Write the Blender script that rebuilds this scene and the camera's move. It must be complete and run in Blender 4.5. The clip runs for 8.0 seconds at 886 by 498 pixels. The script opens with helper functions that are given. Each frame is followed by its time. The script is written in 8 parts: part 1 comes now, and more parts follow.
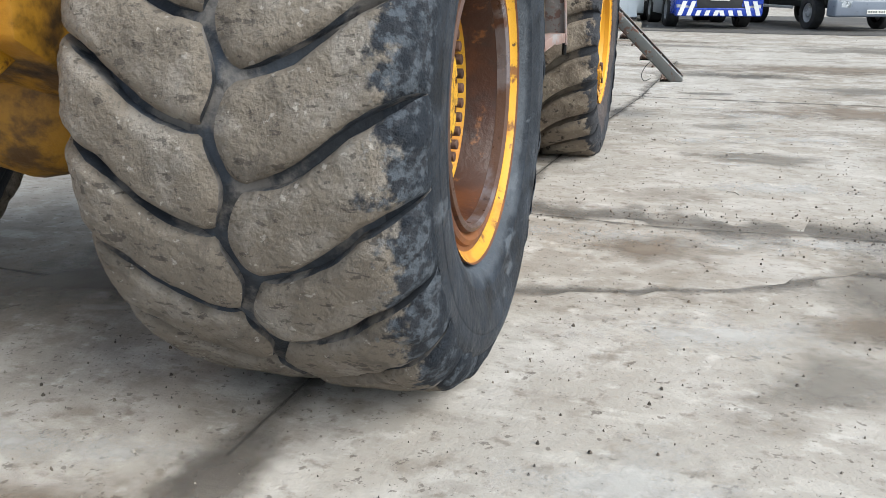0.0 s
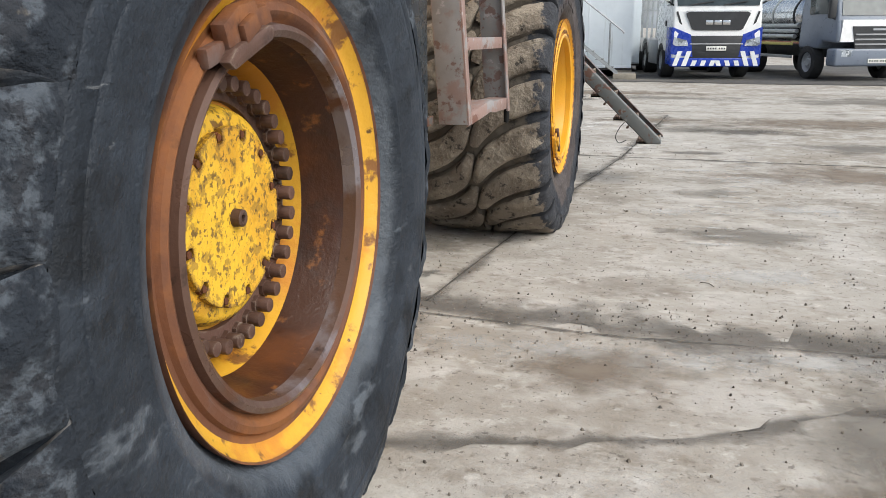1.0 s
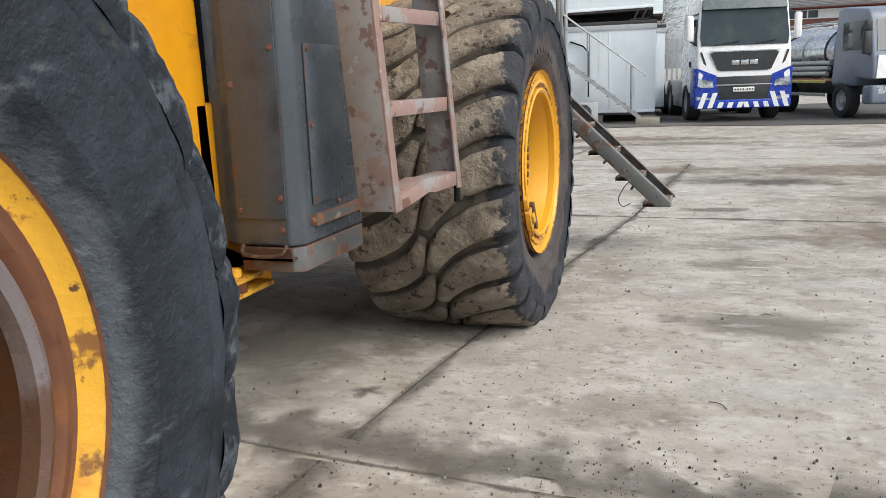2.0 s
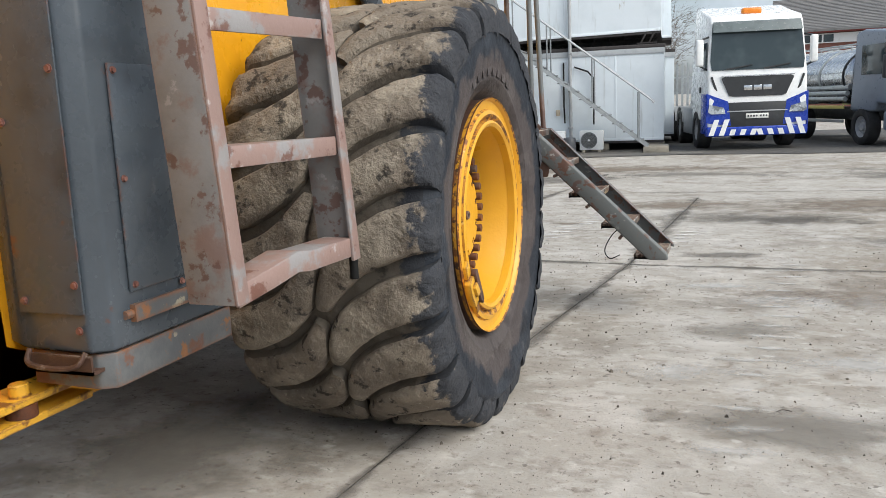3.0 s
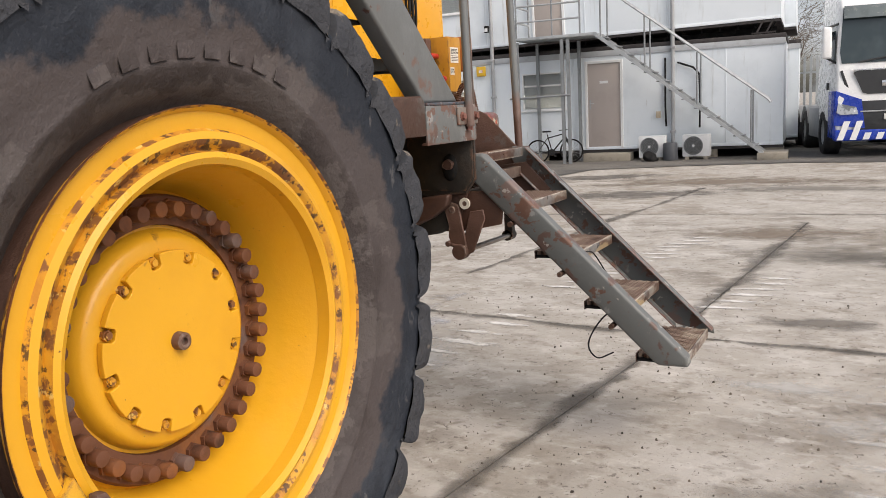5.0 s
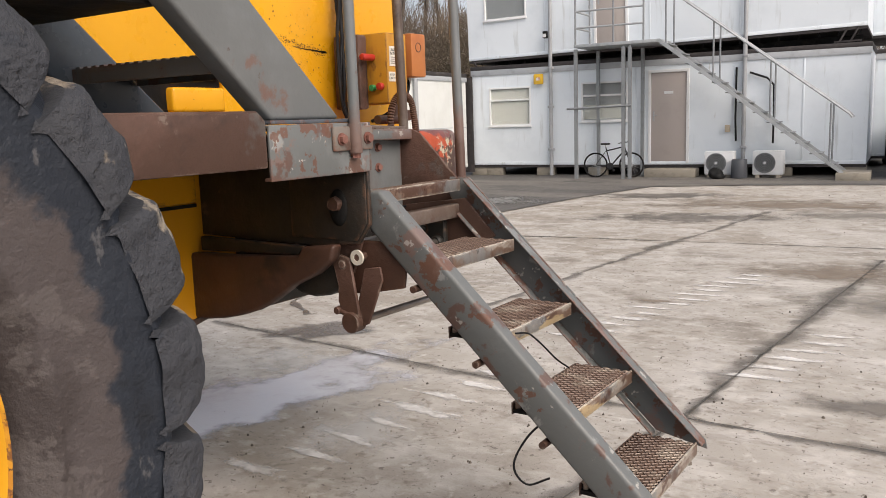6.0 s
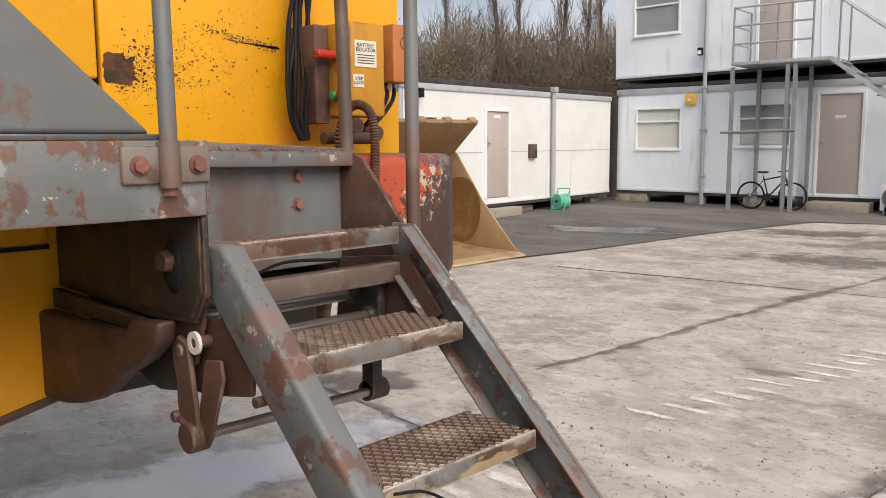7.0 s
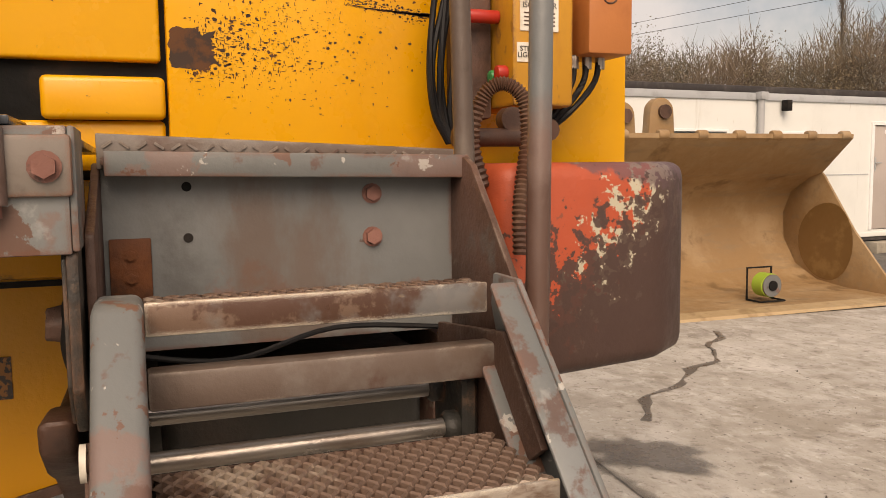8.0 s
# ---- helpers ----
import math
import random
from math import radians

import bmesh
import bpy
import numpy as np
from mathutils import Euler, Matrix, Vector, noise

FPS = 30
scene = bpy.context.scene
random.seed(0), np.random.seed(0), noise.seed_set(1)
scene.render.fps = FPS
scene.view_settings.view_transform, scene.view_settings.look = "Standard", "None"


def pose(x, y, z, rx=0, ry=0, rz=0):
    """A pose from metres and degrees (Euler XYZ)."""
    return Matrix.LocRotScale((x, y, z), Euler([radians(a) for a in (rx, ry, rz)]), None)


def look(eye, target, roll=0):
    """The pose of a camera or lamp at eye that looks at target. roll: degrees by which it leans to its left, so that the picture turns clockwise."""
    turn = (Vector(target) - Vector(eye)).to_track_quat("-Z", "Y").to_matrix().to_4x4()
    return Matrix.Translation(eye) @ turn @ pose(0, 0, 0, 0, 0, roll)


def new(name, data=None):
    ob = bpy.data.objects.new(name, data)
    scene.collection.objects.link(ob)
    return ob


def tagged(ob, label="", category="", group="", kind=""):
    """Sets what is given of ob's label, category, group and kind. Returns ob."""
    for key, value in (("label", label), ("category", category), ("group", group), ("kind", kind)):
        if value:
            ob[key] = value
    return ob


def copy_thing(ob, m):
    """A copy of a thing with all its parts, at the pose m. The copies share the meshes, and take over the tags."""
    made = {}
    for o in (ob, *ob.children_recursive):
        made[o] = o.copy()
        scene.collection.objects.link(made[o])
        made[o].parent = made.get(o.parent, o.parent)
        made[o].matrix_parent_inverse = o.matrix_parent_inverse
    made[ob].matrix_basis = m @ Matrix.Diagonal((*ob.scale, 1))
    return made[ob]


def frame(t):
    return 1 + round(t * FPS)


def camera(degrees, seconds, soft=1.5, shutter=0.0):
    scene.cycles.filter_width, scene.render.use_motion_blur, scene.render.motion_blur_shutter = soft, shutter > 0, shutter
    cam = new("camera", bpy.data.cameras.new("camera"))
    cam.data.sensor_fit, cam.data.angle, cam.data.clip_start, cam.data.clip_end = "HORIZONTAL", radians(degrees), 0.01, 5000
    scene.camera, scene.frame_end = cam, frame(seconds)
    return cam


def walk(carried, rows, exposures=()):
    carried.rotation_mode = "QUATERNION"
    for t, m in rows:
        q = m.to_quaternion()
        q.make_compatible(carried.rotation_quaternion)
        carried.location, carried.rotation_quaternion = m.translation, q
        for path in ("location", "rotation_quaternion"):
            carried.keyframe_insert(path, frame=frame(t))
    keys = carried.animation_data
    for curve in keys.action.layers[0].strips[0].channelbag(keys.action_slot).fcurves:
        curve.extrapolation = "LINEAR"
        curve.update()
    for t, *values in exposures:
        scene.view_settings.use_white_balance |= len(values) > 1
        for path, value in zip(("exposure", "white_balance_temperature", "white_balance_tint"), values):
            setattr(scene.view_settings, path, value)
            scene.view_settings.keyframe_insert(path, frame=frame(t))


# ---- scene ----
cam = camera(56.2, 8.0, soft=0.6)
PATH = [
    (0, (0.613, -2.630, 1.380), (0.095, -0.801, 0.756), 0.24),
    (0.5, (0.761, -2.180, 1.416), (0.226, -0.338, 0.851), 0.08),
    (1, (0.835, -1.633, 1.414), (0.290, 0.220, 0.898), -0.23),
    (1.5, (0.909, -1.111, 1.433), (0.327, 0.745, 0.971), -1.35),
    (1.7, (0.945, -0.885, 1.450), (0.337, 0.968, 1.009), -1.69),
    (2.8, (1.036, 0.356, 1.458), (0.374, 2.211, 1.107), -2.41),
    (3, (1.041, 0.587, 1.454), (0.372, 2.439, 1.107), -2.37),
    (3.5, (1.091, 1.149, 1.459), (0.397, 2.996, 1.131), -2.47),
    (4, (1.160, 1.714, 1.454), (0.396, 3.534, 1.128), -2.45),
    (4.5, (1.197, 2.276, 1.443), (0.346, 4.055, 1.110), -2.78),
    (4.7, (1.243, 2.494, 1.431), (0.351, 4.253, 1.098), -2.97),
    (5.8, (1.304, 3.772, 1.443), (0.252, 5.444, 1.128), -2.07),
    (6, (1.319, 3.995, 1.448), (0.226, 5.640, 1.140), -1.86),
    (6.5, (1.281, 4.572, 1.450), (0.051, 6.124, 1.167), -1.14),
    (7, (1.232, 5.124, 1.442), (-0.159, 6.537, 1.186), -0.40),
    (7.5, (1.029, 5.624, 1.431), (-0.590, 6.780, 1.222), 0.16),
    (8, (0.792, 6.030, 1.394), (-1.078, 6.714, 1.203), -0.65),
]
walk(cam, [(t, look(eye, target, roll)) for t, eye, target, roll in PATH],
     exposures=[(0.0, 0.62, 6250, 5), (1.5, 0.36, 6550, 8), (3.5, 0.36, 6350, 6), (4.5, 0.26, 6900, 12), (6.5, 0.35, 7000, 14), (7.5, 0.24, 7250, 15), (8.0, 0.22, 8800, 19)])

# ---- light ----
world = bpy.data.worlds.new("overcast")
scene.world = world
world.use_nodes = True
wn, wl = world.node_tree.nodes, world.node_tree.links
wn.clear()
w_out = wn.new("ShaderNodeOutputWorld")
w_bg = wn.new("ShaderNodeBackground")
w_sky = wn.new("ShaderNodeTexSky")
w_sky.sky_type, w_sky.sun_disc = "NISHITA", False
w_sky.sun_elevation, w_sky.sun_rotation = radians(42), radians(109)
w_sky.air_density, w_sky.dust_density = 1.0, 3.0
w_cloud = wn.new("ShaderNodeTexNoise")
w_cloud.inputs["Scale"].default_value, w_cloud.inputs["Detail"].default_value = 3.2, 7.0
w_cloud.inputs["Roughness"].default_value = 0.58
w_ramp = wn.new("ShaderNodeValToRGB")
w_ramp.color_ramp.elements[0].position, w_ramp.color_ramp.elements[1].position = 0.40, 0.58
w_ramp.color_ramp.elements[0].color = (0.0, 0.0, 0.0, 1)
w_scale = wn.new("ShaderNodeMix")
w_scale.data_type, w_scale.blend_type = "RGBA", "MULTIPLY"
w_scale.inputs[0].default_value = 1.0
w_scale.inputs[7].default_value = (0.088, 0.086, 0.085, 1)
w_grey = wn.new("ShaderNodeMix")
w_grey.data_type = "RGBA"
w_grey.inputs[7].default_value = (0.46, 0.505, 0.575, 1)
wl.new(w_sky.outputs[0], w_scale.inputs[6])
wl.new(w_cloud.outputs["Fac"], w_ramp.inputs[0])
wl.new(w_ramp.outputs[0], w_grey.inputs[0])
wl.new(w_scale.outputs[2], w_grey.inputs[6])
wl.new(w_grey.outputs[2], w_bg.inputs["Color"])
w_bg.inputs["Strength"].default_value = 1.25
wl.new(w_bg.outputs[0], w_out.inputs[0])

sun = new("sun", bpy.data.lights.new("sun", "SUN"))
sun.data.energy, sun.data.angle, sun.data.color = 2.8, radians(50), (1.0, 0.97, 0.93)
sun.matrix_world = look((6.6, -0.3, 6.2), (0, 2, 0))


# ---- materials ----
def mat(name, col, layers=(), rough=0.6, metal=0.0, bump=(), rough_var=0.12, coord="Object", spec=0.5, blend=(), fade=None, edge=None, ring=()):
    """A surface: a base colour with layers (colour, noise scale, from, to, amount, detail[, stretch]) over it and bumps (scale, depth).
    blend: rows (colour, (x, y, z) weights, from, to, amount, noise scale, noise amount) for wear that spreads from one side.
    ring: rows (colour, radius from, radius to, amount, noise scale, noise amount) for marks that lie round the x axis.
    fade: (noise scale, noise amount, from, to) to thin the surface out towards its edge.
    edge: (colour, radius, noise scale, reach) for paint knocked off along sharp edges."""
    m = bpy.data.materials.new(name)
    m.use_nodes = True
    n, l = m.node_tree.nodes, m.node_tree.links
    b = n["Principled BSDF"]
    tc = n.new("ShaderNodeTexCoord")
    oi = n.new("ShaderNodeObjectInfo")
    add = n.new("ShaderNodeVectorMath")
    add.operation = "MULTIPLY_ADD"
    comb = n.new("ShaderNodeCombineXYZ")
    for i in range(3):
        l.new(oi.outputs["Random"], comb.inputs[i])
    l.new(comb.outputs[0], add.inputs[0])
    add.inputs[1].default_value = (7.3, 5.1, 9.7)
    l.new(tc.outputs[coord], add.inputs[2])

    def noise_at(scale, detail, stretch, seed):
        mp = n.new("ShaderNodeMapping")
        mp.inputs["Scale"].default_value = stretch
        mp.inputs["Location"].default_value = (seed * 1.37, seed * 2.11, seed * 0.73)
        l.new(add.outputs[0], mp.inputs[0])
        t = n.new("ShaderNodeTexNoise")
        t.inputs["Scale"].default_value, t.inputs["Detail"].default_value = scale, detail
        t.inputs["Roughness"].default_value = 0.62
        l.new(mp.outputs[0], t.inputs["Vector"])
        return t.outputs["Fac"]

    last = n.new("ShaderNodeRGB")
    last.outputs[0].default_value = (*col, 1)
    last = last.outputs[0]
    mask = None
    for k, (c, scale, lo, hi, amount, detail, *rest) in enumerate(layers):
        f = noise_at(scale, detail, rest[0] if rest else (1, 1, 1), k + 1)
        mr = n.new("ShaderNodeMapRange")
        mr.interpolation_type = "SMOOTHSTEP"
        for i, v in zip((1, 2, 3, 4), (lo, hi, 0.0, amount)):
            mr.inputs[i].default_value = v
        l.new(f, mr.inputs[0])
        mix = n.new("ShaderNodeMix")
        mix.data_type = "RGBA"
        l.new(mr.outputs[0], mix.inputs[0])
        l.new(last, mix.inputs[6])
        mix.inputs[7].default_value = (*c, 1)
        last, mask = mix.outputs[2], mr.outputs[0]
    for k, (c, way, lo, hi, amount, scale, wob) in enumerate(blend):
        dot = n.new("ShaderNodeVectorMath")
        dot.operation = "DOT_PRODUCT"
        l.new(tc.outputs[coord], dot.inputs[0])
        dot.inputs[1].default_value = way
        ma = n.new("ShaderNodeMath")
        ma.operation = "MULTIPLY_ADD"
        l.new(noise_at(scale, 7.0, (1, 1, 1), 31 + k), ma.inputs[0])
        ma.inputs[1].default_value = wob
        l.new(dot.outputs["Value"], ma.inputs[2])
        mr = n.new("ShaderNodeMapRange")
        mr.interpolation_type = "SMOOTHSTEP"
        for i, v in zip((1, 2, 3, 4), (lo, hi, 0.0, amount)):
            mr.inputs[i].default_value = v
        l.new(ma.outputs[0], mr.inputs[0])
        mix = n.new("ShaderNodeMix")
        mix.data_type = "RGBA"
        l.new(mr.outputs[0], mix.inputs[0])
        l.new(last, mix.inputs[6])
        mix.inputs[7].default_value = (*c, 1)
        last = mix.outputs[2]
    for k, (c, lo, hi, amount, scale, wob) in enumerate(ring):
        flat = n.new("ShaderNodeVectorMath")
        flat.operation = "MULTIPLY"
        flat.inputs[1].default_value = (0, 1, 1)
        l.new(tc.outputs[coord], flat.inputs[0])
        size = n.new("ShaderNodeVectorMath")
        size.operation = "LENGTH"
        l.new(flat.outputs[0], size.inputs[0])
        ma = n.new("ShaderNodeMath")
        ma.operation = "MULTIPLY_ADD"
        l.new(noise_at(scale, 7.0, (1, 1, 1), 61 + k), ma.inputs[0])
        ma.inputs[1].default_value = wob
        l.new(size.outputs["Value"], ma.inputs[2])
        mr = n.new("ShaderNodeMapRange")
        mr.interpolation_type = "SMOOTHSTEP"
        for i, v in zip((1, 2, 3, 4), (lo + wob / 2, hi + wob / 2, 0.0, amount)):
            mr.inputs[i].default_value = v
        l.new(ma.outputs[0], mr.inputs[0])
        mix = n.new("ShaderNodeMix")
        mix.data_type = "RGBA"
        l.new(mr.outputs[0], mix.inputs[0])
        l.new(last, mix.inputs[6])
        mix.inputs[7].default_value = (*c, 1)
        last = mix.outputs[2]
    if edge:
        geo = n.new("ShaderNodeNewGeometry")
        bv = n.new("ShaderNodeBevel")
        bv.samples = 4
        bv.inputs["Radius"].default_value = edge[1]
        dot = n.new("ShaderNodeVectorMath")
        dot.operation = "DOT_PRODUCT"
        l.new(geo.outputs["Normal"], dot.inputs[0])
        l.new(bv.outputs[0], dot.inputs[1])
        near = n.new("ShaderNodeMapRange")
        for i, v in zip((1, 2, 3, 4), (0.998, 0.93, 0.0, edge[3])):
            near.inputs[i].default_value = v
        l.new(dot.outputs["Value"], near.inputs[0])
        both = n.new("ShaderNodeMath")
        both.operation = "ADD"
        l.new(near.outputs[0], both.inputs[0])
        l.new(noise_at(edge[2], 7.0, (1, 1, 1), 51), both.inputs[1])
        mr = n.new("ShaderNodeMapRange")
        for i, v in zip((1, 2, 3, 4), (0.72, 0.80, 0.0, 0.92)):
            mr.inputs[i].default_value = v
        l.new(both.outputs[0], mr.inputs[0])
        mix = n.new("ShaderNodeMix")
        mix.data_type = "RGBA"
        l.new(mr.outputs[0], mix.inputs[0])
        l.new(last, mix.inputs[6])
        mix.inputs[7].default_value = (*edge[0], 1)
        last = mix.outputs[2]
    if fade:
        at = n.new("ShaderNodeAttribute")
        at.attribute_name = "edge"
        ma = n.new("ShaderNodeMath")
        ma.operation = "MULTIPLY_ADD"
        l.new(noise_at(fade[0], 8.0, (1, 1, 1), 41), ma.inputs[0])
        ma.inputs[1].default_value = fade[1]
        sub = n.new("ShaderNodeMath")
        sub.operation = "SUBTRACT"
        sub.inputs[0].default_value = 1.0 - fade[1] / 2
        l.new(at.outputs["Fac"], sub.inputs[1])
        l.new(sub.outputs[0], ma.inputs[2])
        mr = n.new("ShaderNodeMapRange")
        mr.interpolation_type = "SMOOTHSTEP"
        for i, v in zip((1, 2, 3, 4), (fade[2], fade[3], 0.0, fade[4] if len(fade) > 4 else 1.0)):
            mr.inputs[i].default_value = v
        l.new(ma.outputs[0], mr.inputs[0])
        l.new(mr.outputs[0], b.inputs["Alpha"])
    l.new(last, b.inputs["Base Color"])
    b.inputs["Metallic"].default_value = metal
    b.inputs["Specular IOR Level"].default_value = spec
    rr = n.new("ShaderNodeMapRange")
    rr.inputs[1].default_value, rr.inputs[2].default_value = 0.3, 0.7
    rr.inputs[3].default_value, rr.inputs[4].default_value = max(0.03, rough - rough_var), min(1.0, rough + rough_var)
    l.new(noise_at(9.0, 4.0, (1, 1, 1), 11), rr.inputs[0])
    l.new(rr.outputs[0], b.inputs["Roughness"])
    normal = None
    for k, (scale, depth) in enumerate(bump):
        bp = n.new("ShaderNodeBump")
        bp.inputs["Strength"].default_value, bp.inputs["Distance"].default_value = 1.0, depth
        l.new(noise_at(scale, 5.0, (1, 1, 1), 21 + k), bp.inputs["Height"])
        if normal:
            l.new(normal, bp.inputs["Normal"])
        normal = bp.outputs[0]
    if normal:
        l.new(normal, b.inputs["Normal"])
    return m


RUST = (0.085, 0.032, 0.016)
RUST_DARK = (0.035, 0.018, 0.013)
ORANGE_RUST = (0.30, 0.10, 0.025)
YEL = (0.66, 0.335, 0.018)
M = {}
M["concrete"] = mat("concrete", (0.385, 0.355, 0.315), [
    ((0.275, 0.240, 0.198), 0.38, 0.44, 0.66, 0.85, 8), ((0.475, 0.445, 0.41), 1.7, 0.47, 0.63, 0.75, 11),
    ((0.225, 0.198, 0.168), 1.0, 0.53, 0.68, 0.8, 11), ((0.52, 0.49, 0.45), 4.0, 0.50, 0.70, 0.6, 12),
    ((0.21, 0.178, 0.14), 4.5, 0.52, 0.72, 0.65, 12), ((0.18, 0.15, 0.12), 12.0, 0.56, 0.70, 0.65, 12), ((0.075, 0.067, 0.06), 70.0, 0.655, 0.70, 0.85, 4),
    ((0.60, 0.575, 0.535), 10.0, 0.56, 0.72, 0.6, 12),
    ((0.60, 0.575, 0.53), 5.0, 0.55, 0.64, 0.30, 12, (0.55, 1.3, 1)), ((0.20, 0.175, 0.145), 6.0, 0.565, 0.65, 0.32, 12, (0.6, 1.3, 1)), ((0.13, 0.112, 0.095), 26.0, 0.615, 0.65, 0.7, 9)],
    rough=0.85, bump=((4.0, 0.012), (20.0, 0.005), (75.0, 0.003)), spec=0.25)
M["joint"] = mat("joint_dirt", (0.085, 0.076, 0.066), [((0.17, 0.15, 0.13), 3.0, 0.45, 0.65, 0.8, 8)], rough=0.9, bump=((30.0, 0.006),), fade=(4.0, 1.7, 0.10, 1.0, 0.55))
M["joint_line"] = mat("joint_line", (0.06, 0.054, 0.048), [((0.13, 0.12, 0.10), 6.0, 0.45, 0.65, 0.8, 8)], rough=0.9, bump=((30.0, 0.006),), fade=(6.0, 1.5, 0.25, 0.9, 0.6))
M["asphalt"] = mat("asphalt", (0.085, 0.08, 0.074), [((0.17, 0.155, 0.135), 0.5, 0.45, 0.66, 0.8, 7, (0.5, 1.5, 1)), ((0.045, 0.043, 0.041), 0.8, 0.58, 0.7, 0.8, 6), ((0.24, 0.22, 0.2), 30.0, 0.62, 0.74, 0.5, 6)],
    rough=0.8, bump=((60.0, 0.006), (8.0, 0.01)))
M["sidewall"] = mat("rubber_sidewall", (0.017, 0.021, 0.029), [
    ((0.036, 0.042, 0.053), 3.0, 0.46, 0.62, 0.8, 8), ((0.010, 0.011, 0.014), 5.0, 0.55, 0.66, 0.8, 7),
    ((0.13, 0.125, 0.125), 7.0, 0.63, 0.67, 0.45, 9, (1, 1.5, 0.7)), ((0.13, 0.125, 0.12), 16.0, 0.66, 0.70, 0.5, 7)],
    rough=0.6, bump=((9.0, 0.010), (30.0, 0.005), (90.0, 0.002)), spec=0.28,
    ring=[((0.074, 0.060, 0.057), 0.725, 0.690, 0.85, 3.6, 0.42), ((0.036, 0.028, 0.026), 0.64, 0.60, 0.6, 4.0, 0.35), ((0.115, 0.10, 0.094), 0.58, 0.565, 0.40, 5.5, 0.9)])
M["sidewall_slate"] = mat("slate_rubber_sidewall", (0.017, 0.022, 0.030), [
    ((0.034, 0.043, 0.057), 2.6, 0.46, 0.64, 0.85, 8), ((0.008, 0.010, 0.013), 4.0, 0.54, 0.66, 0.85, 7), ((0.15, 0.17, 0.195), 6.0, 0.60, 0.69, 0.5, 11, (1, 0.6, 1.5)),
    ((0.085, 0.078, 0.050), 3.0, 0.66, 0.72, 0.6, 8), ((0.20, 0.21, 0.22), 22.0, 0.67, 0.71, 0.5, 7, (1, 0.4, 1.8))],
    rough=0.52, bump=((7.0, 0.018), (24.0, 0.009), (80.0, 0.003)), spec=0.26,
    ring=[((0.105, 0.120, 0.140), 0.60, 0.55, 0.6, 5.0, 0.16)])
DUST = [((0.285, 0.258, 0.225), 5.0, 0.48, 0.64, 0.85, 9), ((0.125, 0.108, 0.09), 7.0, 0.53, 0.66, 0.8, 9), ((0.040, 0.037, 0.034), 30.0, 0.62, 0.67, 0.6, 7), ((0.12, 0.108, 0.094), 60.0, 0.55, 0.64, 0.5, 4), ((0.46, 0.43, 0.385), 34.0, 0.635, 0.675, 0.55, 5), ((0.05, 0.044, 0.040), 16.0, 0.60, 0.63, 0.6, 10, (1, 0.5, 2.2))]
DUST_BROWN = [((0.33, 0.285, 0.225), 4.0, 0.48, 0.64, 0.8, 9), ((0.125, 0.102, 0.08), 6.0, 0.52, 0.64, 0.8, 9), ((0.026, 0.023, 0.021), 14.0, 0.56, 0.64, 0.85, 9), ((0.40, 0.36, 0.29), 40.0, 0.63, 0.69, 0.6, 5)]
SHOULDER = [((0.022, 0.027, 0.036), (1, 0, 0), 0.125, 0.165, 0.95, 13.0, 0.32), ((0.17, 0.20, 0.235), (1, 0, 0), 0.36, 0.45, 0.34, 30.0, 0.74), ((0.015, 0.019, 0.026), (1, 0, 0), 0.19, 0.225, 0.9, 10.0, 0.32)]
M["tread"] = mat("rubber_tread_dusty", (0.200, 0.172, 0.140), DUST, rough=0.9, bump=((7.0, 0.016), (22.0, 0.014), (55.0, 0.010)), spec=0.2, blend=SHOULDER)
M["tread_brown"] = mat("rubber_tread_brown", (0.200, 0.168, 0.134), DUST_BROWN, rough=0.85, bump=((7.0, 0.022), (20.0, 0.018), (55.0, 0.008)), spec=0.25, blend=[((0.036, 0.040, 0.049), (1, 0, 0), 0.112, 0.142, 0.95, 13.0, 0.30)])
M["groove"] = mat("rubber_groove", (0.030, 0.034, 0.041), [((0.060, 0.070, 0.086), 5.0, 0.46, 0.62, 0.8, 8), ((0.22, 0.20, 0.18), 5.0, 0.50, 0.62, 0.75, 8), ((0.014, 0.015, 0.017), 9.0, 0.58, 0.68, 0.7, 6)], rough=0.7, bump=((22.0, 0.008), (80.0, 0.003)), spec=0.3)
M["groove_dusty"] = mat("rubber_groove_dusty", (0.105, 0.088, 0.070), [((0.16, 0.138, 0.112), 6.0, 0.46, 0.62, 0.9, 6), ((0.025, 0.024, 0.023), 9.0, 0.58, 0.70, 0.8, 6)], rough=0.85, bump=((22.0, 0.008), (80.0, 0.003)), spec=0.3,
    blend=[((0.024, 0.027, 0.033), (1, 0, 0), 0.04, 0.09, 0.96, 13.0, 0.30)])
M["yellow"] = mat("yellow_paint", YEL, [((0.52, 0.24, 0.015), 1.3, 0.5, 0.72, 0.6, 5), ((0.20, 0.085, 0.02), 13.0, 0.66, 0.73, 0.75, 7), (RUST_DARK, 45.0, 0.70, 0.73, 0.9, 5)],
    rough=0.38, bump=((25.0, 0.0015),))
M["yellow_frame"] = mat("yellow_frame_paint", (0.62, 0.275, 0.008), [((0.50, 0.20, 0.008), 1.6, 0.46, 0.68, 0.7, 8), ((0.30, 0.13, 0.018), 6.0, 0.62, 0.70, 0.5, 10, (1, 0.5, 2)), (RUST_DARK, 34.0, 0.67, 0.70, 0.85, 8, (1, 0.5, 1.5))], rough=0.4, bump=((10.0, 0.003), (40.0, 0.001)), edge=((0.05, 0.028, 0.018), 0.03, 12.0, 0.30))
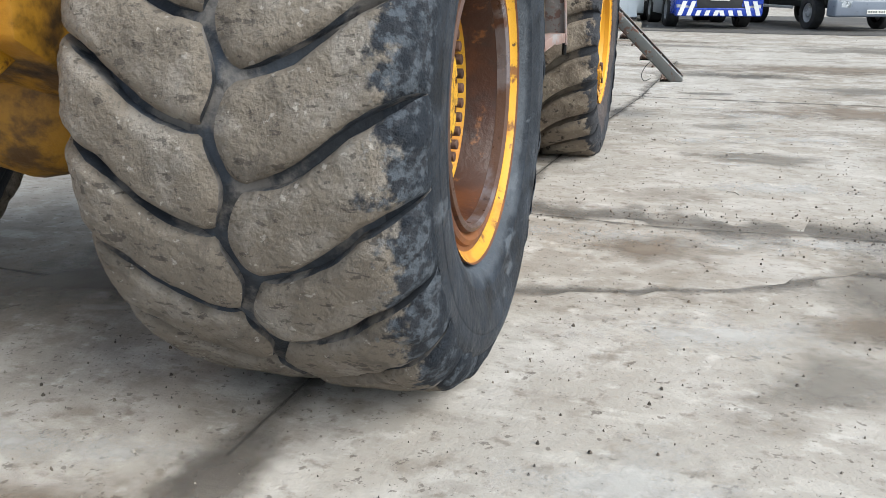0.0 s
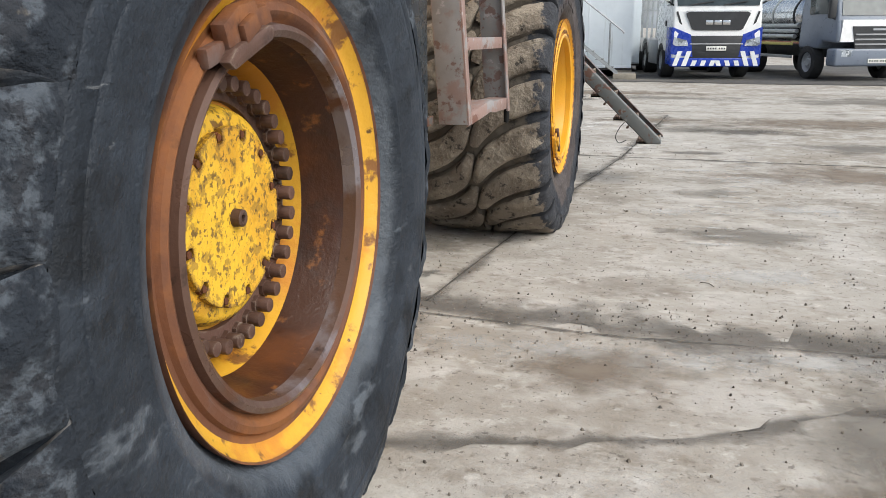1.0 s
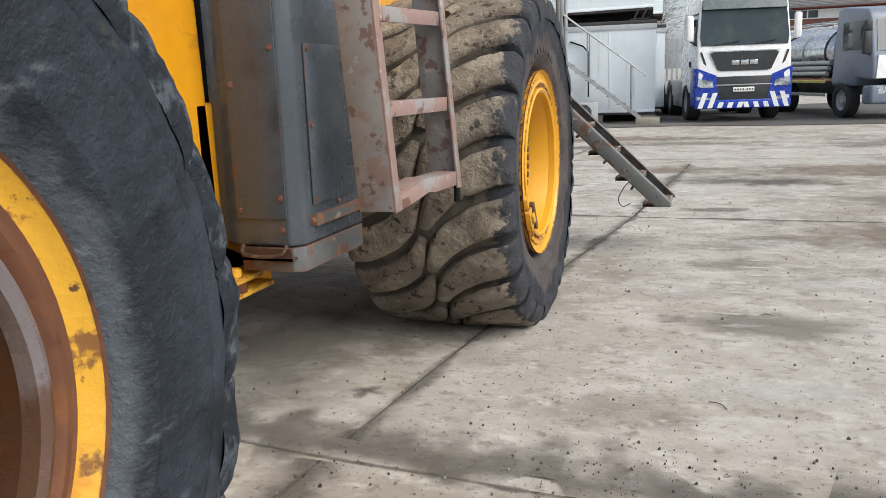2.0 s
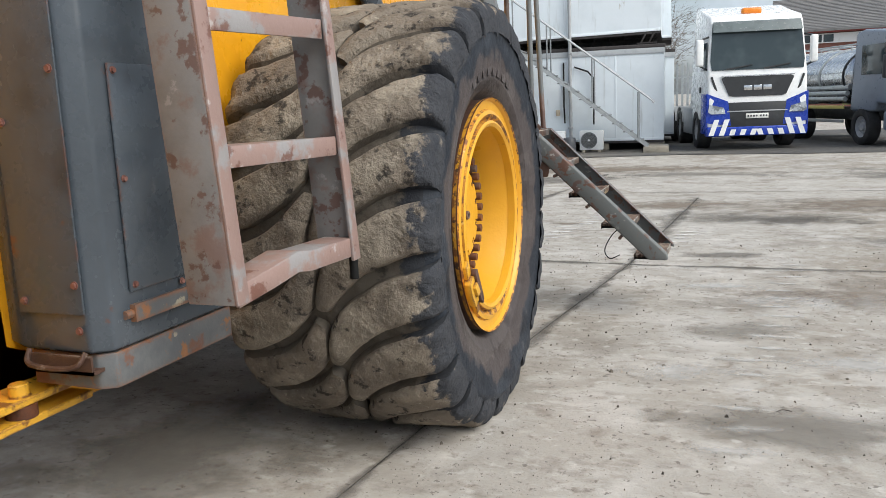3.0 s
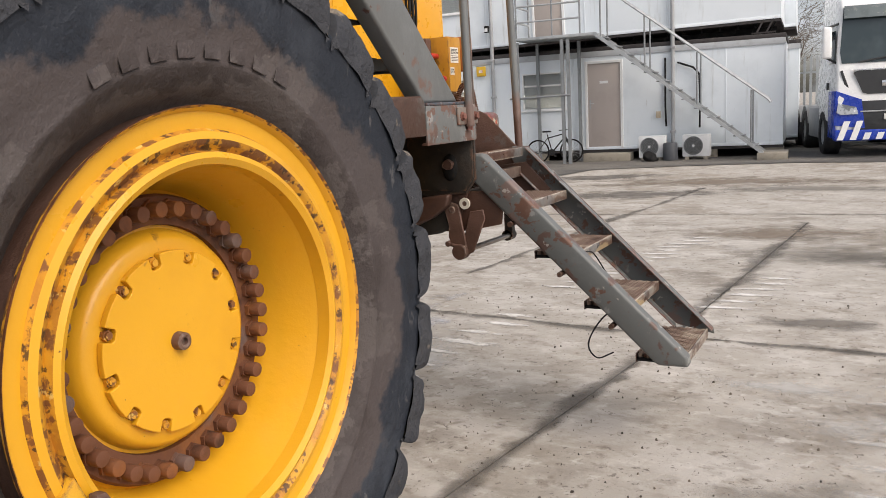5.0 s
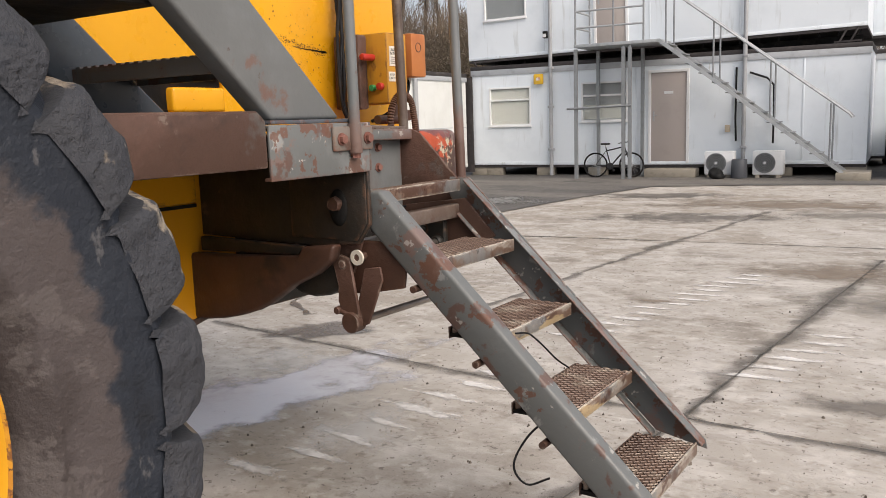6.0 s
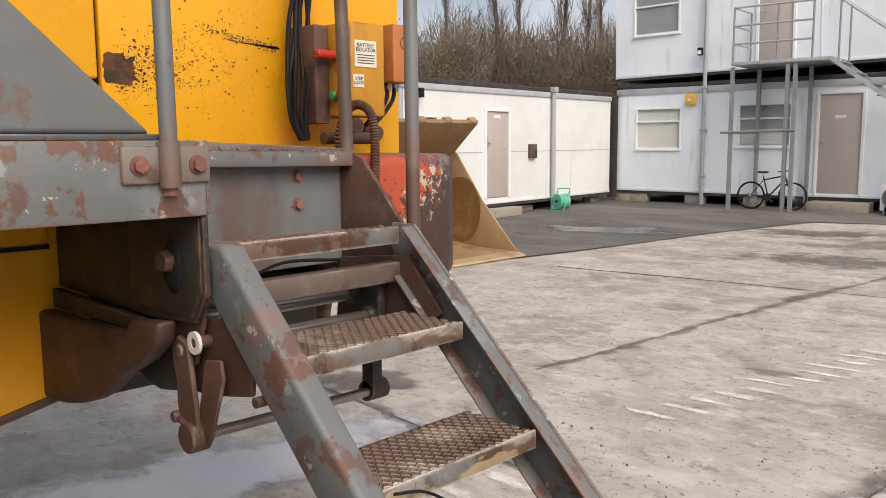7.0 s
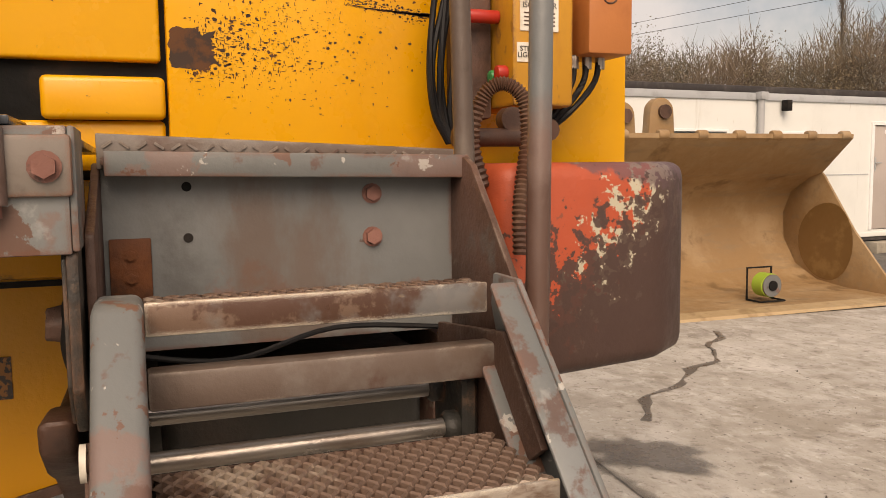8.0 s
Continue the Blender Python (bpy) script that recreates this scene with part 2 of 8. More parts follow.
M["yellow_hood"] = mat("yellow_hood_paint", (0.78, 0.375, 0.014), [((0.66, 0.28, 0.011), 0.9, 0.45, 0.7, 0.7, 4), (RUST_DARK, 34.0, 0.685, 0.705, 0.95, 6)], rough=0.3, bump=((6.0, 0.002),))
M["yellow_worn"] = mat("yellow_paint_worn", (0.62, 0.33, 0.025), [((0.50, 0.17, 0.02), 4.0, 0.5, 0.62, 0.7, 7), ((0.16, 0.06, 0.02), 9.0, 0.57, 0.64, 0.9, 8), (RUST_DARK, 20.0, 0.64, 0.70, 0.9, 7)],
    rough=0.5, bump=((14.0, 0.004), (60.0, 0.002)), edge=((0.14, 0.055, 0.022), 0.014, 16.0, 0.28))
M["yellow_dirty"] = mat("yellow_paint_oily", (0.42, 0.21, 0.02), [((0.09, 0.045, 0.015), 4.0, 0.42, 0.58, 0.95, 8), ((0.02, 0.014, 0.01), 2.5, 0.55, 0.68, 0.9, 6)], rough=0.5, bump=((20.0, 0.006),))
M["rust"] = mat("rusted_steel", RUST, [((0.17, 0.055, 0.018), 5.0, 0.46, 0.64, 0.8, 7), (RUST_DARK, 9.0, 0.5, 0.68, 0.85, 7), (ORANGE_RUST, 3.0, 0.62, 0.74, 0.6, 8)], rough=0.75, bump=((30.0, 0.003), (110.0, 0.0015)), spec=0.3)
M["rust_bright"] = mat("orange_rust", (0.125, 0.052, 0.028), [((0.23, 0.088, 0.028), 4.0, 0.48, 0.64, 0.8, 7), (RUST_DARK, 7.0, 0.55, 0.68, 0.85, 7), ((0.12, 0.095, 0.09), 3.0, 0.58, 0.68, 0.7, 6)], rough=0.7, bump=((24.0, 0.004),), spec=0.3)
M["rust_brown"] = mat("brown_steel", (0.068, 0.035, 0.024), [((0.12, 0.064, 0.048), 3.0, 0.45, 0.65, 0.85, 8), ((0.024, 0.015, 0.012), 5.0, 0.53, 0.68, 0.85, 9), ((0.20, 0.16, 0.13), 14.0, 0.63, 0.69, 0.6, 8), ((0.10, 0.098, 0.09), 3.6, 0.62, 0.68, 0.6, 8)], rough=0.6, bump=((14.0, 0.003), (40.0, 0.003), (110.0, 0.001)), spec=0.4, edge=((0.20, 0.15, 0.12), 0.010, 14.0, 0.22))
M["rim_dish"] = mat("brown_stained_dish", (0.046, 0.016, 0.007), [((0.125, 0.040, 0.010), 2.5, 0.48, 0.64, 0.8, 8, (0.5, 1, 1)), ((0.030, 0.015, 0.010), 6.0, 0.54, 0.68, 0.8, 7), ((0.26, 0.10, 0.025), 14.0, 0.60, 0.70, 0.6, 7)], rough=0.42, bump=((14.0, 0.003), (70.0, 0.0015)), spec=0.45)
# brown lip; the violet-grey patches are its sheen put into the colour
M["rim_lip"] = mat("burnished_rim_lip", (0.11, 0.062, 0.045), [((0.21, 0.19, 0.205), 2.4, 0.52, 0.62, 0.85, 6), ((0.11, 0.045, 0.022), 4.0, 0.53, 0.62, 0.9, 8), ((0.035, 0.02, 0.016), 9.0, 0.60, 0.68, 0.8, 7)], rough=0.34, metal=0.25, bump=((20.0, 0.003), (80.0, 0.001)))
M["cover_chipped"] = mat("chipped_yellow_cover", (0.74, 0.44, 0.03), [((0.58, 0.28, 0.02), 5.0, 0.48, 0.62, 0.7, 8), ((0.26, 0.15, 0.025), 30.0, 0.53, 0.58, 0.7, 6), ((0.12, 0.065, 0.022), 55.0, 0.565, 0.60, 0.85, 5), ((0.10, 0.038, 0.016), 12.0, 0.63, 0.67, 0.85, 9)], rough=0.5, bump=((19.0, 0.006), (34.0, 0.004), (90.0, 0.002)), edge=(RUST, 0.02, 18.0, 0.30))
M["yellow_edge"] = mat("yellow_paint_rust_edge", (0.60, 0.29, 0.02), [((0.42, 0.17, 0.02), 9.0, 0.46, 0.60, 0.8, 9), ((0.15, 0.055, 0.022), 22.0, 0.50, 0.56, 0.9, 9), (RUST_DARK, 38.0, 0.57, 0.62, 0.85, 7), ((0.70, 0.50, 0.16), 30.0, 0.62, 0.66, 0.7, 6)], rough=0.55, bump=((22.0, 0.003), (60.0, 0.0015)))
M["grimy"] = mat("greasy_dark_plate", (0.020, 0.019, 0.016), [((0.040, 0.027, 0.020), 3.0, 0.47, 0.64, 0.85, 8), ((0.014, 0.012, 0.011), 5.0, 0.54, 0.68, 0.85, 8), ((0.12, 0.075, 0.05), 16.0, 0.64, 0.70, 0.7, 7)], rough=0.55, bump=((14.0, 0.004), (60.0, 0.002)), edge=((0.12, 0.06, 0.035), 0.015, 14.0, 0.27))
M["grey"] = mat("grey_paint", (0.135, 0.142, 0.142), [((0.19, 0.20, 0.20), 2.0, 0.48, 0.66, 0.6, 5), ((0.17, 0.085, 0.062), 5.0, 0.60, 0.66, 0.75, 8), (RUST, 12.0, 0.66, 0.70, 0.9, 7), ((0.05, 0.045, 0.04), 3.0, 0.60, 0.72, 0.5, 9), ((0.115, 0.072, 0.052), 3.2, 0.53, 0.66, 0.7, 10, (1, 1, 0.45))], rough=0.45, bump=((30.0, 0.0018), (8.0, 0.002)), edge=((0.13, 0.055, 0.035), 0.012, 12.0, 0.26))
M["rust_grey"] = mat("worn_grey_brown_bar", (0.115, 0.082, 0.066), [((0.17, 0.145, 0.128), 5.0, 0.48, 0.62, 0.8, 8), ((0.09, 0.045, 0.032), 7.0, 0.54, 0.64, 0.85, 9)], rough=0.5, bump=((30.0, 0.002),), edge=((0.28, 0.23, 0.19), 0.008, 16.0, 0.24))
M["grey_worn"] = mat("grey_paint_worn", (0.125, 0.132, 0.130), [((0.20, 0.212, 0.212), 2.2, 0.50, 0.62, 0.7, 8), ((0.20, 0.105, 0.082), 5.5, 0.57, 0.61, 0.55, 11), ((0.11, 0.055, 0.040), 9.0, 0.57, 0.62, 0.8, 10), ((0.34, 0.345, 0.33), 7.0, 0.60, 0.65, 0.5, 10), ((0.045, 0.038, 0.033), 2.6, 0.58, 0.72, 0.6, 9), ((0.13, 0.052, 0.028), 13.0, 0.585, 0.60, 0.8, 11), ((0.48, 0.46, 0.42), 19.0, 0.635, 0.65, 0.65, 9)], rough=0.5, bump=((8.0, 0.0022), (40.0, 0.0009)), edge=((0.16, 0.072, 0.048), 0.014, 9.0, 0.28))
M["pink_worn"] = mat("grey_over_red_primer", (0.275, 0.185, 0.162), [((0.27, 0.268, 0.27), 4.0, 0.48, 0.55, 0.88, 10), ((0.14, 0.058, 0.040), 9.0, 0.58, 0.64, 0.85, 10), ((0.46, 0.43, 0.42), 8.0, 0.60, 0.66, 0.7, 9)], rough=0.5, bump=((12.0, 0.002), (40.0, 0.001)), edge=((0.30, 0.27, 0.26), 0.010, 14.0, 0.22))
M["skirt"] = mat("rust_edged_grey", (0.105, 0.11, 0.115), [((0.16, 0.165, 0.165), 3.0, 0.48, 0.62, 0.7, 8), ((0.16, 0.065, 0.035), 5.0, 0.53, 0.59, 0.85, 10), ((0.30, 0.12, 0.035), 9.0, 0.58, 0.63, 0.8, 9), ((0.42, 0.38, 0.28), 7.0, 0.63, 0.66, 0.7, 8)], rough=0.5, bump=((14.0, 0.002), (50.0, 0.001)), edge=((0.24, 0.095, 0.035), 0.022, 9.0, 0.34))
M["clamp"] = mat("rust_stained_clamp", (0.17, 0.145, 0.125), [((0.24, 0.225, 0.21), 7.0, 0.50, 0.60, 0.7, 9), ((0.16, 0.062, 0.038), 9.0, 0.52, 0.60, 0.85, 9), ((0.05, 0.035, 0.028), 6.0, 0.56, 0.68, 0.7, 9)], rough=0.55, bump=((30.0, 0.0015),), edge=((0.20, 0.09, 0.055), 0.012, 12.0, 0.26))
M["grey_mottled"] = mat("grey_paint_mottled", (0.19, 0.185, 0.182), [((0.25, 0.245, 0.242), 2.5, 0.48, 0.64, 0.7, 8), ((0.20, 0.118, 0.098), 5.0, 0.52, 0.60, 0.7, 11), ((0.12, 0.058, 0.044), 14.0, 0.565, 0.62, 0.8, 10), ((0.38, 0.36, 0.355), 11.0, 0.63, 0.68, 0.6, 9)], rough=0.5, bump=((8.0, 0.002), (40.0, 0.0008)), edge=((0.30, 0.20, 0.175), 0.014, 9.0, 0.27))
M["grey_dark"] = mat("dark_grey_paint", (0.060, 0.072, 0.086), [((0.085, 0.10, 0.118), 1.6, 0.46, 0.66, 0.7, 5), ((0.028, 0.03, 0.033), 2.4, 0.56, 0.72, 0.7, 6), ((0.13, 0.055, 0.035), 6.0, 0.64, 0.68, 0.85, 9), ((0.15, 0.155, 0.16), 14.0, 0.66, 0.70, 0.5, 8)], rough=0.27, bump=((5.0, 0.003), (60.0, 0.0004)), edge=((0.12, 0.05, 0.03), 0.012, 12.0, 0.24))
M["casting"] = mat("dark_brown_casting", (0.062, 0.029, 0.019), [((0.105, 0.044, 0.025), 3.0, 0.46, 0.64, 0.8, 9), ((0.018, 0.012, 0.010), 5.0, 0.53, 0.68, 0.85, 9), ((0.13, 0.06, 0.03), 14.0, 0.64, 0.70, 0.6, 9)], rough=0.55, bump=((14.0, 0.003), (50.0, 0.002)), edge=((0.13, 0.07, 0.045), 0.012, 12.0, 0.24))
M["bolt_head"] = mat("primer_red_bolt", (0.17, 0.068, 0.05), [((0.26, 0.12, 0.095), 12.0, 0.46, 0.6, 0.8, 6), ((0.05, 0.026, 0.02), 20.0, 0.55, 0.66, 0.85, 6)], rough=0.6, bump=((50.0, 0.002),))
POST = [((0.19, 0.20, 0.205), 3.0, 0.48, 0.64, 0.6, 6, (1, 1, 0.3)), ((0.10, 0.05, 0.036), 10.0, 0.62, 0.68, 0.85, 8)]
M["post_grey"] = mat("grey_post_rusting_foot", (0.13, 0.14, 0.142), POST, rough=0.42, bump=((30.0, 0.0015),), blend=[((0.16, 0.095, 0.075), (0, 0, -1), -1.42, -1.30, 0.85, 14.0, 0.22), ((0.075, 0.035, 0.024), (0, 0, -1), -1.30, -1.2, 0.7, 18.0, 0.25)])
M["post_brown"] = mat("brown_worn_post", (0.095, 0.068, 0.055), [((0.15, 0.12, 0.10), 6.0, 0.48, 0.62, 0.8, 8), ((0.045, 0.028, 0.022), 8.0, 0.55, 0.66, 0.8, 8)], rough=0.5, bump=((30.0, 0.002),))
# black grime and rubber; also stands for shade behind openings and gaps
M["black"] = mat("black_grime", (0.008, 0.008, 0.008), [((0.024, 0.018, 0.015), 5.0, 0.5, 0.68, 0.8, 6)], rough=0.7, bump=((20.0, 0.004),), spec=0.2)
M["tread_plate"] = mat("worn_step_plate", (0.17, 0.112, 0.085), [((0.36, 0.30, 0.24), 7.0, 0.51, 0.62, 0.65, 8), ((0.06, 0.032, 0.022), 6.0, 0.54, 0.66, 0.85, 7)], rough=0.45, metal=0.15, bump=((50.0, 0.002),))
M["nosing"] = mat("worn_nosing_steel", (0.155, 0.098, 0.070), [((0.40, 0.36, 0.31), 8.0, 0.52, 0.58, 0.7, 9, (1, 0.35, 1)), ((0.075, 0.034, 0.022), 9.0, 0.50, 0.54, 0.9, 10), ((0.19, 0.20, 0.20), 3.0, 0.52, 0.60, 0.75, 7), ((0.50, 0.38, 0.22), 9.0, 0.56, 0.60, 0.75, 10, (1, 0.3, 1)), ((0.36, 0.16, 0.055), 7.0, 0.60, 0.64, 0.8, 9, (1, 0.4, 1))], rough=0.36, metal=0.2, bump=((40.0, 0.001),), edge=((0.66, 0.60, 0.50), 0.010, 10.0, 0.30))
M["bare"] = mat("dull_bare_steel", (0.33, 0.30, 0.27), [((0.16, 0.10, 0.07), 6.0, 0.5, 0.66, 0.85, 7, (1, 0.3, 1))], rough=0.34, metal=0.85, bump=((40.0, 0.001),))
M["cable"] = mat("black_cable", (0.009, 0.009, 0.010), [((0.022, 0.016, 0.012), 9.0, 0.55, 0.68, 0.7, 6)], rough=0.55, spec=0.22)


# ---- helpers for meshes ----
def part(name, bm, material, parent=None, label="", smooth=35):
    """One mesh object from bm, under parent."""
    bmesh.ops.recalc_face_normals(bm, faces=bm.faces)
    me = bpy.data.meshes.new(name)
    bm.to_mesh(me)
    bm.free()
    for m in (material if isinstance(material, (list, tuple)) else [material]):
        me.materials.append(M[m] if isinstance(m, str) else m)
    if smooth:
        me.polygons.foreach_set("use_smooth", [True] * len(me.polygons))
        me.set_sharp_from_angle(angle=radians(smooth))
    ob = new(name, me)
    if parent:
        ob.parent = parent
    return tagged(ob, label=label)


def thing(name, at, label, category, group="", turn=0.0):
    ob = new(name)
    ob.matrix_world = pose(*at, 0, 0, turn)
    ob.empty_display_size = 0.1
    return tagged(ob, label=label, category=category, group=group)


def share(ob, name, m, parent=None, label=""):
    """Another object on ob's mesh, at m in its parent's space."""
    c = new(name, ob.data)
    if parent:
        c.parent = parent
    c.matrix_basis = m
    return tagged(c, label=label)


def bevel(bm, w, segs=2, angle=30, geom=None):
    es = [e for e in (geom or bm.edges) if len(e.link_faces) == 2 and e.calc_face_angle(0) > radians(angle)]
    bmesh.ops.bevel(bm, geom=es, offset=w, segments=segs, affect="EDGES", profile=0.5, clamp_overlap=True)


def box(bm, x0, x1, y0, y1, z0, z1, m=None):
    vs = bmesh.ops.create_cube(bm, size=1.0)["verts"]
    t = Matrix.LocRotScale(((x0 + x1) / 2, (y0 + y1) / 2, (z0 + z1) / 2), None, (abs(x1 - x0), abs(y1 - y0), abs(z1 - z0)))
    bmesh.ops.transform(bm, verts=vs, matrix=(m @ t) if m else t)
    return vs


def solid(x0, x1, y0, y1, z0, z1, w=0.0, segs=2, m=None):
    bm = bmesh.new()
    box(bm, x0, x1, y0, y1, z0, z1)
    if w:
        bevel(bm, w, segs)
    if m:
        bmesh.ops.transform(bm, verts=bm.verts, matrix=m)
    return bm


def rod(bm, a, b, r, n=14, r2=None):
    a, b = Vector(a), Vector(b)
    d = b - a
    vs = bmesh.ops.create_cone(bm, cap_ends=True, segments=n, radius1=r, radius2=r if r2 is None else r2, depth=d.length)["verts"]
    bmesh.ops.transform(bm, verts=vs, matrix=Matrix.Translation((a + b) / 2) @ d.to_track_quat("Z", "Y").to_matrix().to_4x4())
    return vs


def rods(*segs, n=14):
    bm = bmesh.new()
    for a, b, r in segs:
        rod(bm, a, b, r, n)
    return bm


def prism(bm, pts, axis, a, b):
    """A flat outline pushed from a to b along an axis; pts in the two other axes, in xyz order."""
    def place(p, h):
        v = list(p)
        v.insert("xyz".index(axis), h)
        return v
    lo = [bm.verts.new(place(p, a)) for p in pts]
    hi = [bm.verts.new(place(p, b)) for p in pts]
    k = len(pts)
    bm.faces.new(lo)
    bm.faces.new(hi[::-1])
    for i in range(k):
        bm.faces.new((lo[i], hi[i], hi[(i + 1) % k], lo[(i + 1) % k]))
    return lo + hi


def plate(pts, axis, a, b, w=0.0, segs=2):
    bm = bmesh.new()
    prism(bm, pts, axis, a, b)
    bmesh.ops.recalc_face_normals(bm, faces=bm.faces)
    if w:
        bevel(bm, w, segs)
    return bm


def tube(bm, pts, r, n=8, closed=False):
    """A round pipe along points."""
    pts = [Vector(p) for p in pts]
    rings = []
    up = Vector((0.123, 0.456, 0.88)).normalized()
    for i, p in enumerate(pts):
        a = pts[max(i - 1, 0)] if not closed else pts[i - 1]
        b = pts[min(i + 1, len(pts) - 1)] if not closed else pts[(i + 1) % len(pts)]
        d = (b - a).normalized()
        s = d.cross(up).normalized()
        t = s.cross(d)
        rings.append([bm.verts.new(p + r * (math.cos(2 * math.pi * k / n) * s + math.sin(2 * math.pi * k / n) * t)) for k in range(n)])
    for i in range(len(rings) - (0 if closed else 1)):
        q, w = rings[i], rings[(i + 1) % len(rings)]
        for k in range(n):
            bm.faces.new((q[k], q[(k + 1) % n], w[(k + 1) % n], w[k]))
    if not closed:
        bm.faces.new(rings[0][::-1])
        bm.faces.new(rings[-1])
    return rings


def curve_points(pts, steps=6):
    """Catmull-Rom through points."""
    p = [Vector(q) for q in pts]
    p = [2 * p[0] - p[1]] + p + [2 * p[-1] - p[-2]]
    out = []
    for i in range(1, len(p) - 2):
        for k in range(steps):
            t = k / steps
            out.append(0.5 * ((2 * p[i]) + (p[i + 1] - p[i - 1]) * t + (2 * p[i - 1] - 5 * p[i] + 4 * p[i + 1] - p[i + 2]) * t * t + (3 * p[i] - p[i - 1] - 3 * p[i + 1] + p[i + 2]) * t ** 3))
    out.append(p[-2])
    return out


def lathe(bm, prof, n=64, closed=False):
    """Turns a profile of (radius, x) round the x axis."""
    rings = [[bm.verts.new((x, r * math.cos(2 * math.pi * k / n), r * math.sin(2 * math.pi * k / n))) for k in range(n)] for r, x in prof]
    m = len(rings)
    for i in range(m if closed else m - 1):
        a, b = rings[i], rings[(i + 1) % m]
        for k in range(n):
            bm.faces.new((a[k], a[(k + 1) % n], b[(k + 1) % n], b[k]))
    return rings


def hexhead(bm, p, axis, r, h, n=6, washer=True):
    p, axis = Vector(p), Vector(axis).normalized()
    if washer:
        rod(bm, p, p + axis * h * 0.25, r * 1.35, 14)
    rod(bm, p + axis * h * 0.1, p + axis * h, r, n)


# ---- ground ----
def gz(x, y):
    """The yard's gentle fall towards its middle."""
    ys = (-60, -1.0, 4.2, 9.0, 14.0, 22.0, 60, 400)
    zs = (0.07, 0.065, 0.03, 0.0, -0.04, 0.04, 0.05, 0.0)
    return float(np.interp(y, ys, zs))


def ground_sheet():
    bm = bmesh.new()
    xs = sorted(set([-900, -300, -120, -60, -40, -25, *np.arange(-16, 12.1, 0.8).round(2).tolist(), 16, 25, 40, 60, 120, 300, 900]))
    ys = sorted(set([-900, -300, -100, -40, -20, *np.arange(-8, 30.1, 0.8).round(2).tolist(), 36, 45, 60, 100, 300, 900]))
    grid = [[bm.verts.new((x, y, gz(x, y))) for x in xs] for y in ys]
    for j in range(len(ys) - 1):
        for i in range(len(xs) - 1):
            bm.faces.new((grid[j][i], grid[j][i + 1], grid[j + 1][i + 1], grid[j + 1][i]))
    return part("ground", bm, "concrete", smooth=60)


ground = tagged(ground_sheet(), "pale worn concrete yard, stained and scuffed", "ground", kind="structure")


def ribbon(name, pts, width, material, lift=0.004, label="", jag=0.35, step=0.12, seed=1):
    """A thin uneven strip lying on the yard along points."""
    rnd = random.Random(seed)
    bm = bmesh.new()
    line = []
    for a, b in zip(pts, pts[1:]):
        a, b = Vector((*a, 0)), Vector((*b, 0))
        k = max(2, int((b - a).length / step))
        line += [a.lerp(b, i / k) for i in range(k)]
    line.append(Vector((*pts[-1], 0)))
    prev, edge = None, []
    for i, p in enumerate(line):
        d = (line[min(i + 1, len(line) - 1)] - line[max(i - 1, 0)]).normalized()
        s = Vector((-d.y, d.x, 0))
        w0 = width * (0.5 + jag * (rnd.random() - 0.5) + jag * noise.noise((p.x * 1.3 + seed, p.y * 1.3, 0)))
        w1 = width * (0.5 + jag * (rnd.random() - 0.5) + jag * noise.noise((p.x * 1.3, p.y * 1.3 + seed, 5)))
        row = []
        for q, e in ((p + s * w0, 1.0), (p, 0.0), (p - s * w1, 1.0)):
            row.append(bm.verts.new((q.x, q.y, gz(q.x, q.y) + lift)))
            edge.append(e)
        if prev:
            bm.faces.new((prev[0], prev[1], row[1], row[0]))
            bm.faces.new((prev[1], prev[2], row[2], row[1]))
        prev = row
    ob = tagged(part(name, bm, material, smooth=60), label, "ground mark", kind="structure")
    ob.data.attributes.new("edge", "FLOAT", "POINT").data.foreach_set("value", edge)
    return ob


# ---- the wheel loader: wheels ----
loader = thing("wheel_loader", (0, 0, 0), "large yellow wheel loader with worn tyres and grey steps", "wheel loader")
CX = -0.42          # middle of a tyre, from the rim's outer face
TR = 0.955           # tread radius


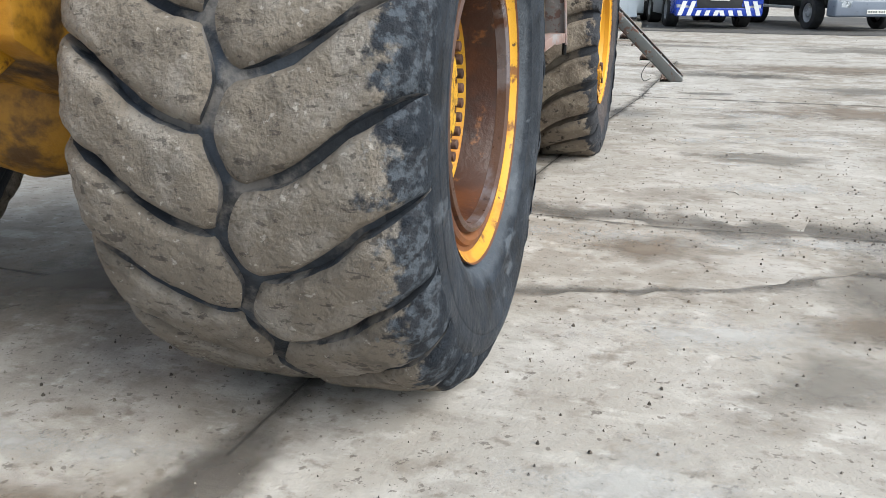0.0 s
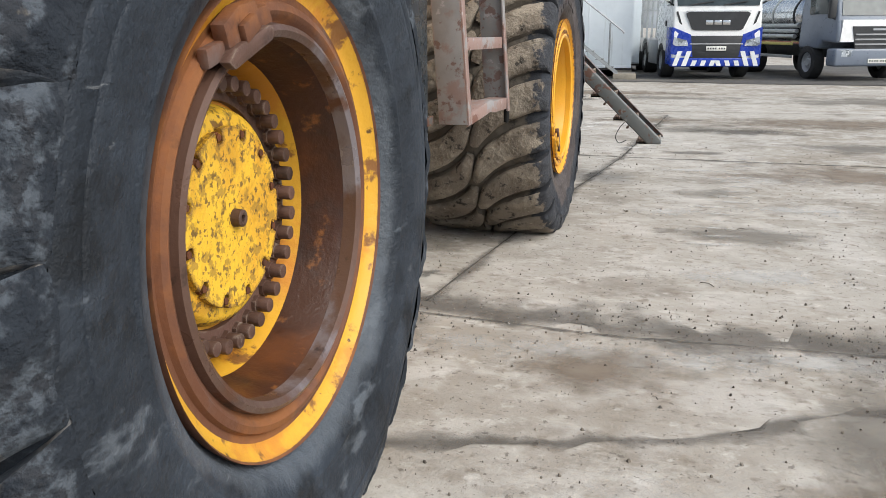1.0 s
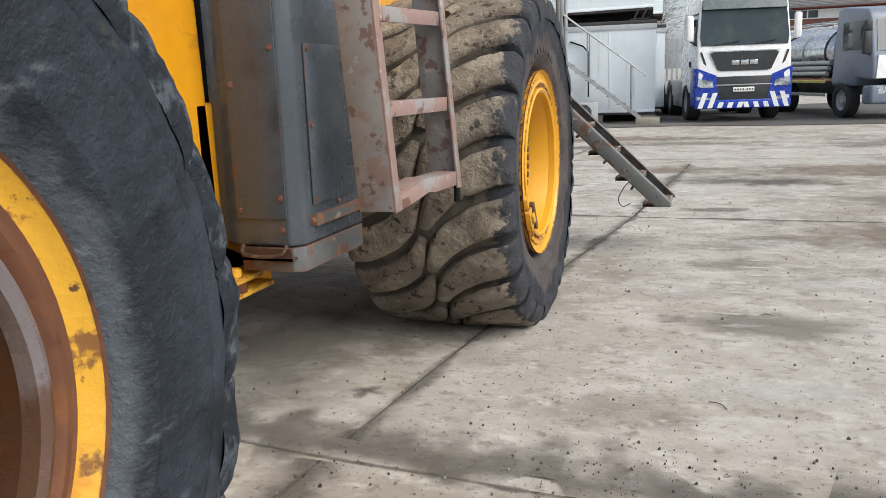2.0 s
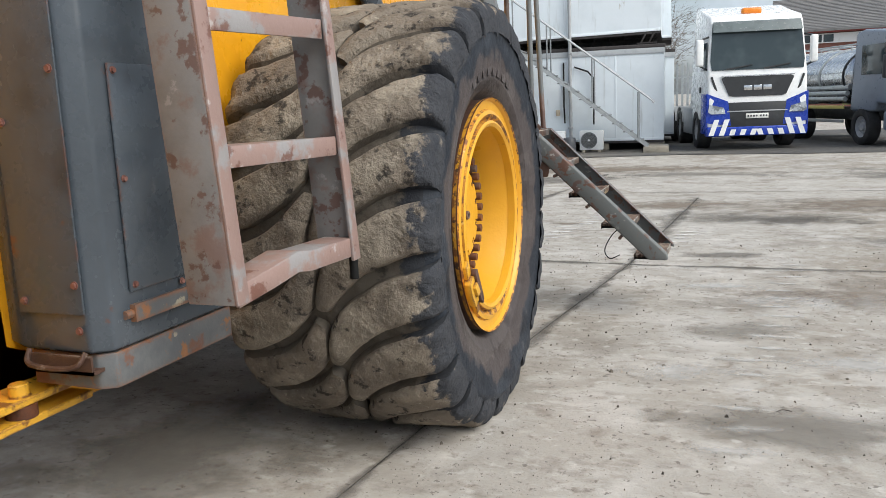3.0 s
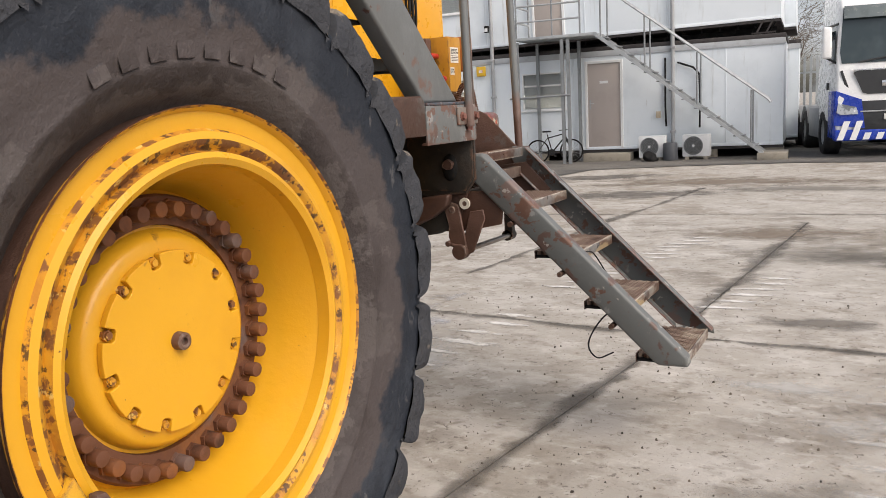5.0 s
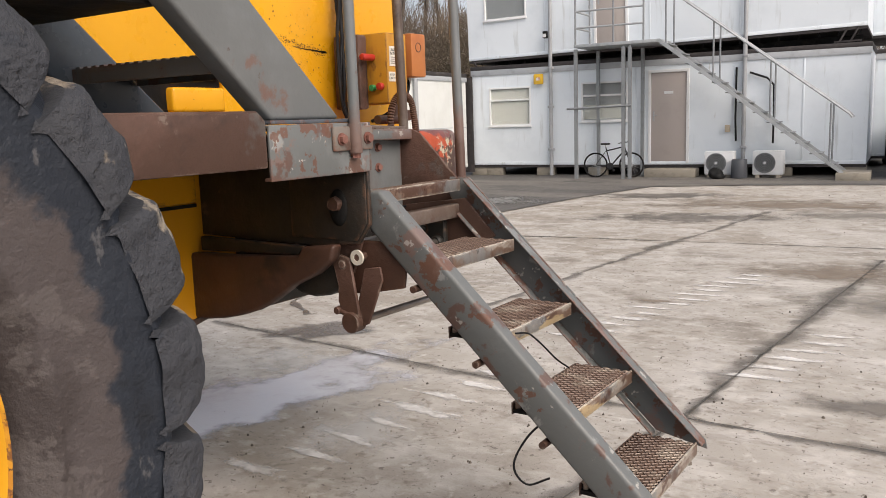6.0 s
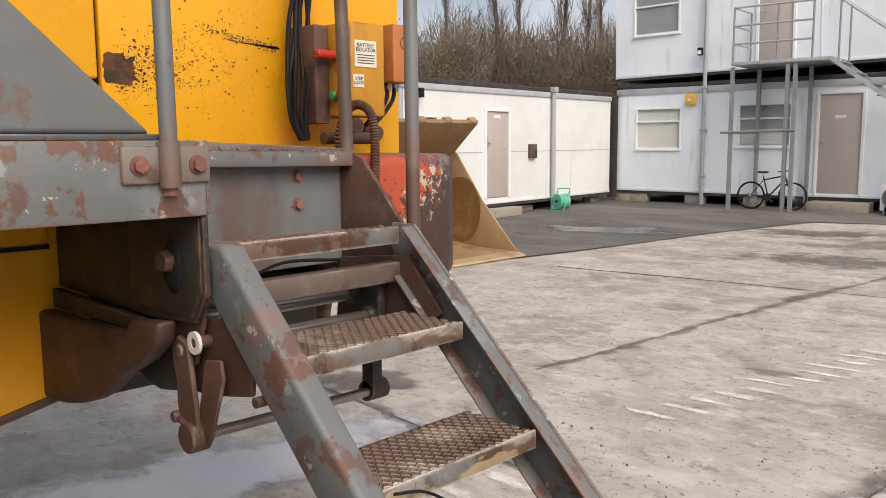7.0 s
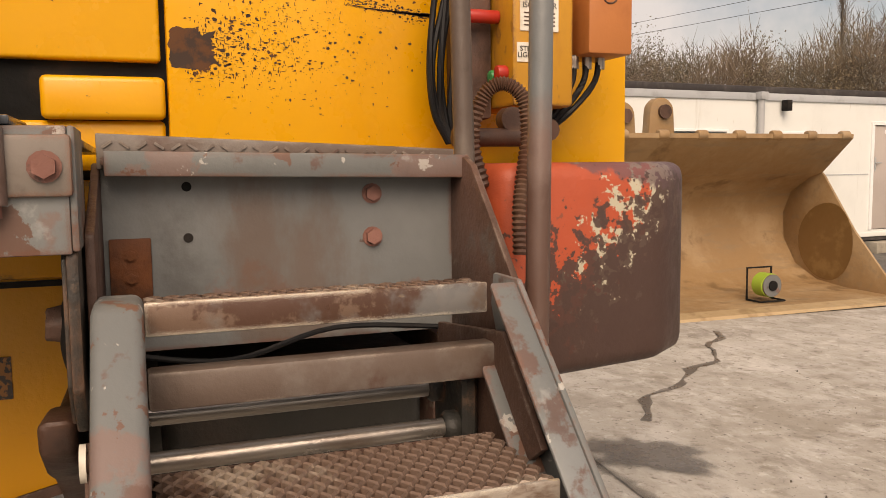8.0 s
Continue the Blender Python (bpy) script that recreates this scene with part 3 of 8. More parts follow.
def lug_mesh(side, a0, floor=None, seed=0, worn=0.0, close=0.0, square=2.2, reach=0.484, sweep=True):
    """One tread block, raised over the casing; side 1 is the outer row. a0 turns it round the axle; floor flattens it on the ground;
    worn rounds its long edges; square sets how full its outer end is, reach how far out it goes; close lets it meet its neighbours at the shoulder; sweep: it curves up towards both shoulders, else on in one line across the tyre."""
    bm = bmesh.new()
    nu, ns = 28, 18
    grid = []
    sd = seed * 3.7 + (0 if side > 0 else 50)
    for i in range(nu + 1):
        f = i / nu
        row = []
        for j in range(ns + 1):
            g = j / ns * 2 - 1
            inner = (0.010 if sweep else 0.002) + 0.030 * (abs(g) ** 1.5) - 0.010 * math.cos(g * 2.2)
            end = reach + 0.010 * noise.noise((g * 1.5, 4.0, sd))
            u = inner + (1 - (1 - f) ** 1.5) * (end - inner)
            if sweep:
                centre, wide = 1.5 * min(u, 0.33) ** 2 + 0.62 * max(0.0, u - 0.33), 0.108
            else:
                centre, wide = side * 0.33 * (1 - math.exp(-u / 0.2)), 0.091
            half = wide + 0.010 * math.sin(math.pi * min(1, f * 1.15)) + 0.016 * max(0.0, 1 - f * 4) + close * max(0.0, (f - 0.55) / 0.45) ** 1.5
            half += 0.007 * noise.noise((u * 9, math.copysign(3.0, g), sd)) + 0.004 * noise.noise((u * 28, math.copysign(3.0, g), sd))
            s = centre + half * g
            edge = min(1.0, (1 - abs(g)) * (4.0 if sweep else 6.0)) ** 0.55
            q = max(0.0, min(1.0, (u - 0.35) / (end - 0.35)))
            drop = 0.122 * (1 - (1 - q ** square) ** (1 / square)) - 0.016 * q * noise.noise((u * 14, s * 14, sd + 3)) - 0.010 * q * noise.noise((u * 40, s * 40, sd + 3))
            r = TR - drop - 0.016 * (u / 0.4) ** 2 - 0.020 * (1 - edge)
            r += 0.007 * noise.noise((u * 11, s * 11, sd)) + 0.004 * noise.noise((u * 34, s * 34, sd)) - 0.012 * max(0.0, noise.noise((u * 17, s * 17, sd + 9)) - 0.45)
            if worn and abs(g) > 0.5:
                r -= worn * ((abs(g) - 0.5) / 0.5) ** 1.5
            if i < 2:
                r -= (0.016, 0.004)[i]
            row.append((u, s / TR, r))
        grid.append(row)

    def put(u, ang, r):
        a = ang + a0
        v = Vector((CX + side * u, -r * math.cos(a), r * math.sin(a)))
        if floor is not None and v.z < floor:
            v.z = floor
        return bm.verts.new(v)
    top = [[put(*q) for q in row] for row in grid]
    low = {}
    rim = [(0, j) for j in range(ns)] + [(i, ns) for i in range(nu)] + [(nu, j) for j in range(ns, 0, -1)] + [(i, 0) for i in range(nu, 0, -1)]
    for i, j in rim:
        u, a, r = grid[i][j]
        low[i, j] = put(u, a + (0.012 if j == ns else -0.012 if j == 0 else 0), 0.80)
    for i in range(nu):
        for j in range(ns):
            f = bm.faces.new((top[i][j], top[i + 1][j], top[i + 1][j + 1], top[i][j + 1]))
            f.material_index = 0
    for k, (i, j) in enumerate(rim):
        i2, j2 = rim[(k + 1) % len(rim)]
        f = bm.faces.new((top[i][j], top[i2][j2], low[i2, j2], low[i, j]))
        f.material_index = 0 if i == nu and i2 == nu else 1
    return bm


def casing(floor, mid, rib, crown, sunk=0.0, fill=0.0):
    """The tyre under the blocks, flattened where it stands; mid: the radius at the bottom of its grooves, rib: a thin moulded line on its side, crown: how far the dirt packed along its middle stands up;
    sunk: how far its side lies behind the rim's edge; fill: how far the grooves are closed at the shoulder."""
    bm = bmesh.new()
    half = [(0.500, -0.035), (0.536, -0.006), (0.56, 0.03), (0.60, 0.046), (0.606, 0.052), (0.615, 0.052), (0.622, 0.05), (0.68, 0.066), (0.735, 0.071), (0.747, 0.0712), (0.749, 0.0712 - rib), (0.752, 0.0712 - rib), (0.754, 0.0708),
            (0.79, 0.066), (0.808, 0.060), (0.822, 0.046), (0.834, 0.026), (0.844, 0.000), (0.854, -0.035), (0.868, -0.09), (mid - 0.006, -0.16)]
    half = [(r + fill * max(0.0, min(1.0, (r - 0.834) / 0.02)), x - sunk * max(0.0, min(1.0, (0.87 - r) / 0.10))) if x > -0.15 else (r, x) for r, x in half]
    prof = half + [(mid, CX + 0.11), (mid + crown, CX + 0.035), (mid + crown, CX), (mid + crown, CX - 0.035), (mid, CX - 0.11)] + [(r, 2 * CX - x) for r, x in half[::-1]]
    rings = lathe(bm, prof, 200)
    for v in bm.verts:
        if v.co.z < -0.55:
            k = (-0.55 - v.co.z) / 0.4
            bulge = 0.022 * min(1.0, k)
            if abs(v.co.x - CX) > 0.41:
                v.co.x += bulge if v.co.x > CX else -bulge
        r = math.hypot(v.co.y, v.co.z)
        if r > 0.6:
            k = 0.004 * noise.noise(v.co * 6.0)
            if r > 0.85 and abs(v.co.x - CX) > 0.30:
                k += 0.010 * noise.noise(v.co * 10.0) + 0.006 * noise.noise(v.co * 24.0)
            v.co.y *= 1 + k
            v.co.z *= 1 + k
        v.co.z = max(v.co.z, floor)
    for f in bm.faces:
        c = f.calc_center_median()
        f.material_index = 1 if abs(c.x - CX) < 0.40 and math.hypot(c.y, c.z) > 0.8 else 0
    return bm


def ring_bars(count, radius, x, size, mid, parent):
    """The raised maker's mark on a sidewall, as plain blocks."""
    for i in range(count):
        a = mid + (i - (count - 1) / 2) * size * 1.0 / radius
        bm = solid(-0.0022, 0.0004, -size * 0.30, size * 0.30, -size * 0.42, size * 0.42, 0.001, 1)
        bmesh.ops.transform(bm, verts=bm.verts, matrix=Matrix.Rotation(-a, 4, "X") @ Matrix.Translation((x, 0, radius)))
        part("raised_mark", bm, "sidewall", parent)


def wheel(name, at, floor, rusty, turn=0.0, label="", clamp_at=2.2, detail=True):
    """at: the middle of the rim's outer face. Parts lie in the wheel's own space, axle along x."""
    fl = floor - at[2]
    paint = "yellow_worn" if rusty else "yellow"
    # centre disc and deep dish: the wheel's own mesh
    bm = bmesh.new()
    lathe(bm, [(0.0, -0.20), (0.23, -0.20), (0.30, -0.205), (0.330, -0.21), (0.343, -0.222), (0.354, -0.20), (0.366, -0.15), (0.387, -0.065), (0.40, -0.03), (0.405, -0.06), (0.42, -0.30), (0.2, -0.32), (0.0, -0.32)], 72)
    bmesh.ops.remove_doubles(bm, verts=bm.verts, dist=0.0005)
    if rusty:
        for f in bm.faces:
            c = f.calc_center_median()
            f.material_index = 1 if math.hypot(c.y, c.z) < 0.362 else 0
    w = part(name, bm, ["rim_dish", "yellow_worn"] if rusty else "yellow", loader, label)
    w.matrix_basis = pose(*at, 0, 0, turn)
    # base cylinder and flange
    bm = bmesh.new()
    d = 0.0 if rusty else 0.012
    lathe(bm, [(0.395, -0.04), (0.398, -0.005), (0.412, 0.004), (0.424, -0.002), (0.428, -0.022), (0.436, -0.018), (0.442, -0.008), (0.452, -0.003), (0.468, -0.008), (0.474, -0.020), (0.490, -0.018), (0.510, -0.006 - d), (0.524 - d / 2, 0.010 - d), (0.529 - d / 2, 0.016 - d), (0.530 - d / 2, 0.010 - d), (0.522 - d / 2, -0.02), (0.515, -0.09), (0.48, -0.11), (0.47, -0.66), (0.528, -0.77), (0.50, -0.78), (0.43, -0.66), (0.415, -0.30)], 96)
    for f in bm.faces:
        c = f.calc_center_median()
        r = math.hypot(c.y, c.z)
        if rusty:
            f.material_index = 1 if r > 0.517 else 2 if r < 0.427 else 1 if r < 0.486 else 0
        else:
            f.material_index = 3 if r > 0.47 and c.x < -0.024 else 1 if r > 0.5215 else 2 if 0.424 < r < 0.447 or 0.470 < r < 0.480 or 0.516 < r else 0
    part("rim", bm, [paint, "rust_bright", "rim_lip"] if rusty else [paint, "rust", "yellow_edge", "rust_brown"], w, "rusted rim with chipped yellow paint" if rusty else "")
    # hub collar, and the cover with a pocket for each of its bolts
    bm = bmesh.new()
    lathe(bm, [(0.0, -0.157), (0.206, -0.157), (0.230, -0.159), (0.243, -0.168), (0.252, -0.19), (0.256, -0.206)], 64)
    bmesh.ops.remove_doubles(bm, verts=bm.verts, dist=0.0005)
    part("hub_collar", bm, "cover_chipped" if rusty else "yellow", w)
    pts, pocket = [], 0.013 if rusty else 0.016
    for k in range(12):
        a = 2 * math.pi * (k + 0.4) / 12
        da = pocket / 0.207
        pts += [(0.207 * math.cos(a + f), 0.207 * math.sin(a + f)) for f in np.linspace(da - 2 * math.pi / 12, -da, 6)]
        pts += [(q * math.cos(a + f), q * math.sin(a + f)) for q, f in ((0.180, -da), (0.176, -da * 0.5), (0.176, da * 0.5), (0.180, da))]
    bm = plate(pts, "x", -0.156, -0.138, 0.0025, 2)
    part("hub_cover", bm, "cover_chipped" if rusty else "yellow", w, "chipped yellow hub cover" if rusty else "", smooth=0)
    bm = bmesh.new()
    rod(bm, (-0.157, 0, 0), (-0.145, 0, 0), 0.0125, 6)
    rod(bm, (-0.146, 0, 0), (-0.139, 0, 0), 0.0085, 10)
    bmesh.ops.transform(bm, verts=bm.verts, matrix=Matrix.Translation((0, 0.191, 0)))
    cb = part("cover_bolt", bm, "rust" if rusty else "yellow_edge", w)
    cb.matrix_basis = Matrix.Rotation(2 * math.pi * 0.4 / 12, 4, "X")
    for k in range(1, 12):
        share(cb, "cover_bolt", Matrix.Rotation(2 * math.pi * (k + 0.4) / 12, 4, "X"), w)
    bm = bmesh.new()
    lathe(bm, [(0.0, -0.128), (0.009, -0.128), (0.009, -0.116), (0.014, -0.114), (0.020, -0.117), (0.0215, -0.140)], 16)
    bmesh.ops.remove_doubles(bm, verts=bm.verts, dist=0.0005)
    part("drain_plug", bm, "rust_brown", w)
    # flat ring that carries the bolts
    bm = bmesh.new()
    lathe(bm, [(0.262, -0.204), (0.264, -0.188), (0.328, -0.186), (0.334, -0.196)], 72)
    part("bolt_ring", bm, "rust_brown" if rusty else "rust_bright", w)
    bm = bmesh.new()
    rod(bm, (-0.19, 0, 0), (-0.144, 0, 0), 0.0185, 12)
    bevel(bm, 0.003, 2)
    rod(bm, (-0.19, 0, 0), (-0.176, 0, 0), 0.023, 6)
    bolt = part("bolt", bm, "rust_brown" if rusty else "rust_bright", w)
    k = 36
    for i in range(k):
        a = 2 * math.pi * i / k
        m = Matrix.Translation((0, 0.300 * math.cos(a), 0.300 * math.sin(a)))
        if i == 0:
            bolt.matrix_basis = m
        else:
            share(bolt, "bolt", m, w)
    # lock ring clamp
    bm = bmesh.new()
    prism(bm, [(-0.075, -0.038), (-0.02, -0.052), (0.055, -0.034), (0.07, -0.008), (0.06, 0.03), (0.0, 0.044), (-0.07, 0.036)], "x", -0.010, 0.022)
    prism(bm, [(-0.14, -0.02), (-0.06, -0.03), (-0.06, 0.004), (-0.13, 0.016)], "x", -0.012, 0.012)
    prism(bm, [(-0.03, -0.022), (0.035, -0.016), (0.03, 0.018), (-0.028, 0.016)], "x", 0.018, 0.036)
    prism(bm, [(0.05, -0.03), (0.13, -0.045), (0.125, -0.005), (0.055, 0.012)], "x", -0.014, 0.010)
    bmesh.ops.recalc_face_normals(bm, faces=bm.faces)
    bevel(bm, 0.005, 2)
    bmesh.ops.transform(bm, verts=bm.verts, matrix=pose(0, 0, 0, math.degrees(clamp_at) - 90) @ Matrix.Translation((0, 0, 0.455)))
    clamp = part("lock_clamp", bm, "rust_bright" if rusty else "yellow_worn", w, "rusted lock ring clamp")
    bm = plate([(-0.105, -0.012), (-0.09, -0.034), (0.07, -0.046), (0.085, -0.030), (0.07, -0.014), (-0.07, 0.0)], "x", 0.010, 0.034, 0.004)
    bmesh.ops.transform(bm, verts=bm.verts, matrix=pose(0, 0, 0, math.degrees(clamp_at) - 90) @ Matrix.Translation((0, 0, 0.445)))
    part("lock_bar", bm, "rust_brown", clamp, "brown rusted locking bar")
    # tyre
    gro0 = "groove" if rusty else "groove_dusty"
    tyre = part("tyre", casing(fl, 0.898 if rusty else 0.884, 0.002 if rusty else 0.0, 0.024 if rusty else 0.010, 0.0 if rusty else 0.045, 0.0 if rusty else 0.022), ["sidewall_slate" if rusty else "sidewall", gro0], w, "worn black tyre with scuffed, dusty sidewalls", smooth=50)
    lugs, start = (22, 0.033) if rusty else (23, 0.060)
    pitch = 2 * math.pi / lugs
    wear, shut, full, far, gro = (0.006, 0.030, 2.2, 0.484, "groove") if rusty else (0.010, 0.022, 3.2, 0.458, "groove_dusty")
    for side in (1, -1):
        off = 0.0 if side > 0 else pitch / 2 if rusty else 0.118
        spare = None
        for i in range(lugs):
            a = i * pitch + off + start
            deg = (math.degrees(a) + 90) % 360
            foot = min(deg, 360 - deg) < 34
            if detail or foot:
                part("tread_block", lug_mesh(side, a, fl if foot else None, i, wear, shut, full, far, rusty), ["tread" if rusty else "tread_brown", gro], w, smooth=50)
            elif spare:
                share(spare, "tread_block", Matrix.Rotation(-a, 4, "X"), w)
            else:
                spare = part("tread_block", lug_mesh(side, 0.0, None, i, wear, shut, full, far, rusty), ["tread" if rusty else "tread_brown", gro], w, smooth=50)
                spare.matrix_basis = Matrix.Rotation(-a, 4, "X")
    return w


A_AT, B_AT = (0, 0, 0.998), (0, 4.155, 0.945)
wheel_a = wheel("front_wheel", A_AT, gz(0, 0), True, label="rusted yellow wheel with deep dish", clamp_at=1.98)
wheel_b = wheel("rear_wheel", B_AT, gz(0, 4.155), False, label="bright yellow wheel with deep dish", clamp_at=3.75)
MID = -1.69
wheel("front_wheel", (2 * MID, 0, 0.998), gz(0, 0), True, turn=180, detail=False)
wheel("rear_wheel", (2 * MID, 4.155, 0.945), gz(0, 4.155), False, turn=180, detail=False)
ring_bars(8, 0.65, 0.0132, 0.078, 0.0, wheel_b)


# ---- the wheel loader: frames, bonnet, ladder ----
def axle(y, z, name):
    ax = part(name, rods(((MID - 0.95, y, z), (MID + 0.95, y, z), 0.17), n=24), "yellow_dirty", loader, "oil-stained yellow axle housing")
    for s in (1, -1):
        bm = bmesh.new()
        rod(bm, (MID + s * 0.55, y, z), (MID + s * 0.90, y, z), 0.20, 32, 0.30)
        part("axle_flare", bm, "yellow_dirty", ax)
        bm = rods(((MID + s * 0.90, y, z), (MID + s * 1.02, y, z), 0.33), n=36)
        bevel(bm, 0.02, 3)
        part("brake_housing", bm, "yellow_worn", ax)
        for k in range(14):
            a = 2 * math.pi * k / 14
            bm = bmesh.new()
            hexhead(bm, (MID + s * 0.90, y + 0.30 * math.cos(a), z + 0.30 * math.sin(a)), (-s, 0, 0), 0.016, 0.022)
            part("housing_bolt", bm, "rust", ax)
    bm = bmesh.new()
    lathe(bm, [(0.10, -0.36), (0.22, -0.30), (0.33, -0.16), (0.36, 0.0), (0.33, 0.16), (0.22, 0.30), (0.10, 0.36)], 32)
    bmesh.ops.transform(bm, verts=bm.verts, matrix=Matrix.Translation((MID, y, z)))
    part("differential", bm, "yellow_dirty", ax)
    return ax


axle(0.0, 0.998, "front_axle")
axle(4.155, 0.945, "rear_axle")
# lift arm hanging behind the front wheel, chipped yellow
bm = plate([(-1.30, 1.02), (-0.62, 1.05), (-0.30, 1.22), (0.9, 2.0), (0.9, 2.6), (-0.2, 2.5), (-0.9, 1.9), (-1.25, 1.5)], "x", -1.62, -1.36, 0.02)
part("lift_arm", bm, "yellow_worn", loader, "chipped yellow lift arm")
# front frame
bm = plate([(0.35, 0.62), (1.25, 0.50), (1.25, 1.5), (0.9, 2.1), (-0.55, 2.2), (-0.6, 1.2)], "x", -2.15, -1.25, 0.02)
part("front_frame", bm, "yellow_dirty", loader)
bm = bmesh.new()
for z in (0.62, 1.42):
    rod(bm, (MID, 1.62, z - 0.10), (MID, 1.62, z + 0.10), 0.12, 20)
box(bm, MID - 0.3, MID + 0.3, 1.2, 2.1, 0.50, 0.74)
box(bm, MID - 0.3, MID + 0.3, 1.2, 2.1, 1.30, 1.54)
part("articulation_joint", bm, "yellow_dirty", loader)
# centre side panel, yellow, with a slanting front edge
bm = plate([(1.35, 0.60), (2.08, 0.56), (2.78, 0.53), (2.78, 0.62), (2.40, 0.80), (2.36, 1.9), (2.30, 2.4), (1.6, 2.4), (1.35, 1.9)], "x", -1.06, -1.0, 0.012)
cab_side = part("side_panel", bm, "yellow_frame", loader, "yellow side panel with a warning decal")
part("warning_decal", solid(-0.998, -0.996, 2.135, 2.185, 0.84, 0.98), mat("decal_yellow", (0.75, 0.55, 0.05), [((0.03, 0.03, 0.03), 60.0, 0.5, 0.52, 0.9, 2)], rough=0.4), cab_side)
bm = bmesh.new()
for z, d in ((0.66, 0.0), (0.60, 0.03)):
    box(bm, -1.02, -0.86, 2.16 + d, 2.56, z - 0.012, z + 0.012)
rod(bm, (-0.90, 2.32, 0.585), (-0.90, 2.32, 0.71), 0.028, 14)
bevel(bm, 0.004, 1)
part("hinge_bracket", bm, "yellow_worn", loader)
bm = bmesh.new()
rod(bm, (-0.90, 2.32, 0.61), (-0.90, 2.32, 0.65), 0.045, 18)
part("bush", bm, "rust", loader)
# rear frame, both sides
for x0, x1 in ((-1.06, -1.0), (2 * MID + 1.0, 2 * MID + 1.06)):
    bm = plate([(2.3, 0.60), (5.0, 0.58), (5.55, 0.68), (5.95, 0.77), (6.4, 0.95), (6.9, 1.0), (6.9, 1.38), (2.3, 1.38)], "x", x0, x1, 0.01)
    frame_side = part("rear_frame", bm, "yellow_frame", loader, "yellow rear frame with grimy edges")
    part("frame_doubler", plate([(4.9, 1.19), (5.93, 1.19), (5.93, 1.375), (4.9, 1.375)], "x", x0 - 0.012, x1 + 0.012, 0.008), "yellow_frame", frame_side)
part("frame_edge", plate([(2.3, 0.601), (5.0, 0.581), (5.55, 0.681), (5.95, 0.771), (5.95, 0.795), (5.55, 0.703), (5.0, 0.602), (2.3, 0.621)], "x", -1.002, -0.994, 0.002), "rust_brown", loader, "grimy worn edge of the frame")
# black strip laid on the frame as the shaded gap below the doubler
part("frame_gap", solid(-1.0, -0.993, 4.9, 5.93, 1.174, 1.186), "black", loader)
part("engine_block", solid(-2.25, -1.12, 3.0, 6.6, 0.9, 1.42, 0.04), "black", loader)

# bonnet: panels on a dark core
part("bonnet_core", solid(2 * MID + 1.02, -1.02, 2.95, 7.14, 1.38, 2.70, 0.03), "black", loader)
bm = plate([(6.095, 1.41), (6.70, 1.405), (7.172, 1.380), (7.172, 2.66), (6.095, 2.66)], "x", -1.03, -1.0, 0.008)
bonnet = part("bonnet_rear_panel", bm, "yellow_hood", loader, "yellow bonnet panel with chipped paint")
part("bonnet_door", solid(-1.03, -0.992, 4.55, 6.084, 1.615, 2.66, 0.008, 3), "yellow_hood", loader, "glossy yellow engine door")
part("bonnet_door", solid(-1.03, -0.97, 2.99, 4.53, 1.02, 2.66, 0.014, 3), "yellow_hood", loader)
bm = bmesh.new()
box(bm, -1.10, -1.012, 4.54, 6.09, 1.40, 1.50)
box(bm, -1.10, -0.985, 5.86, 6.090, 1.50, 1.585)
bevel(bm, 0.012, 3)
part("bonnet_ledge", bm, "yellow_hood", loader)
part("bonnet_roof", solid(2 * MID + 1.0, -1.0, 2.95, 7.17, 2.68, 2.74, 0.02), "yellow", loader)
part("bonnet_far_side", solid(2 * MID + 1.0, 2 * MID + 1.04, 2.95, 7.17, 1.41, 2.66, 0.01), "yellow_hood", loader)
part("radiator_grille", solid(2 * MID + 1.06, -1.06, 7.14, 7.19, 1.45, 2.6, 0.01), "black", loader)
# a worn dark patch where the paint is gone, with a scraped edge
rnd = random.Random(4)
bm = bmesh.new()


def flake(cy, cz, ry, rz, seed, x=-0.9994, k=18):
    vs = []
    for i in range(k):
        a = 2 * math.pi * i / k
        q = 1 + 0.75 * noise.noise((math.cos(a) * 1.9 + seed * 3.1, math.sin(a) * 1.6, seed))
        vs.append(bm.verts.new((x, cy + ry * q * math.cos(a), cz + rz * q * math.sin(a))))
    bm.faces.new(vs)


ring = []
for i in range(120):
    a = 2 * math.pi * i / 120
    c, q = math.cos(a), math.sin(a)
    k = 1.0 / max(abs(c), abs(q)) ** 0.8
    rag = 1 + (0.10 if c < 0.3 else 0.34) * noise.noise((c * 3, q * 3, 1.0)) + (0.05 if c < 0.3 else 0.30) * noise.noise((c * 11, q * 11, 4.0))
    ring.append(bm.verts.new((-0.9993, max(6.0962, 6.144 + 0.043 * k * c * rag), 1.645 + 0.041 * k * q * rag)))
bm.faces.new(ring)
for i in range(1200):
    d = abs(rnd.gauss(0, 0.20))
    flake(6.13 + d, 1.64 + rnd.gauss(0, 0.030 + d * 0.16) + d * 0.10, 0.0048 * rnd.random() ** 4 * (1.2 - min(1.5 * d, 0.8)) + 0.0006, 0.0042 * rnd.random() ** 4 * (1.2 - min(1.5 * d, 0.8)) + 0.0006, i, k=9)
for i in range(260):
    t = rnd.random()
    flake(6.40 + 0.26 * t, 1.787 - 0.055 * t ** 0.6 + rnd.gauss(0, 0.007), 0.0035 * rnd.random() ** 2 + 0.0007, 0.0020 * rnd.random() ** 2 + 0.0006, 400 + i, k=7)
for i in range(44):
    t = i / 43
    flake(6.48 + 0.18 * t, 1.750 - 0.014 * t ** 0.7 + rnd.gauss(0, 0.0008), 0.0062, 0.0006 + 0.0036 * t ** 1.5, 700 + i, x=-0.9992, k=11)
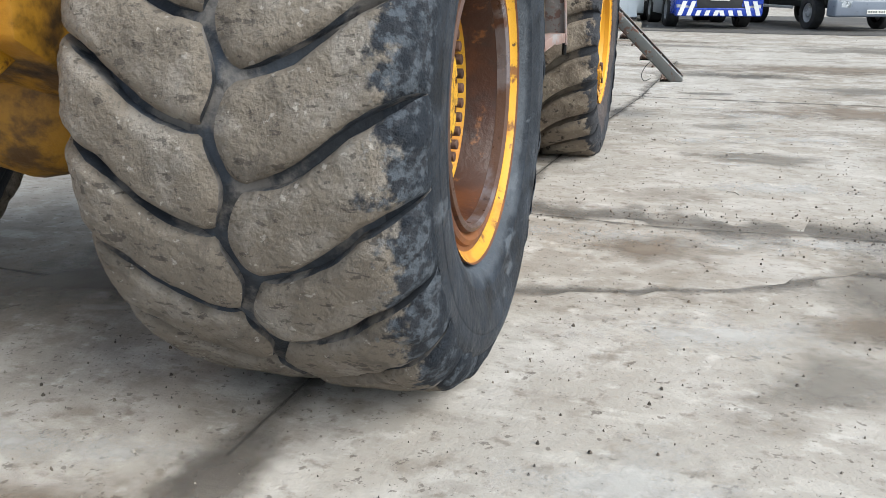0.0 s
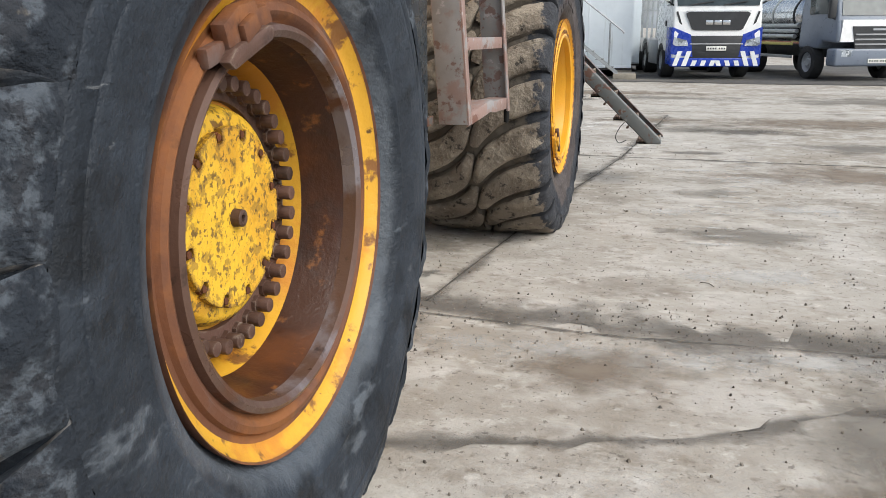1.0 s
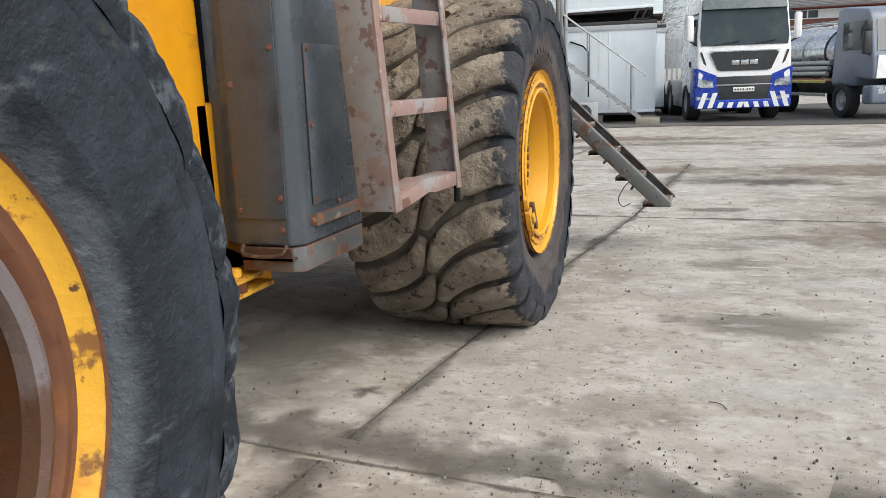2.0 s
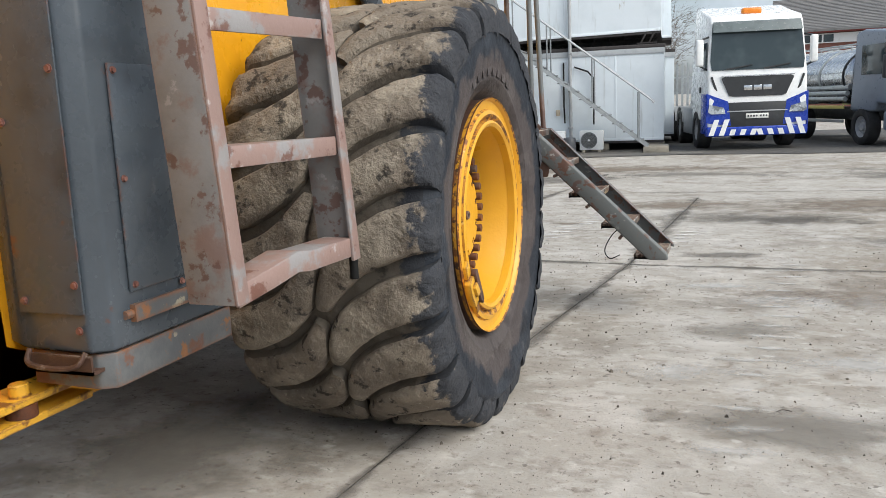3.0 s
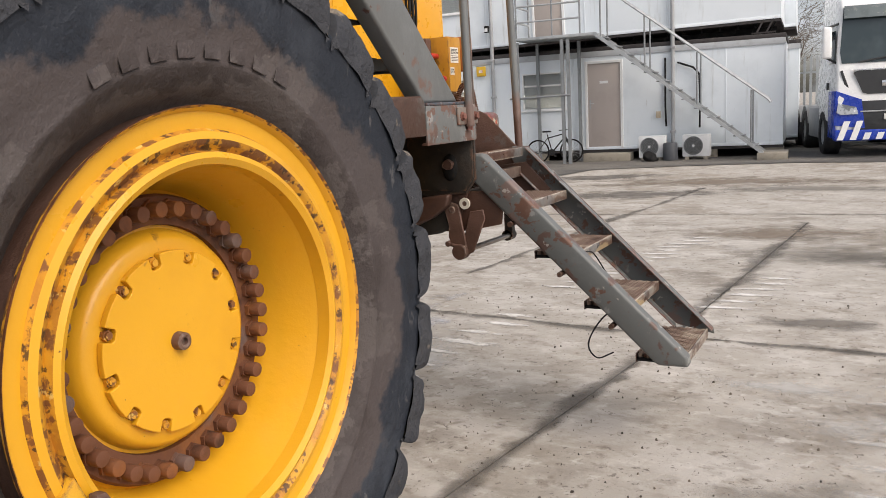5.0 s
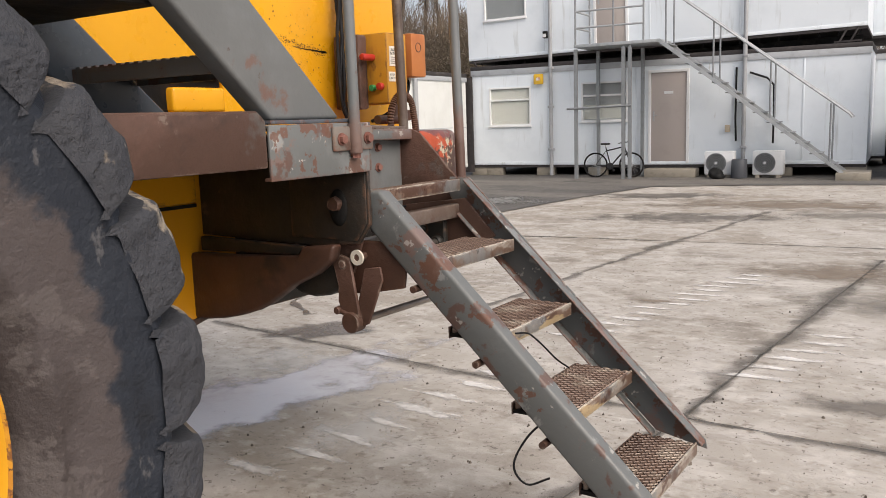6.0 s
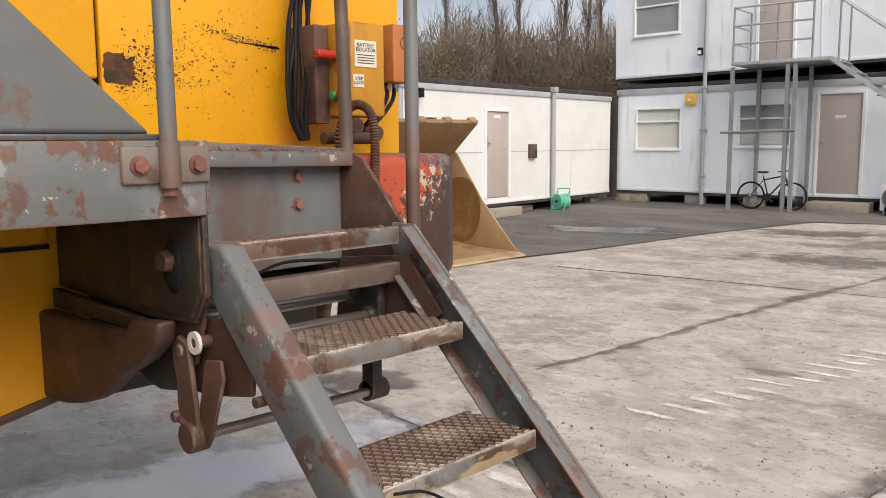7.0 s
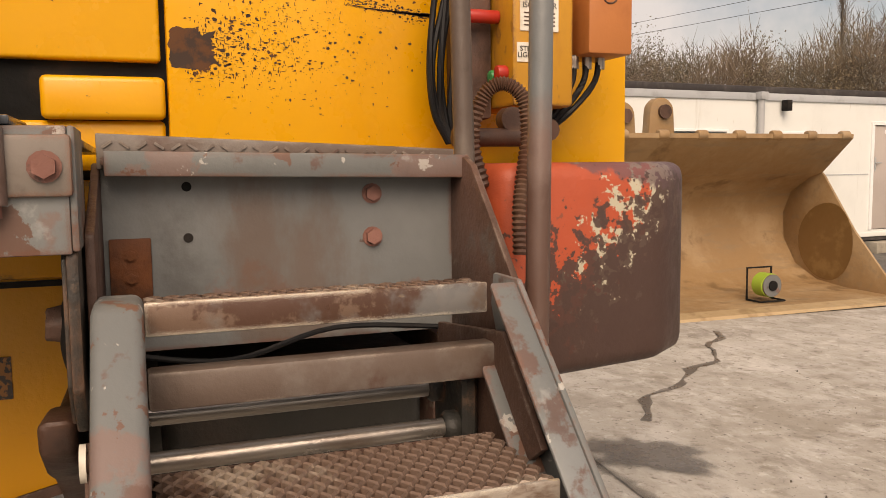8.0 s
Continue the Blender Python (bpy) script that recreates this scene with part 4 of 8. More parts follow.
for i in range(70):
    flake(6.15 + 0.5 * rnd.random(), 1.58 + 0.30 * rnd.random(), 0.0035 * rnd.random() + 0.001, 0.003 * rnd.random() + 0.001, 900 + i, k=5)
chips = part("chipped_paint", bm, mat("bare_metal_dark", (0.052, 0.033, 0.026), [((0.12, 0.05, 0.022), 20.0, 0.47, 0.6, 0.85, 5)], rough=0.7, spec=0.2), bonnet, smooth=0)
tagged(chips, label="dark chips where the yellow paint is gone", kind="stuff")
# ---- grey tank box beside the ladder ----
bm = bmesh.new()
prism(bm, [(-1.02, 2.42), (-0.90, 2.365), (-0.655, 2.355), (-0.605, 2.40), (-0.60, 2.96), (-1.02, 2.96)], "z", 0.80, 2.35)
bmesh.ops.recalc_face_normals(bm, faces=bm.faces)
bevel(bm, 0.012, 3)
tank = part("tank_box", bm, "grey_dark", loader, "dark grey steel tank box with riveted covers")
part("tank_cover", solid(-0.602, -0.594, 2.47, 2.86, 0.955, 1.60, 0.004), "grey_dark", tank)
part("tank_cover", solid(-0.885, -0.655, 2.345, 2.353, 0.915, 2.2, 0.004), "grey_dark", tank)
bm = plate([(-0.90, 2.385), (-0.655, 2.375), (-0.61, 2.405), (-0.605, 2.96), (-0.90, 2.96)], "z", 0.69, 0.795, 0.006)
part("tank_skirt", bm, "skirt", tank, "rust-edged lower skirt")
bm = bmesh.new()
box(bm, -0.87, -0.64, 2.335, 2.40, 0.745, 0.756)
box(bm, -0.87, -0.64, 2.335, 2.343, 0.745, 0.80)
tube(bm, curve_points([(-0.86, 2.34, 0.81), (-0.85, 2.32, 0.775), (-0.76, 2.315, 0.765), (-0.68, 2.32, 0.775), (-0.66, 2.34, 0.81)]), 0.008)
part("tow_step", bm, "rust_brown", tank)
for p in [(-0.594, 2.49, 1.58), (-0.594, 2.49, 1.28), (-0.594, 2.49, 0.975), (-0.594, 2.70, 0.94), (-0.594, 2.83, 1.58)]:
    bm = bmesh.new()
    hexhead(bm, p, (1, 0, 0), 0.008, 0.008)
    part("rivet", bm, "bolt_head", tank)
for p in [(-0.675, 2.345, 1.585), (-0.675, 2.345, 1.0), (-0.675, 2.345, 0.87), (-0.86, 2.345, 1.45), (-0.86, 2.345, 0.95)]:
    bm = bmesh.new()
    hexhead(bm, p, (0, -1, 0), 0.009, 0.008)
    part("rivet", bm, "bolt_head", tank)
# bar from the box to the ladder foot
bm = bmesh.new()
box(bm, -0.615, -0.585, 2.47, 3.0, 0.868, 0.918, pose(0, 0, 0))
rod(bm, (-0.60, 2.44, 0.893), (-0.60, 2.475, 0.893), 0.013, 8)
part("ladder_bar", bm, "skirt", tank)


# ---- ladder ----
LEAN = 0.07


def lx(z):
    return -0.150 - LEAN * (z - 0.98)


def slanted(y0, y1, d0, d1, z0, z1, w=0.004):
    """A bar that follows the ladder's lean: d measured inwards from its outer edge."""
    bm = bmesh.new()
    vs = []
    for z in (z0, z1):
        vs.append([bm.verts.new((lx(z) - d, y, z)) for d, y in ((d0, y0), (d1, y0), (d1, y1), (d0, y1))])
    for k in range(4):
        bm.faces.new((vs[0][k], vs[0][(k + 1) % 4], vs[1][(k + 1) % 4], vs[1][k]))
    bm.faces.new(vs[0])
    bm.faces.new(vs[1][::-1])
    bmesh.ops.recalc_face_normals(bm, faces=bm.faces)
    bevel(bm, w, 2)
    return bm


ladder = part("ladder", slanted(2.445, 2.465, 0.085, 0.235, 0.935, 2.35), "grey_mottled", loader, "grey steel ladder with worn red primer")
part("ladder_flange", slanted(2.445, 2.505, 0.075, 0.087, 0.935, 2.35), "pink_worn", ladder)
part("ladder_rail", slanted(3.030, 3.048, 0.004, 0.135, 0.955, 2.35), "grey_mottled", ladder)
part("ladder_flange", slanted(3.000, 3.052, -0.008, 0.004, 0.955, 2.35), "pink_worn", ladder)
for z in (1.335, 1.70, 2.06):
    x = lx(z)
    bm = bmesh.new()
    prism(bm, [(x - 0.082, 2.505), (x - 0.010, 3.0), (x - 0.022, 3.0), (x - 0.20, 2.6), (x - 0.20, 2.505)], "z", z + 0.015, z + 0.027)
    vs = prism(bm, [(x - 0.080, 2.503), (x - 0.006, 3.002), (x - 0.016, 3.002), (x - 0.090, 2.503)], "z", z - 0.033, z + 0.027)
    bmesh.ops.recalc_face_normals(bm, faces=bm.faces)
    bevel(bm, 0.003, 2)
    part("rung", bm, "pink_worn", ladder)
# bent lowest rung
bm = bmesh.new()
line = [(-0.235, 2.47, 0.955), (-0.20, 2.60, 0.985), (-0.172, 2.70, 1.012), (-0.165, 2.76, 1.003), (-0.150, 3.03, 1.000)]
prev = None
for x, y, z in line:
    row = [bm.verts.new((x + dx, y, z + dz)) for dx, dz in ((0, 0.03), (0, -0.032), (-0.012, -0.032), (-0.012, 0.018), (-0.11, 0.018), (-0.11, 0.03))]
    if prev:
        for k in range(6):
            bm.faces.new((prev[k], prev[(k + 1) % 6], row[(k + 1) % 6], row[k]))
    else:
        bm.faces.new(row)
    prev = row
bm.faces.new(prev[::-1])
bmesh.ops.recalc_face_normals(bm, faces=bm.faces)
bevel(bm, 0.003, 2)
part("bent_rung", bm, "pink_worn", ladder, "bent lowest rung")
part("rubber_stop", rods(((-0.158, 3.03, 0.89), (-0.158, 3.03, 0.965), 0.015)), "black", ladder)
bm = bmesh.new()
for z in (2.1,):
    box(bm, -0.60, -0.30, 2.44, 2.47, z, z + 0.06)
    box(bm, -0.60, -0.25, 3.02, 3.05, z, z + 0.06)
part("ladder_bracket", bm, "grey_worn", ladder)

# ---- rear platform ----
bm = plate([(4.30, 1.338), (5.532, 1.338), (5.532, 1.458), (5.508, 1.482), (4.30, 1.482)], "x", -0.27, -0.23, 0.006)
step_beam = part("platform_beam", bm, "rust_brown", loader, "brown rusted platform beam")
part("platform_beam_lip", solid(-0.33, -0.231, 4.30, 5.505, 1.473, 1.484, 0.003), "rust_brown", step_beam)
bm = bmesh.new()
prism(bm, [(-0.262, 1.302), (-0.235, 1.302), (-0.235, 1.448), (-0.36, 1.448), (-0.36, 1.439), (-0.244, 1.439), (-0.244, 1.311), (-0.262, 1.311)], "y", 5.545, 5.957)
bmesh.ops.recalc_face_normals(bm, faces=bm.faces)
bevel(bm, 0.003, 2)
corner = part("corner_channel", bm, "grey_worn", loader, "worn grey corner channel")
part("end_cap", solid(-0.36, -0.2355, 5.957, 5.9655, 1.305, 1.448, 0.003), "grey_worn", corner)
bm = solid(-0.235, -0.224, 5.785, 5.962, 1.368, 1.438, 0.008, 2)
part("clamp_plate", bm, "clamp", corner)
for at, way, r, h in (((-0.224, 5.817, 1.402), (1, 0, 0), 0.0135, 0.014), ((-0.224, 5.934, 1.402), (1, 0, 0), 0.0135, 0.014), ((-0.222, 5.876, 1.368), (0, 0, -1), 0.014, 0.022)):
    bm = bmesh.new()
    hexhead(bm, at, way, r, h)
    part("clamp_bolt", bm, "bolt_head", corner)
part("rail_post", rods(((-0.222, 5.876, 1.37), (-0.236, 5.872, 3.0), 0.0165), ((-0.222, 5.876, 1.36), (-0.223, 5.875, 1.445), 0.0205), n=18), "post_grey", corner, "grey tubular handrail post")
# deck
part("platform_deck", solid(-1.0, -0.50, 5.98, 6.55, 1.405, 1.417, 0.002), "rust_brown", loader)
bm = bmesh.new()
for i in range(12):
    for j in range(10):
        y, x = 6.0 + i * 0.045, -0.53 - j * 0.045
        box(bm, -0.012, 0.012, -0.003, 0.003, 1.417, 1.420, Matrix.Translation((x, y, 0)) @ Matrix.Rotation(radians(45 if (i + j) % 2 else -45), 4, "Z"))
part("deck_pattern", bm, "rust_brown", loader)
part("deck_edge", plate([(5.985, 1.389), (6.548, 1.380), (6.548, 1.418), (5.985, 1.426)], "x", -0.512, -0.492, 0.003, 2), "grey_worn", loader)
kick = part("deck_lip", plate([(5.975, 1.400), (6.53, 1.400), (6.53, 1.428), (5.975, 1.452)], "x", -0.540, -0.516, 0.002), "rust_grey", loader, "worn raised lip of patterned plate")
bm = bmesh.new()
for i in range(22):
    box(bm, -0.004, 0.003, -0.002, 0.002, -0.008, 0.008, Matrix.Translation((-0.516, 5.99 + i * 0.024, 1.436 - i * 0.0009)) @ Matrix.Rotation(radians(55 if i % 2 else -55), 4, "X"))
part("lip_pattern", bm, "rust_grey", kick)
bm = bmesh.new()
box(bm, -0.556, -0.546, 5.975, 6.535, 1.12, 1.405)
riser = part("riser_plate", bm, "grey", loader, "grey riser plate with two rusty bolts")
for z in (1.356, 1.284):
    bm = bmesh.new()
    hexhead(bm, (-0.546, 6.394, z), (1, 0, 0), 0.0125, 0.012)
    part("riser_bolt", bm, "bolt_head", riser)
for z in (1.372, 1.293):
    part("bolt_hole", rods(((-0.5465, 6.10, z), (-0.5445, 6.10, z), 0.0075), n=16), "black", riser)
bm = solid(-0.546, -0.538, 5.985, 6.045, 1.19, 1.295, 0.002)
hexhead(bm, (-0.538, 6.015, 1.27), (1, 0, 0), 0.008, 0.006)
hexhead(bm, (-0.538, 6.015, 1.235), (1, 0, 0), 0.008, 0.006)
part("hinge_tab", bm, "rust", riser)
bm = plate([(-0.556, 1.41), (-0.49, 1.415), (-0.455, 1.40), (-0.275, 1.21), (-0.262, 1.13), (-0.30, 1.02), (-0.50, 0.96), (-0.556, 1.0)], "y", 6.535, 6.547, 0.003)
part("side_gusset", bm, "rust_brown", loader, "dark rusted gusset plate")
bm = plate([(-0.556, 1.41), (-0.30, 1.32), (-0.29, 1.08), (-0.33, 0.98), (-0.556, 1.0)], "y", 5.966, 5.978, 0.003)
part("side_gusset", bm, "rust_brown", loader)
part("rail_post", rods(((-0.545, 6.562, 1.33), (-0.56, 6.53, 3.0), 0.018), n=16), "post_brown", loader, "thin worn handrail post")
part("rail_post", rods(((-0.304, 6.578, 1.135), (-0.394, 6.652, 3.0), 0.0180), n=18), "post_grey", loader, "grey tubular handrail post")
# end plate and casting beneath
bm = plate([(-0.995, 1.075), (-0.995, 1.335), (-0.265, 1.335), (-0.242, 1.30), (-0.242, 1.14), (-0.285, 1.08), (-0.47, 1.065)], "y", 5.948, 5.9625, 0.004)
cheek = part("end_plate", bm, "grimy", loader, "dark greasy end plate with a pivot bolt")
part("end_plate_face", plate([(-0.56, 1.09), (-0.56, 1.325), (-0.272, 1.325), (-0.25, 1.295), (-0.25, 1.145), (-0.29, 1.09)], "y", 5.943, 5.949, 0.002), "grimy", cheek)
bm = bmesh.new()
bmesh.ops.create_uvsphere(bm, u_segments=24, v_segments=12, radius=1.0)
bmesh.ops.transform(bm, verts=bm.verts, matrix=Matrix.Translation((-0.358, 5.944, 1.190)) @ Matrix.Diagonal((0.037, 0.016, 0.058, 1)))
part("pivot_boss", bm, "black", cheek, "oval greasy boss round the pivot bolt")
bm = bmesh.new()
rod(bm, (-0.357, 5.944, 1.203), (-0.357, 5.915, 1.203), 0.025, 12, 0.021)
bmesh.ops.subdivide_edges(bm, edges=bm.edges, cuts=2, use_grid_fill=True)
for v in bm.verts:
    v.co += 0.004 * Vector((noise.noise(v.co * 60), noise.noise(v.co * 60 + Vector((3, 0, 0))), noise.noise(v.co * 60 + Vector((0, 5, 0)))))
part("pivot_bolt", bm, "rust_brown", cheek)
bm = plate([(-1.095, 1.012), (-1.125, 0.80), (-1.11, 0.780), (-0.95, 0.783), (-0.86, 0.795), (-0.772, 0.815), (-0.70, 0.838), (-0.632, 0.869), (-0.575, 0.905), (-0.526, 0.937), (-0.47, 0.962), (-0.428, 0.980), (-0.357, 1.030), (-0.345, 1.080), (-0.48, 1.066), (-0.50, 1.035), (-0.62, 1.028), (-0.80, 1.020), (-0.95, 1.018)], "y", 5.895, 5.942, 0.014, 3)
part("hitch_casting", bm, "casting", loader, "rusted casting under the platform")
# added near-black lump that stands for the dark void by the casting
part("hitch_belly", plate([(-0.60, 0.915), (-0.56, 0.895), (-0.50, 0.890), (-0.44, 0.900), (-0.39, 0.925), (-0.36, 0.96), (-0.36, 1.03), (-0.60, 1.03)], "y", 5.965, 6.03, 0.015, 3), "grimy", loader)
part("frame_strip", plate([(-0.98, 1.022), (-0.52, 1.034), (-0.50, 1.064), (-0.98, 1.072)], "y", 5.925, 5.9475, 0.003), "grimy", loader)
part("link_bracket", plate([(-0.47, 0.905), (-0.30, 0.915), (-0.15, 0.945), (-0.13, 1.085), (-0.47, 1.085)], "y", 5.986, 5.998, 0.003), "casting", loader, "dark rusted bracket behind the swing link")
# swing link and washer
bm = bmesh.new()
prism(bm, [(-0.400, 1.01), (-0.370, 1.042), (-0.330, 1.03), (-0.300, 0.845), (-0.312, 0.808), (-0.355, 0.82), (-0.385, 0.89), (-0.382, 0.94)], "y", 5.950, 5.962)
prism(bm, [(-0.285, 1.0), (-0.222, 1.01), (-0.214, 0.97), (-0.275, 0.825), (-0.312, 0.81), (-0.322, 0.87)], "y", 5.9635, 5.972)
rod(bm, (-0.332, 5.938, 0.828), (-0.332, 5.985, 0.828), 0.034, 18)
rod(bm, (-0.385, 5.938, 0.862), (-0.385, 5.975, 0.862), 0.014, 6)
rod(bm, (-0.385, 5.95, 0.862), (-0.34, 5.95, 0.85), 0.009, 8)
rod(bm, (-0.36, 5.945, 1.01), (-0.36, 5.985, 1.01), 0.014, 8)
rod(bm, (-0.30, 5.95, 1.036), (-0.30, 6.0, 1.036), 0.014, 12)
bmesh.ops.recalc_face_normals(bm, faces=bm.faces)
bevel(bm, 0.003, 1)
link = part("stair_link", bm, "rust_brown", loader, "greasy swing link under the steps")
bm = bmesh.new()
lathe(bm, [(0.011, -0.004), (0.024, -0.004), (0.024, 0.004), (0.011, 0.004)], 24, closed=True)
bmesh.ops.transform(bm, verts=bm.verts, matrix=Matrix.Translation((-0.30, 5.952, 1.036)) @ Matrix.Rotation(radians(90), 4, "Z"))
part("washer", bm, mat("zinc_washer", (0.62, 0.58, 0.50), [((0.3, 0.22, 0.15), 20.0, 0.5, 0.7, 0.6, 5)], rough=0.5), link)
part("tie_rod", rods(((-0.325, 5.97, 0.828), (-0.31, 6.46, 0.825), 0.012)), "bare", link)
bm = bmesh.new()
box(bm, -0.33, -0.29, 6.42, 6.45, 0.82, 1.0)
rod(bm, (-0.32, 6.42, 0.825), (-0.32, 6.48, 0.825), 0.026, 14)
part("link_arm", bm, "grimy", link)
# cross rods behind the upper treads
bm = bmesh.new()
box(bm, -0.305, -0.265, 6.03, 6.50, 1.100, 1.150)
bevel(bm, 0.006, 2)
part("cross_bar", bm, "rust_grey", loader)
part("inner_cheek", plate([(-0.52, 0.98), (-0.50, 1.14), (-0.24, 1.17), (-0.12, 1.04), (-0.25, 0.95)], "y", 6.492, 6.503, 0.002), "rust_brown", loader)
part("cross_rod", rods(((-0.41, 5.98, 1.055), (-0.41, 6.47, 1.055), 0.0135), n=16), "bare", loader)
part("cross_rod", rods(((-0.34, 5.98, 1.012), (-0.34, 6.47, 1.012), 0.0145), n=16), "bare", loader)
bm = bmesh.new()
box(bm, -0.44, -0.31, 6.462, 6.486, 0.97, 1.09)
rod(bm, (-0.34, 6.44, 1.012), (-0.34, 6.47, 1.012), 0.026, 8)
rod(bm, (-0.41, 6.44, 1.055), (-0.41, 6.47, 1.055), 0.024, 8)
bevel(bm, 0.006, 1)
part("rod_bracket", bm, "grimy", loader)
for k, (z, x) in enumerate(((1.13, -0.50), (1.08, -0.52))):
    bm = bmesh.new()
    tube(bm, curve_points([(x, 5.98, z), (x + 0.02, 6.15, z - 0.02), (x - 0.01, 6.32, z + 0.012), (x, 6.52, z)]), 0.0045 + 0.001 * k, 8)
    part("hose", bm, "cable", loader)
# greasy plates, added so the shaded space behind the upper steps looks dark
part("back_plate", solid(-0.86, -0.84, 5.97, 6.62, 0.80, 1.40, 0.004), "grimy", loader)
part("hitch_block", solid(-0.84, -0.60, 6.05, 6.50, 0.90, 1.08, 0.03, 3), "grimy", loader, "greasy dark block added to fill the space behind the steps")
part("hitch_rib", plate([(-0.84, 0.84), (-0.62, 0.92), (-0.58, 1.10), (-0.84, 1.12)], "y", 6.52, 6.545, 0.006), "rust_brown", loader)
part("hitch_rib", plate([(-0.84, 0.84), (-0.64, 0.90), (-0.60, 1.06), (-0.84, 1.10)], "y", 6.00, 6.022, 0.006), "rust_brown", loader)
# assumed walkway plates, added to shade the frame below them
part("walkway_plate", solid(-0.985, -0.365, 5.54, 5.96, 1.43, 1.441, 0.002), "grey_dark", loader)
part("walkway_plate", solid(-0.985, -0.275, 4.30, 5.53, 1.462, 1.472, 0.002), "grey_dark", loader)

# ---- lower steps ----
RUN, RISE = 0.2115, 0.2030
NOSE = [(-0.245 + RUN * i, 1.240 - RISE * i) for i in range(5)]
SL = RISE / RUN


def stringer(y_in, y_out, x1, lift, name, material, flip):
    """A channel that slopes with the steps: web and two flanges, cut square to the ground at the foot."""
    def up(x):
        return 1.240 + lift - SL * (x + 0.245)
    x0, deep = -0.315, 0.150
    web = plate([(x0, 1.243), (-0.235, 1.243), (x1, up(x1)), (x1 + 0.006, up(x1) - 0.03), (x1 - 0.16, up(x1 - 0.16) - deep), (x0 + 0.02, up(x0) - deep * 1.25), (x0 - 0.01, up(x0) - 0.12)], "y", y_in, y_in + 0.009 * flip, 0.003)
    s = part(name, web, material, loader, "sloping grey step stringer with scraped paint")
    for off, a, b in ((0.0, -0.235, x1), (-deep, x0 + 0.05, x1 - 0.16)):
        bm = bmesh.new()
        h = 0.010
        vs = []
        for x in (a, b):
            z = up(x) + off
            vs.append([bm.verts.new((x, yy, zz)) for yy, zz in ((y_in, z), (y_out, z), (y_out, z - h), (y_in, z - h))])
        for k in range(4):
            bm.faces.new((vs[0][k], vs[0][(k + 1) % 4], vs[1][(k + 1) % 4], vs[1][k]))
        bm.faces.new(vs[0])
        bm.faces.new(vs[1][::-1])
        bmesh.ops.recalc_face_normals(bm, faces=bm.faces)
        bevel(bm, 0.004, 2)
        part("stringer_flange", bm, material, s)
    return s


def up(x):
    return 1.270 - SL * (x + 0.245)


sto = part("step_stringer", plate([(-0.318, 1.243), (-0.222, 1.243), (0.618, up(0.618)), (0.622, up(0.618) - 0.04), (0.500, up(0.618) - 0.043), (-0.295, up(-0.315) - 0.187), (-0.325, up(-0.315) - 0.12)], "y", 5.972, 6.030, 0.016, 4), "grey_worn", loader, "sloping grey step stringer with scraped paint")
sti = stringer(6.512, 6.472, 0.615, 0.010, "step_stringer", "grey_worn", 1)
for xa, za in NOSE[1:4]:
    part("stud_end", rods(((xa - 0.07, 5.965, za - 0.088), (xa - 0.07, 6.05, za - 0.088), 0.011)), "rust_brown", sto)


def tread(i):
    x, z = NOSE[i]
    deep = 0.06 if i == 0 else 0.19
    y0, y1 = 6.030, 6.474
    bm = bmesh.new()
    box(bm, x - 0.007, x, y0, y1, z - 0.042, z)
    bevel(bm, 0.003, 2)
    t = part("step_tread", bm, "nosing", loader, "worn steel step with perforated grip plate")
    # perforated grip plate: strands round diamond openings
    bm = bmesh.new()
    nx, ny = max(3, int(deep / 0.0165)), 19
    dx, dy = deep / nx, (y1 - y0) / ny
    for a in range(nx):
        for b in range(ny if a % 2 == 0 else ny - 1):
            cx, cy = x - 0.007 - (a + 0.5) * dx, y0 + (b + (0.5 if a % 2 == 0 else 1.0)) * dy
            w, h = dx * 0.98, dy * 0.5
            o = [(cx - w, cy), (cx, cy - h), (cx + w, cy), (cx, cy + h)]
            o = [(min(x - 0.007, max(x - 0.007 - deep, px_)), py_) for px_, py_ in o]
            q = [(cx + (px_ - cx) * 0.66, cy + (py_ - cy) * 0.66) for px_, py_ in o]
            vo = [bm.verts.new((*p, z - 0.005)) for p in o]
            vi = [bm.verts.new((*p, z - 0.001)) for p in q]
            vb = [bm.verts.new((*p, z - 0.022)) for p in q]
            for k in range(4):
                bm.faces.new((vo[k], vo[(k + 1) % 4], vi[(k + 1) % 4], vi[k]))
                bm.faces.new((vi[k], vi[(k + 1) % 4], vb[(k + 1) % 4], vb[k]))
    part("grip_plate", bm, "tread_plate", t, smooth=25)
    # near-black pan, added so the openings above it read as shaded
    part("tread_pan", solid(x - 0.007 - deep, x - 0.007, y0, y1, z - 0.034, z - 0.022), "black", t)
    part("tread_back", solid(x - 0.007 - deep - 0.004, x - 0.007 - deep, y0, y1, z - 0.04, z - 0.004), "rust_brown", t)
    return t


for i in range(5):
    tread(i)
bm = bmesh.new()
tube(bm, curve_points([(0.33, 6.05, 0.62), (0.26, 6.0, 0.55), (0.22, 5.98, 0.46), (0.25, 6.0, 0.40), (0.31, 6.03, 0.42)]), 0.0035, 6)
part("loose_wire", bm, "cable", loader)
bm = bmesh.new()
tube(bm, curve_points([(0.196, 6.05, 0.83), (0.2, 6.12, 0.814), (0.202, 6.2, 0.763), (0.204, 6.3, 0.689), (0.218, 6.36, 0.647)]), 0.003, 6)
part("loose_wire", bm, "cable", loader)

# ---- upper flight to the cab ----

def flight(x0, x1, y_off=0.0):
    return plate([(5.868 + y_off, 1.460), (5.588 + y_off, 1.460), (3.98 + y_off, 2.94), (4.27 + y_off, 2.94)], "x", x0, x1, 0.012, 3)


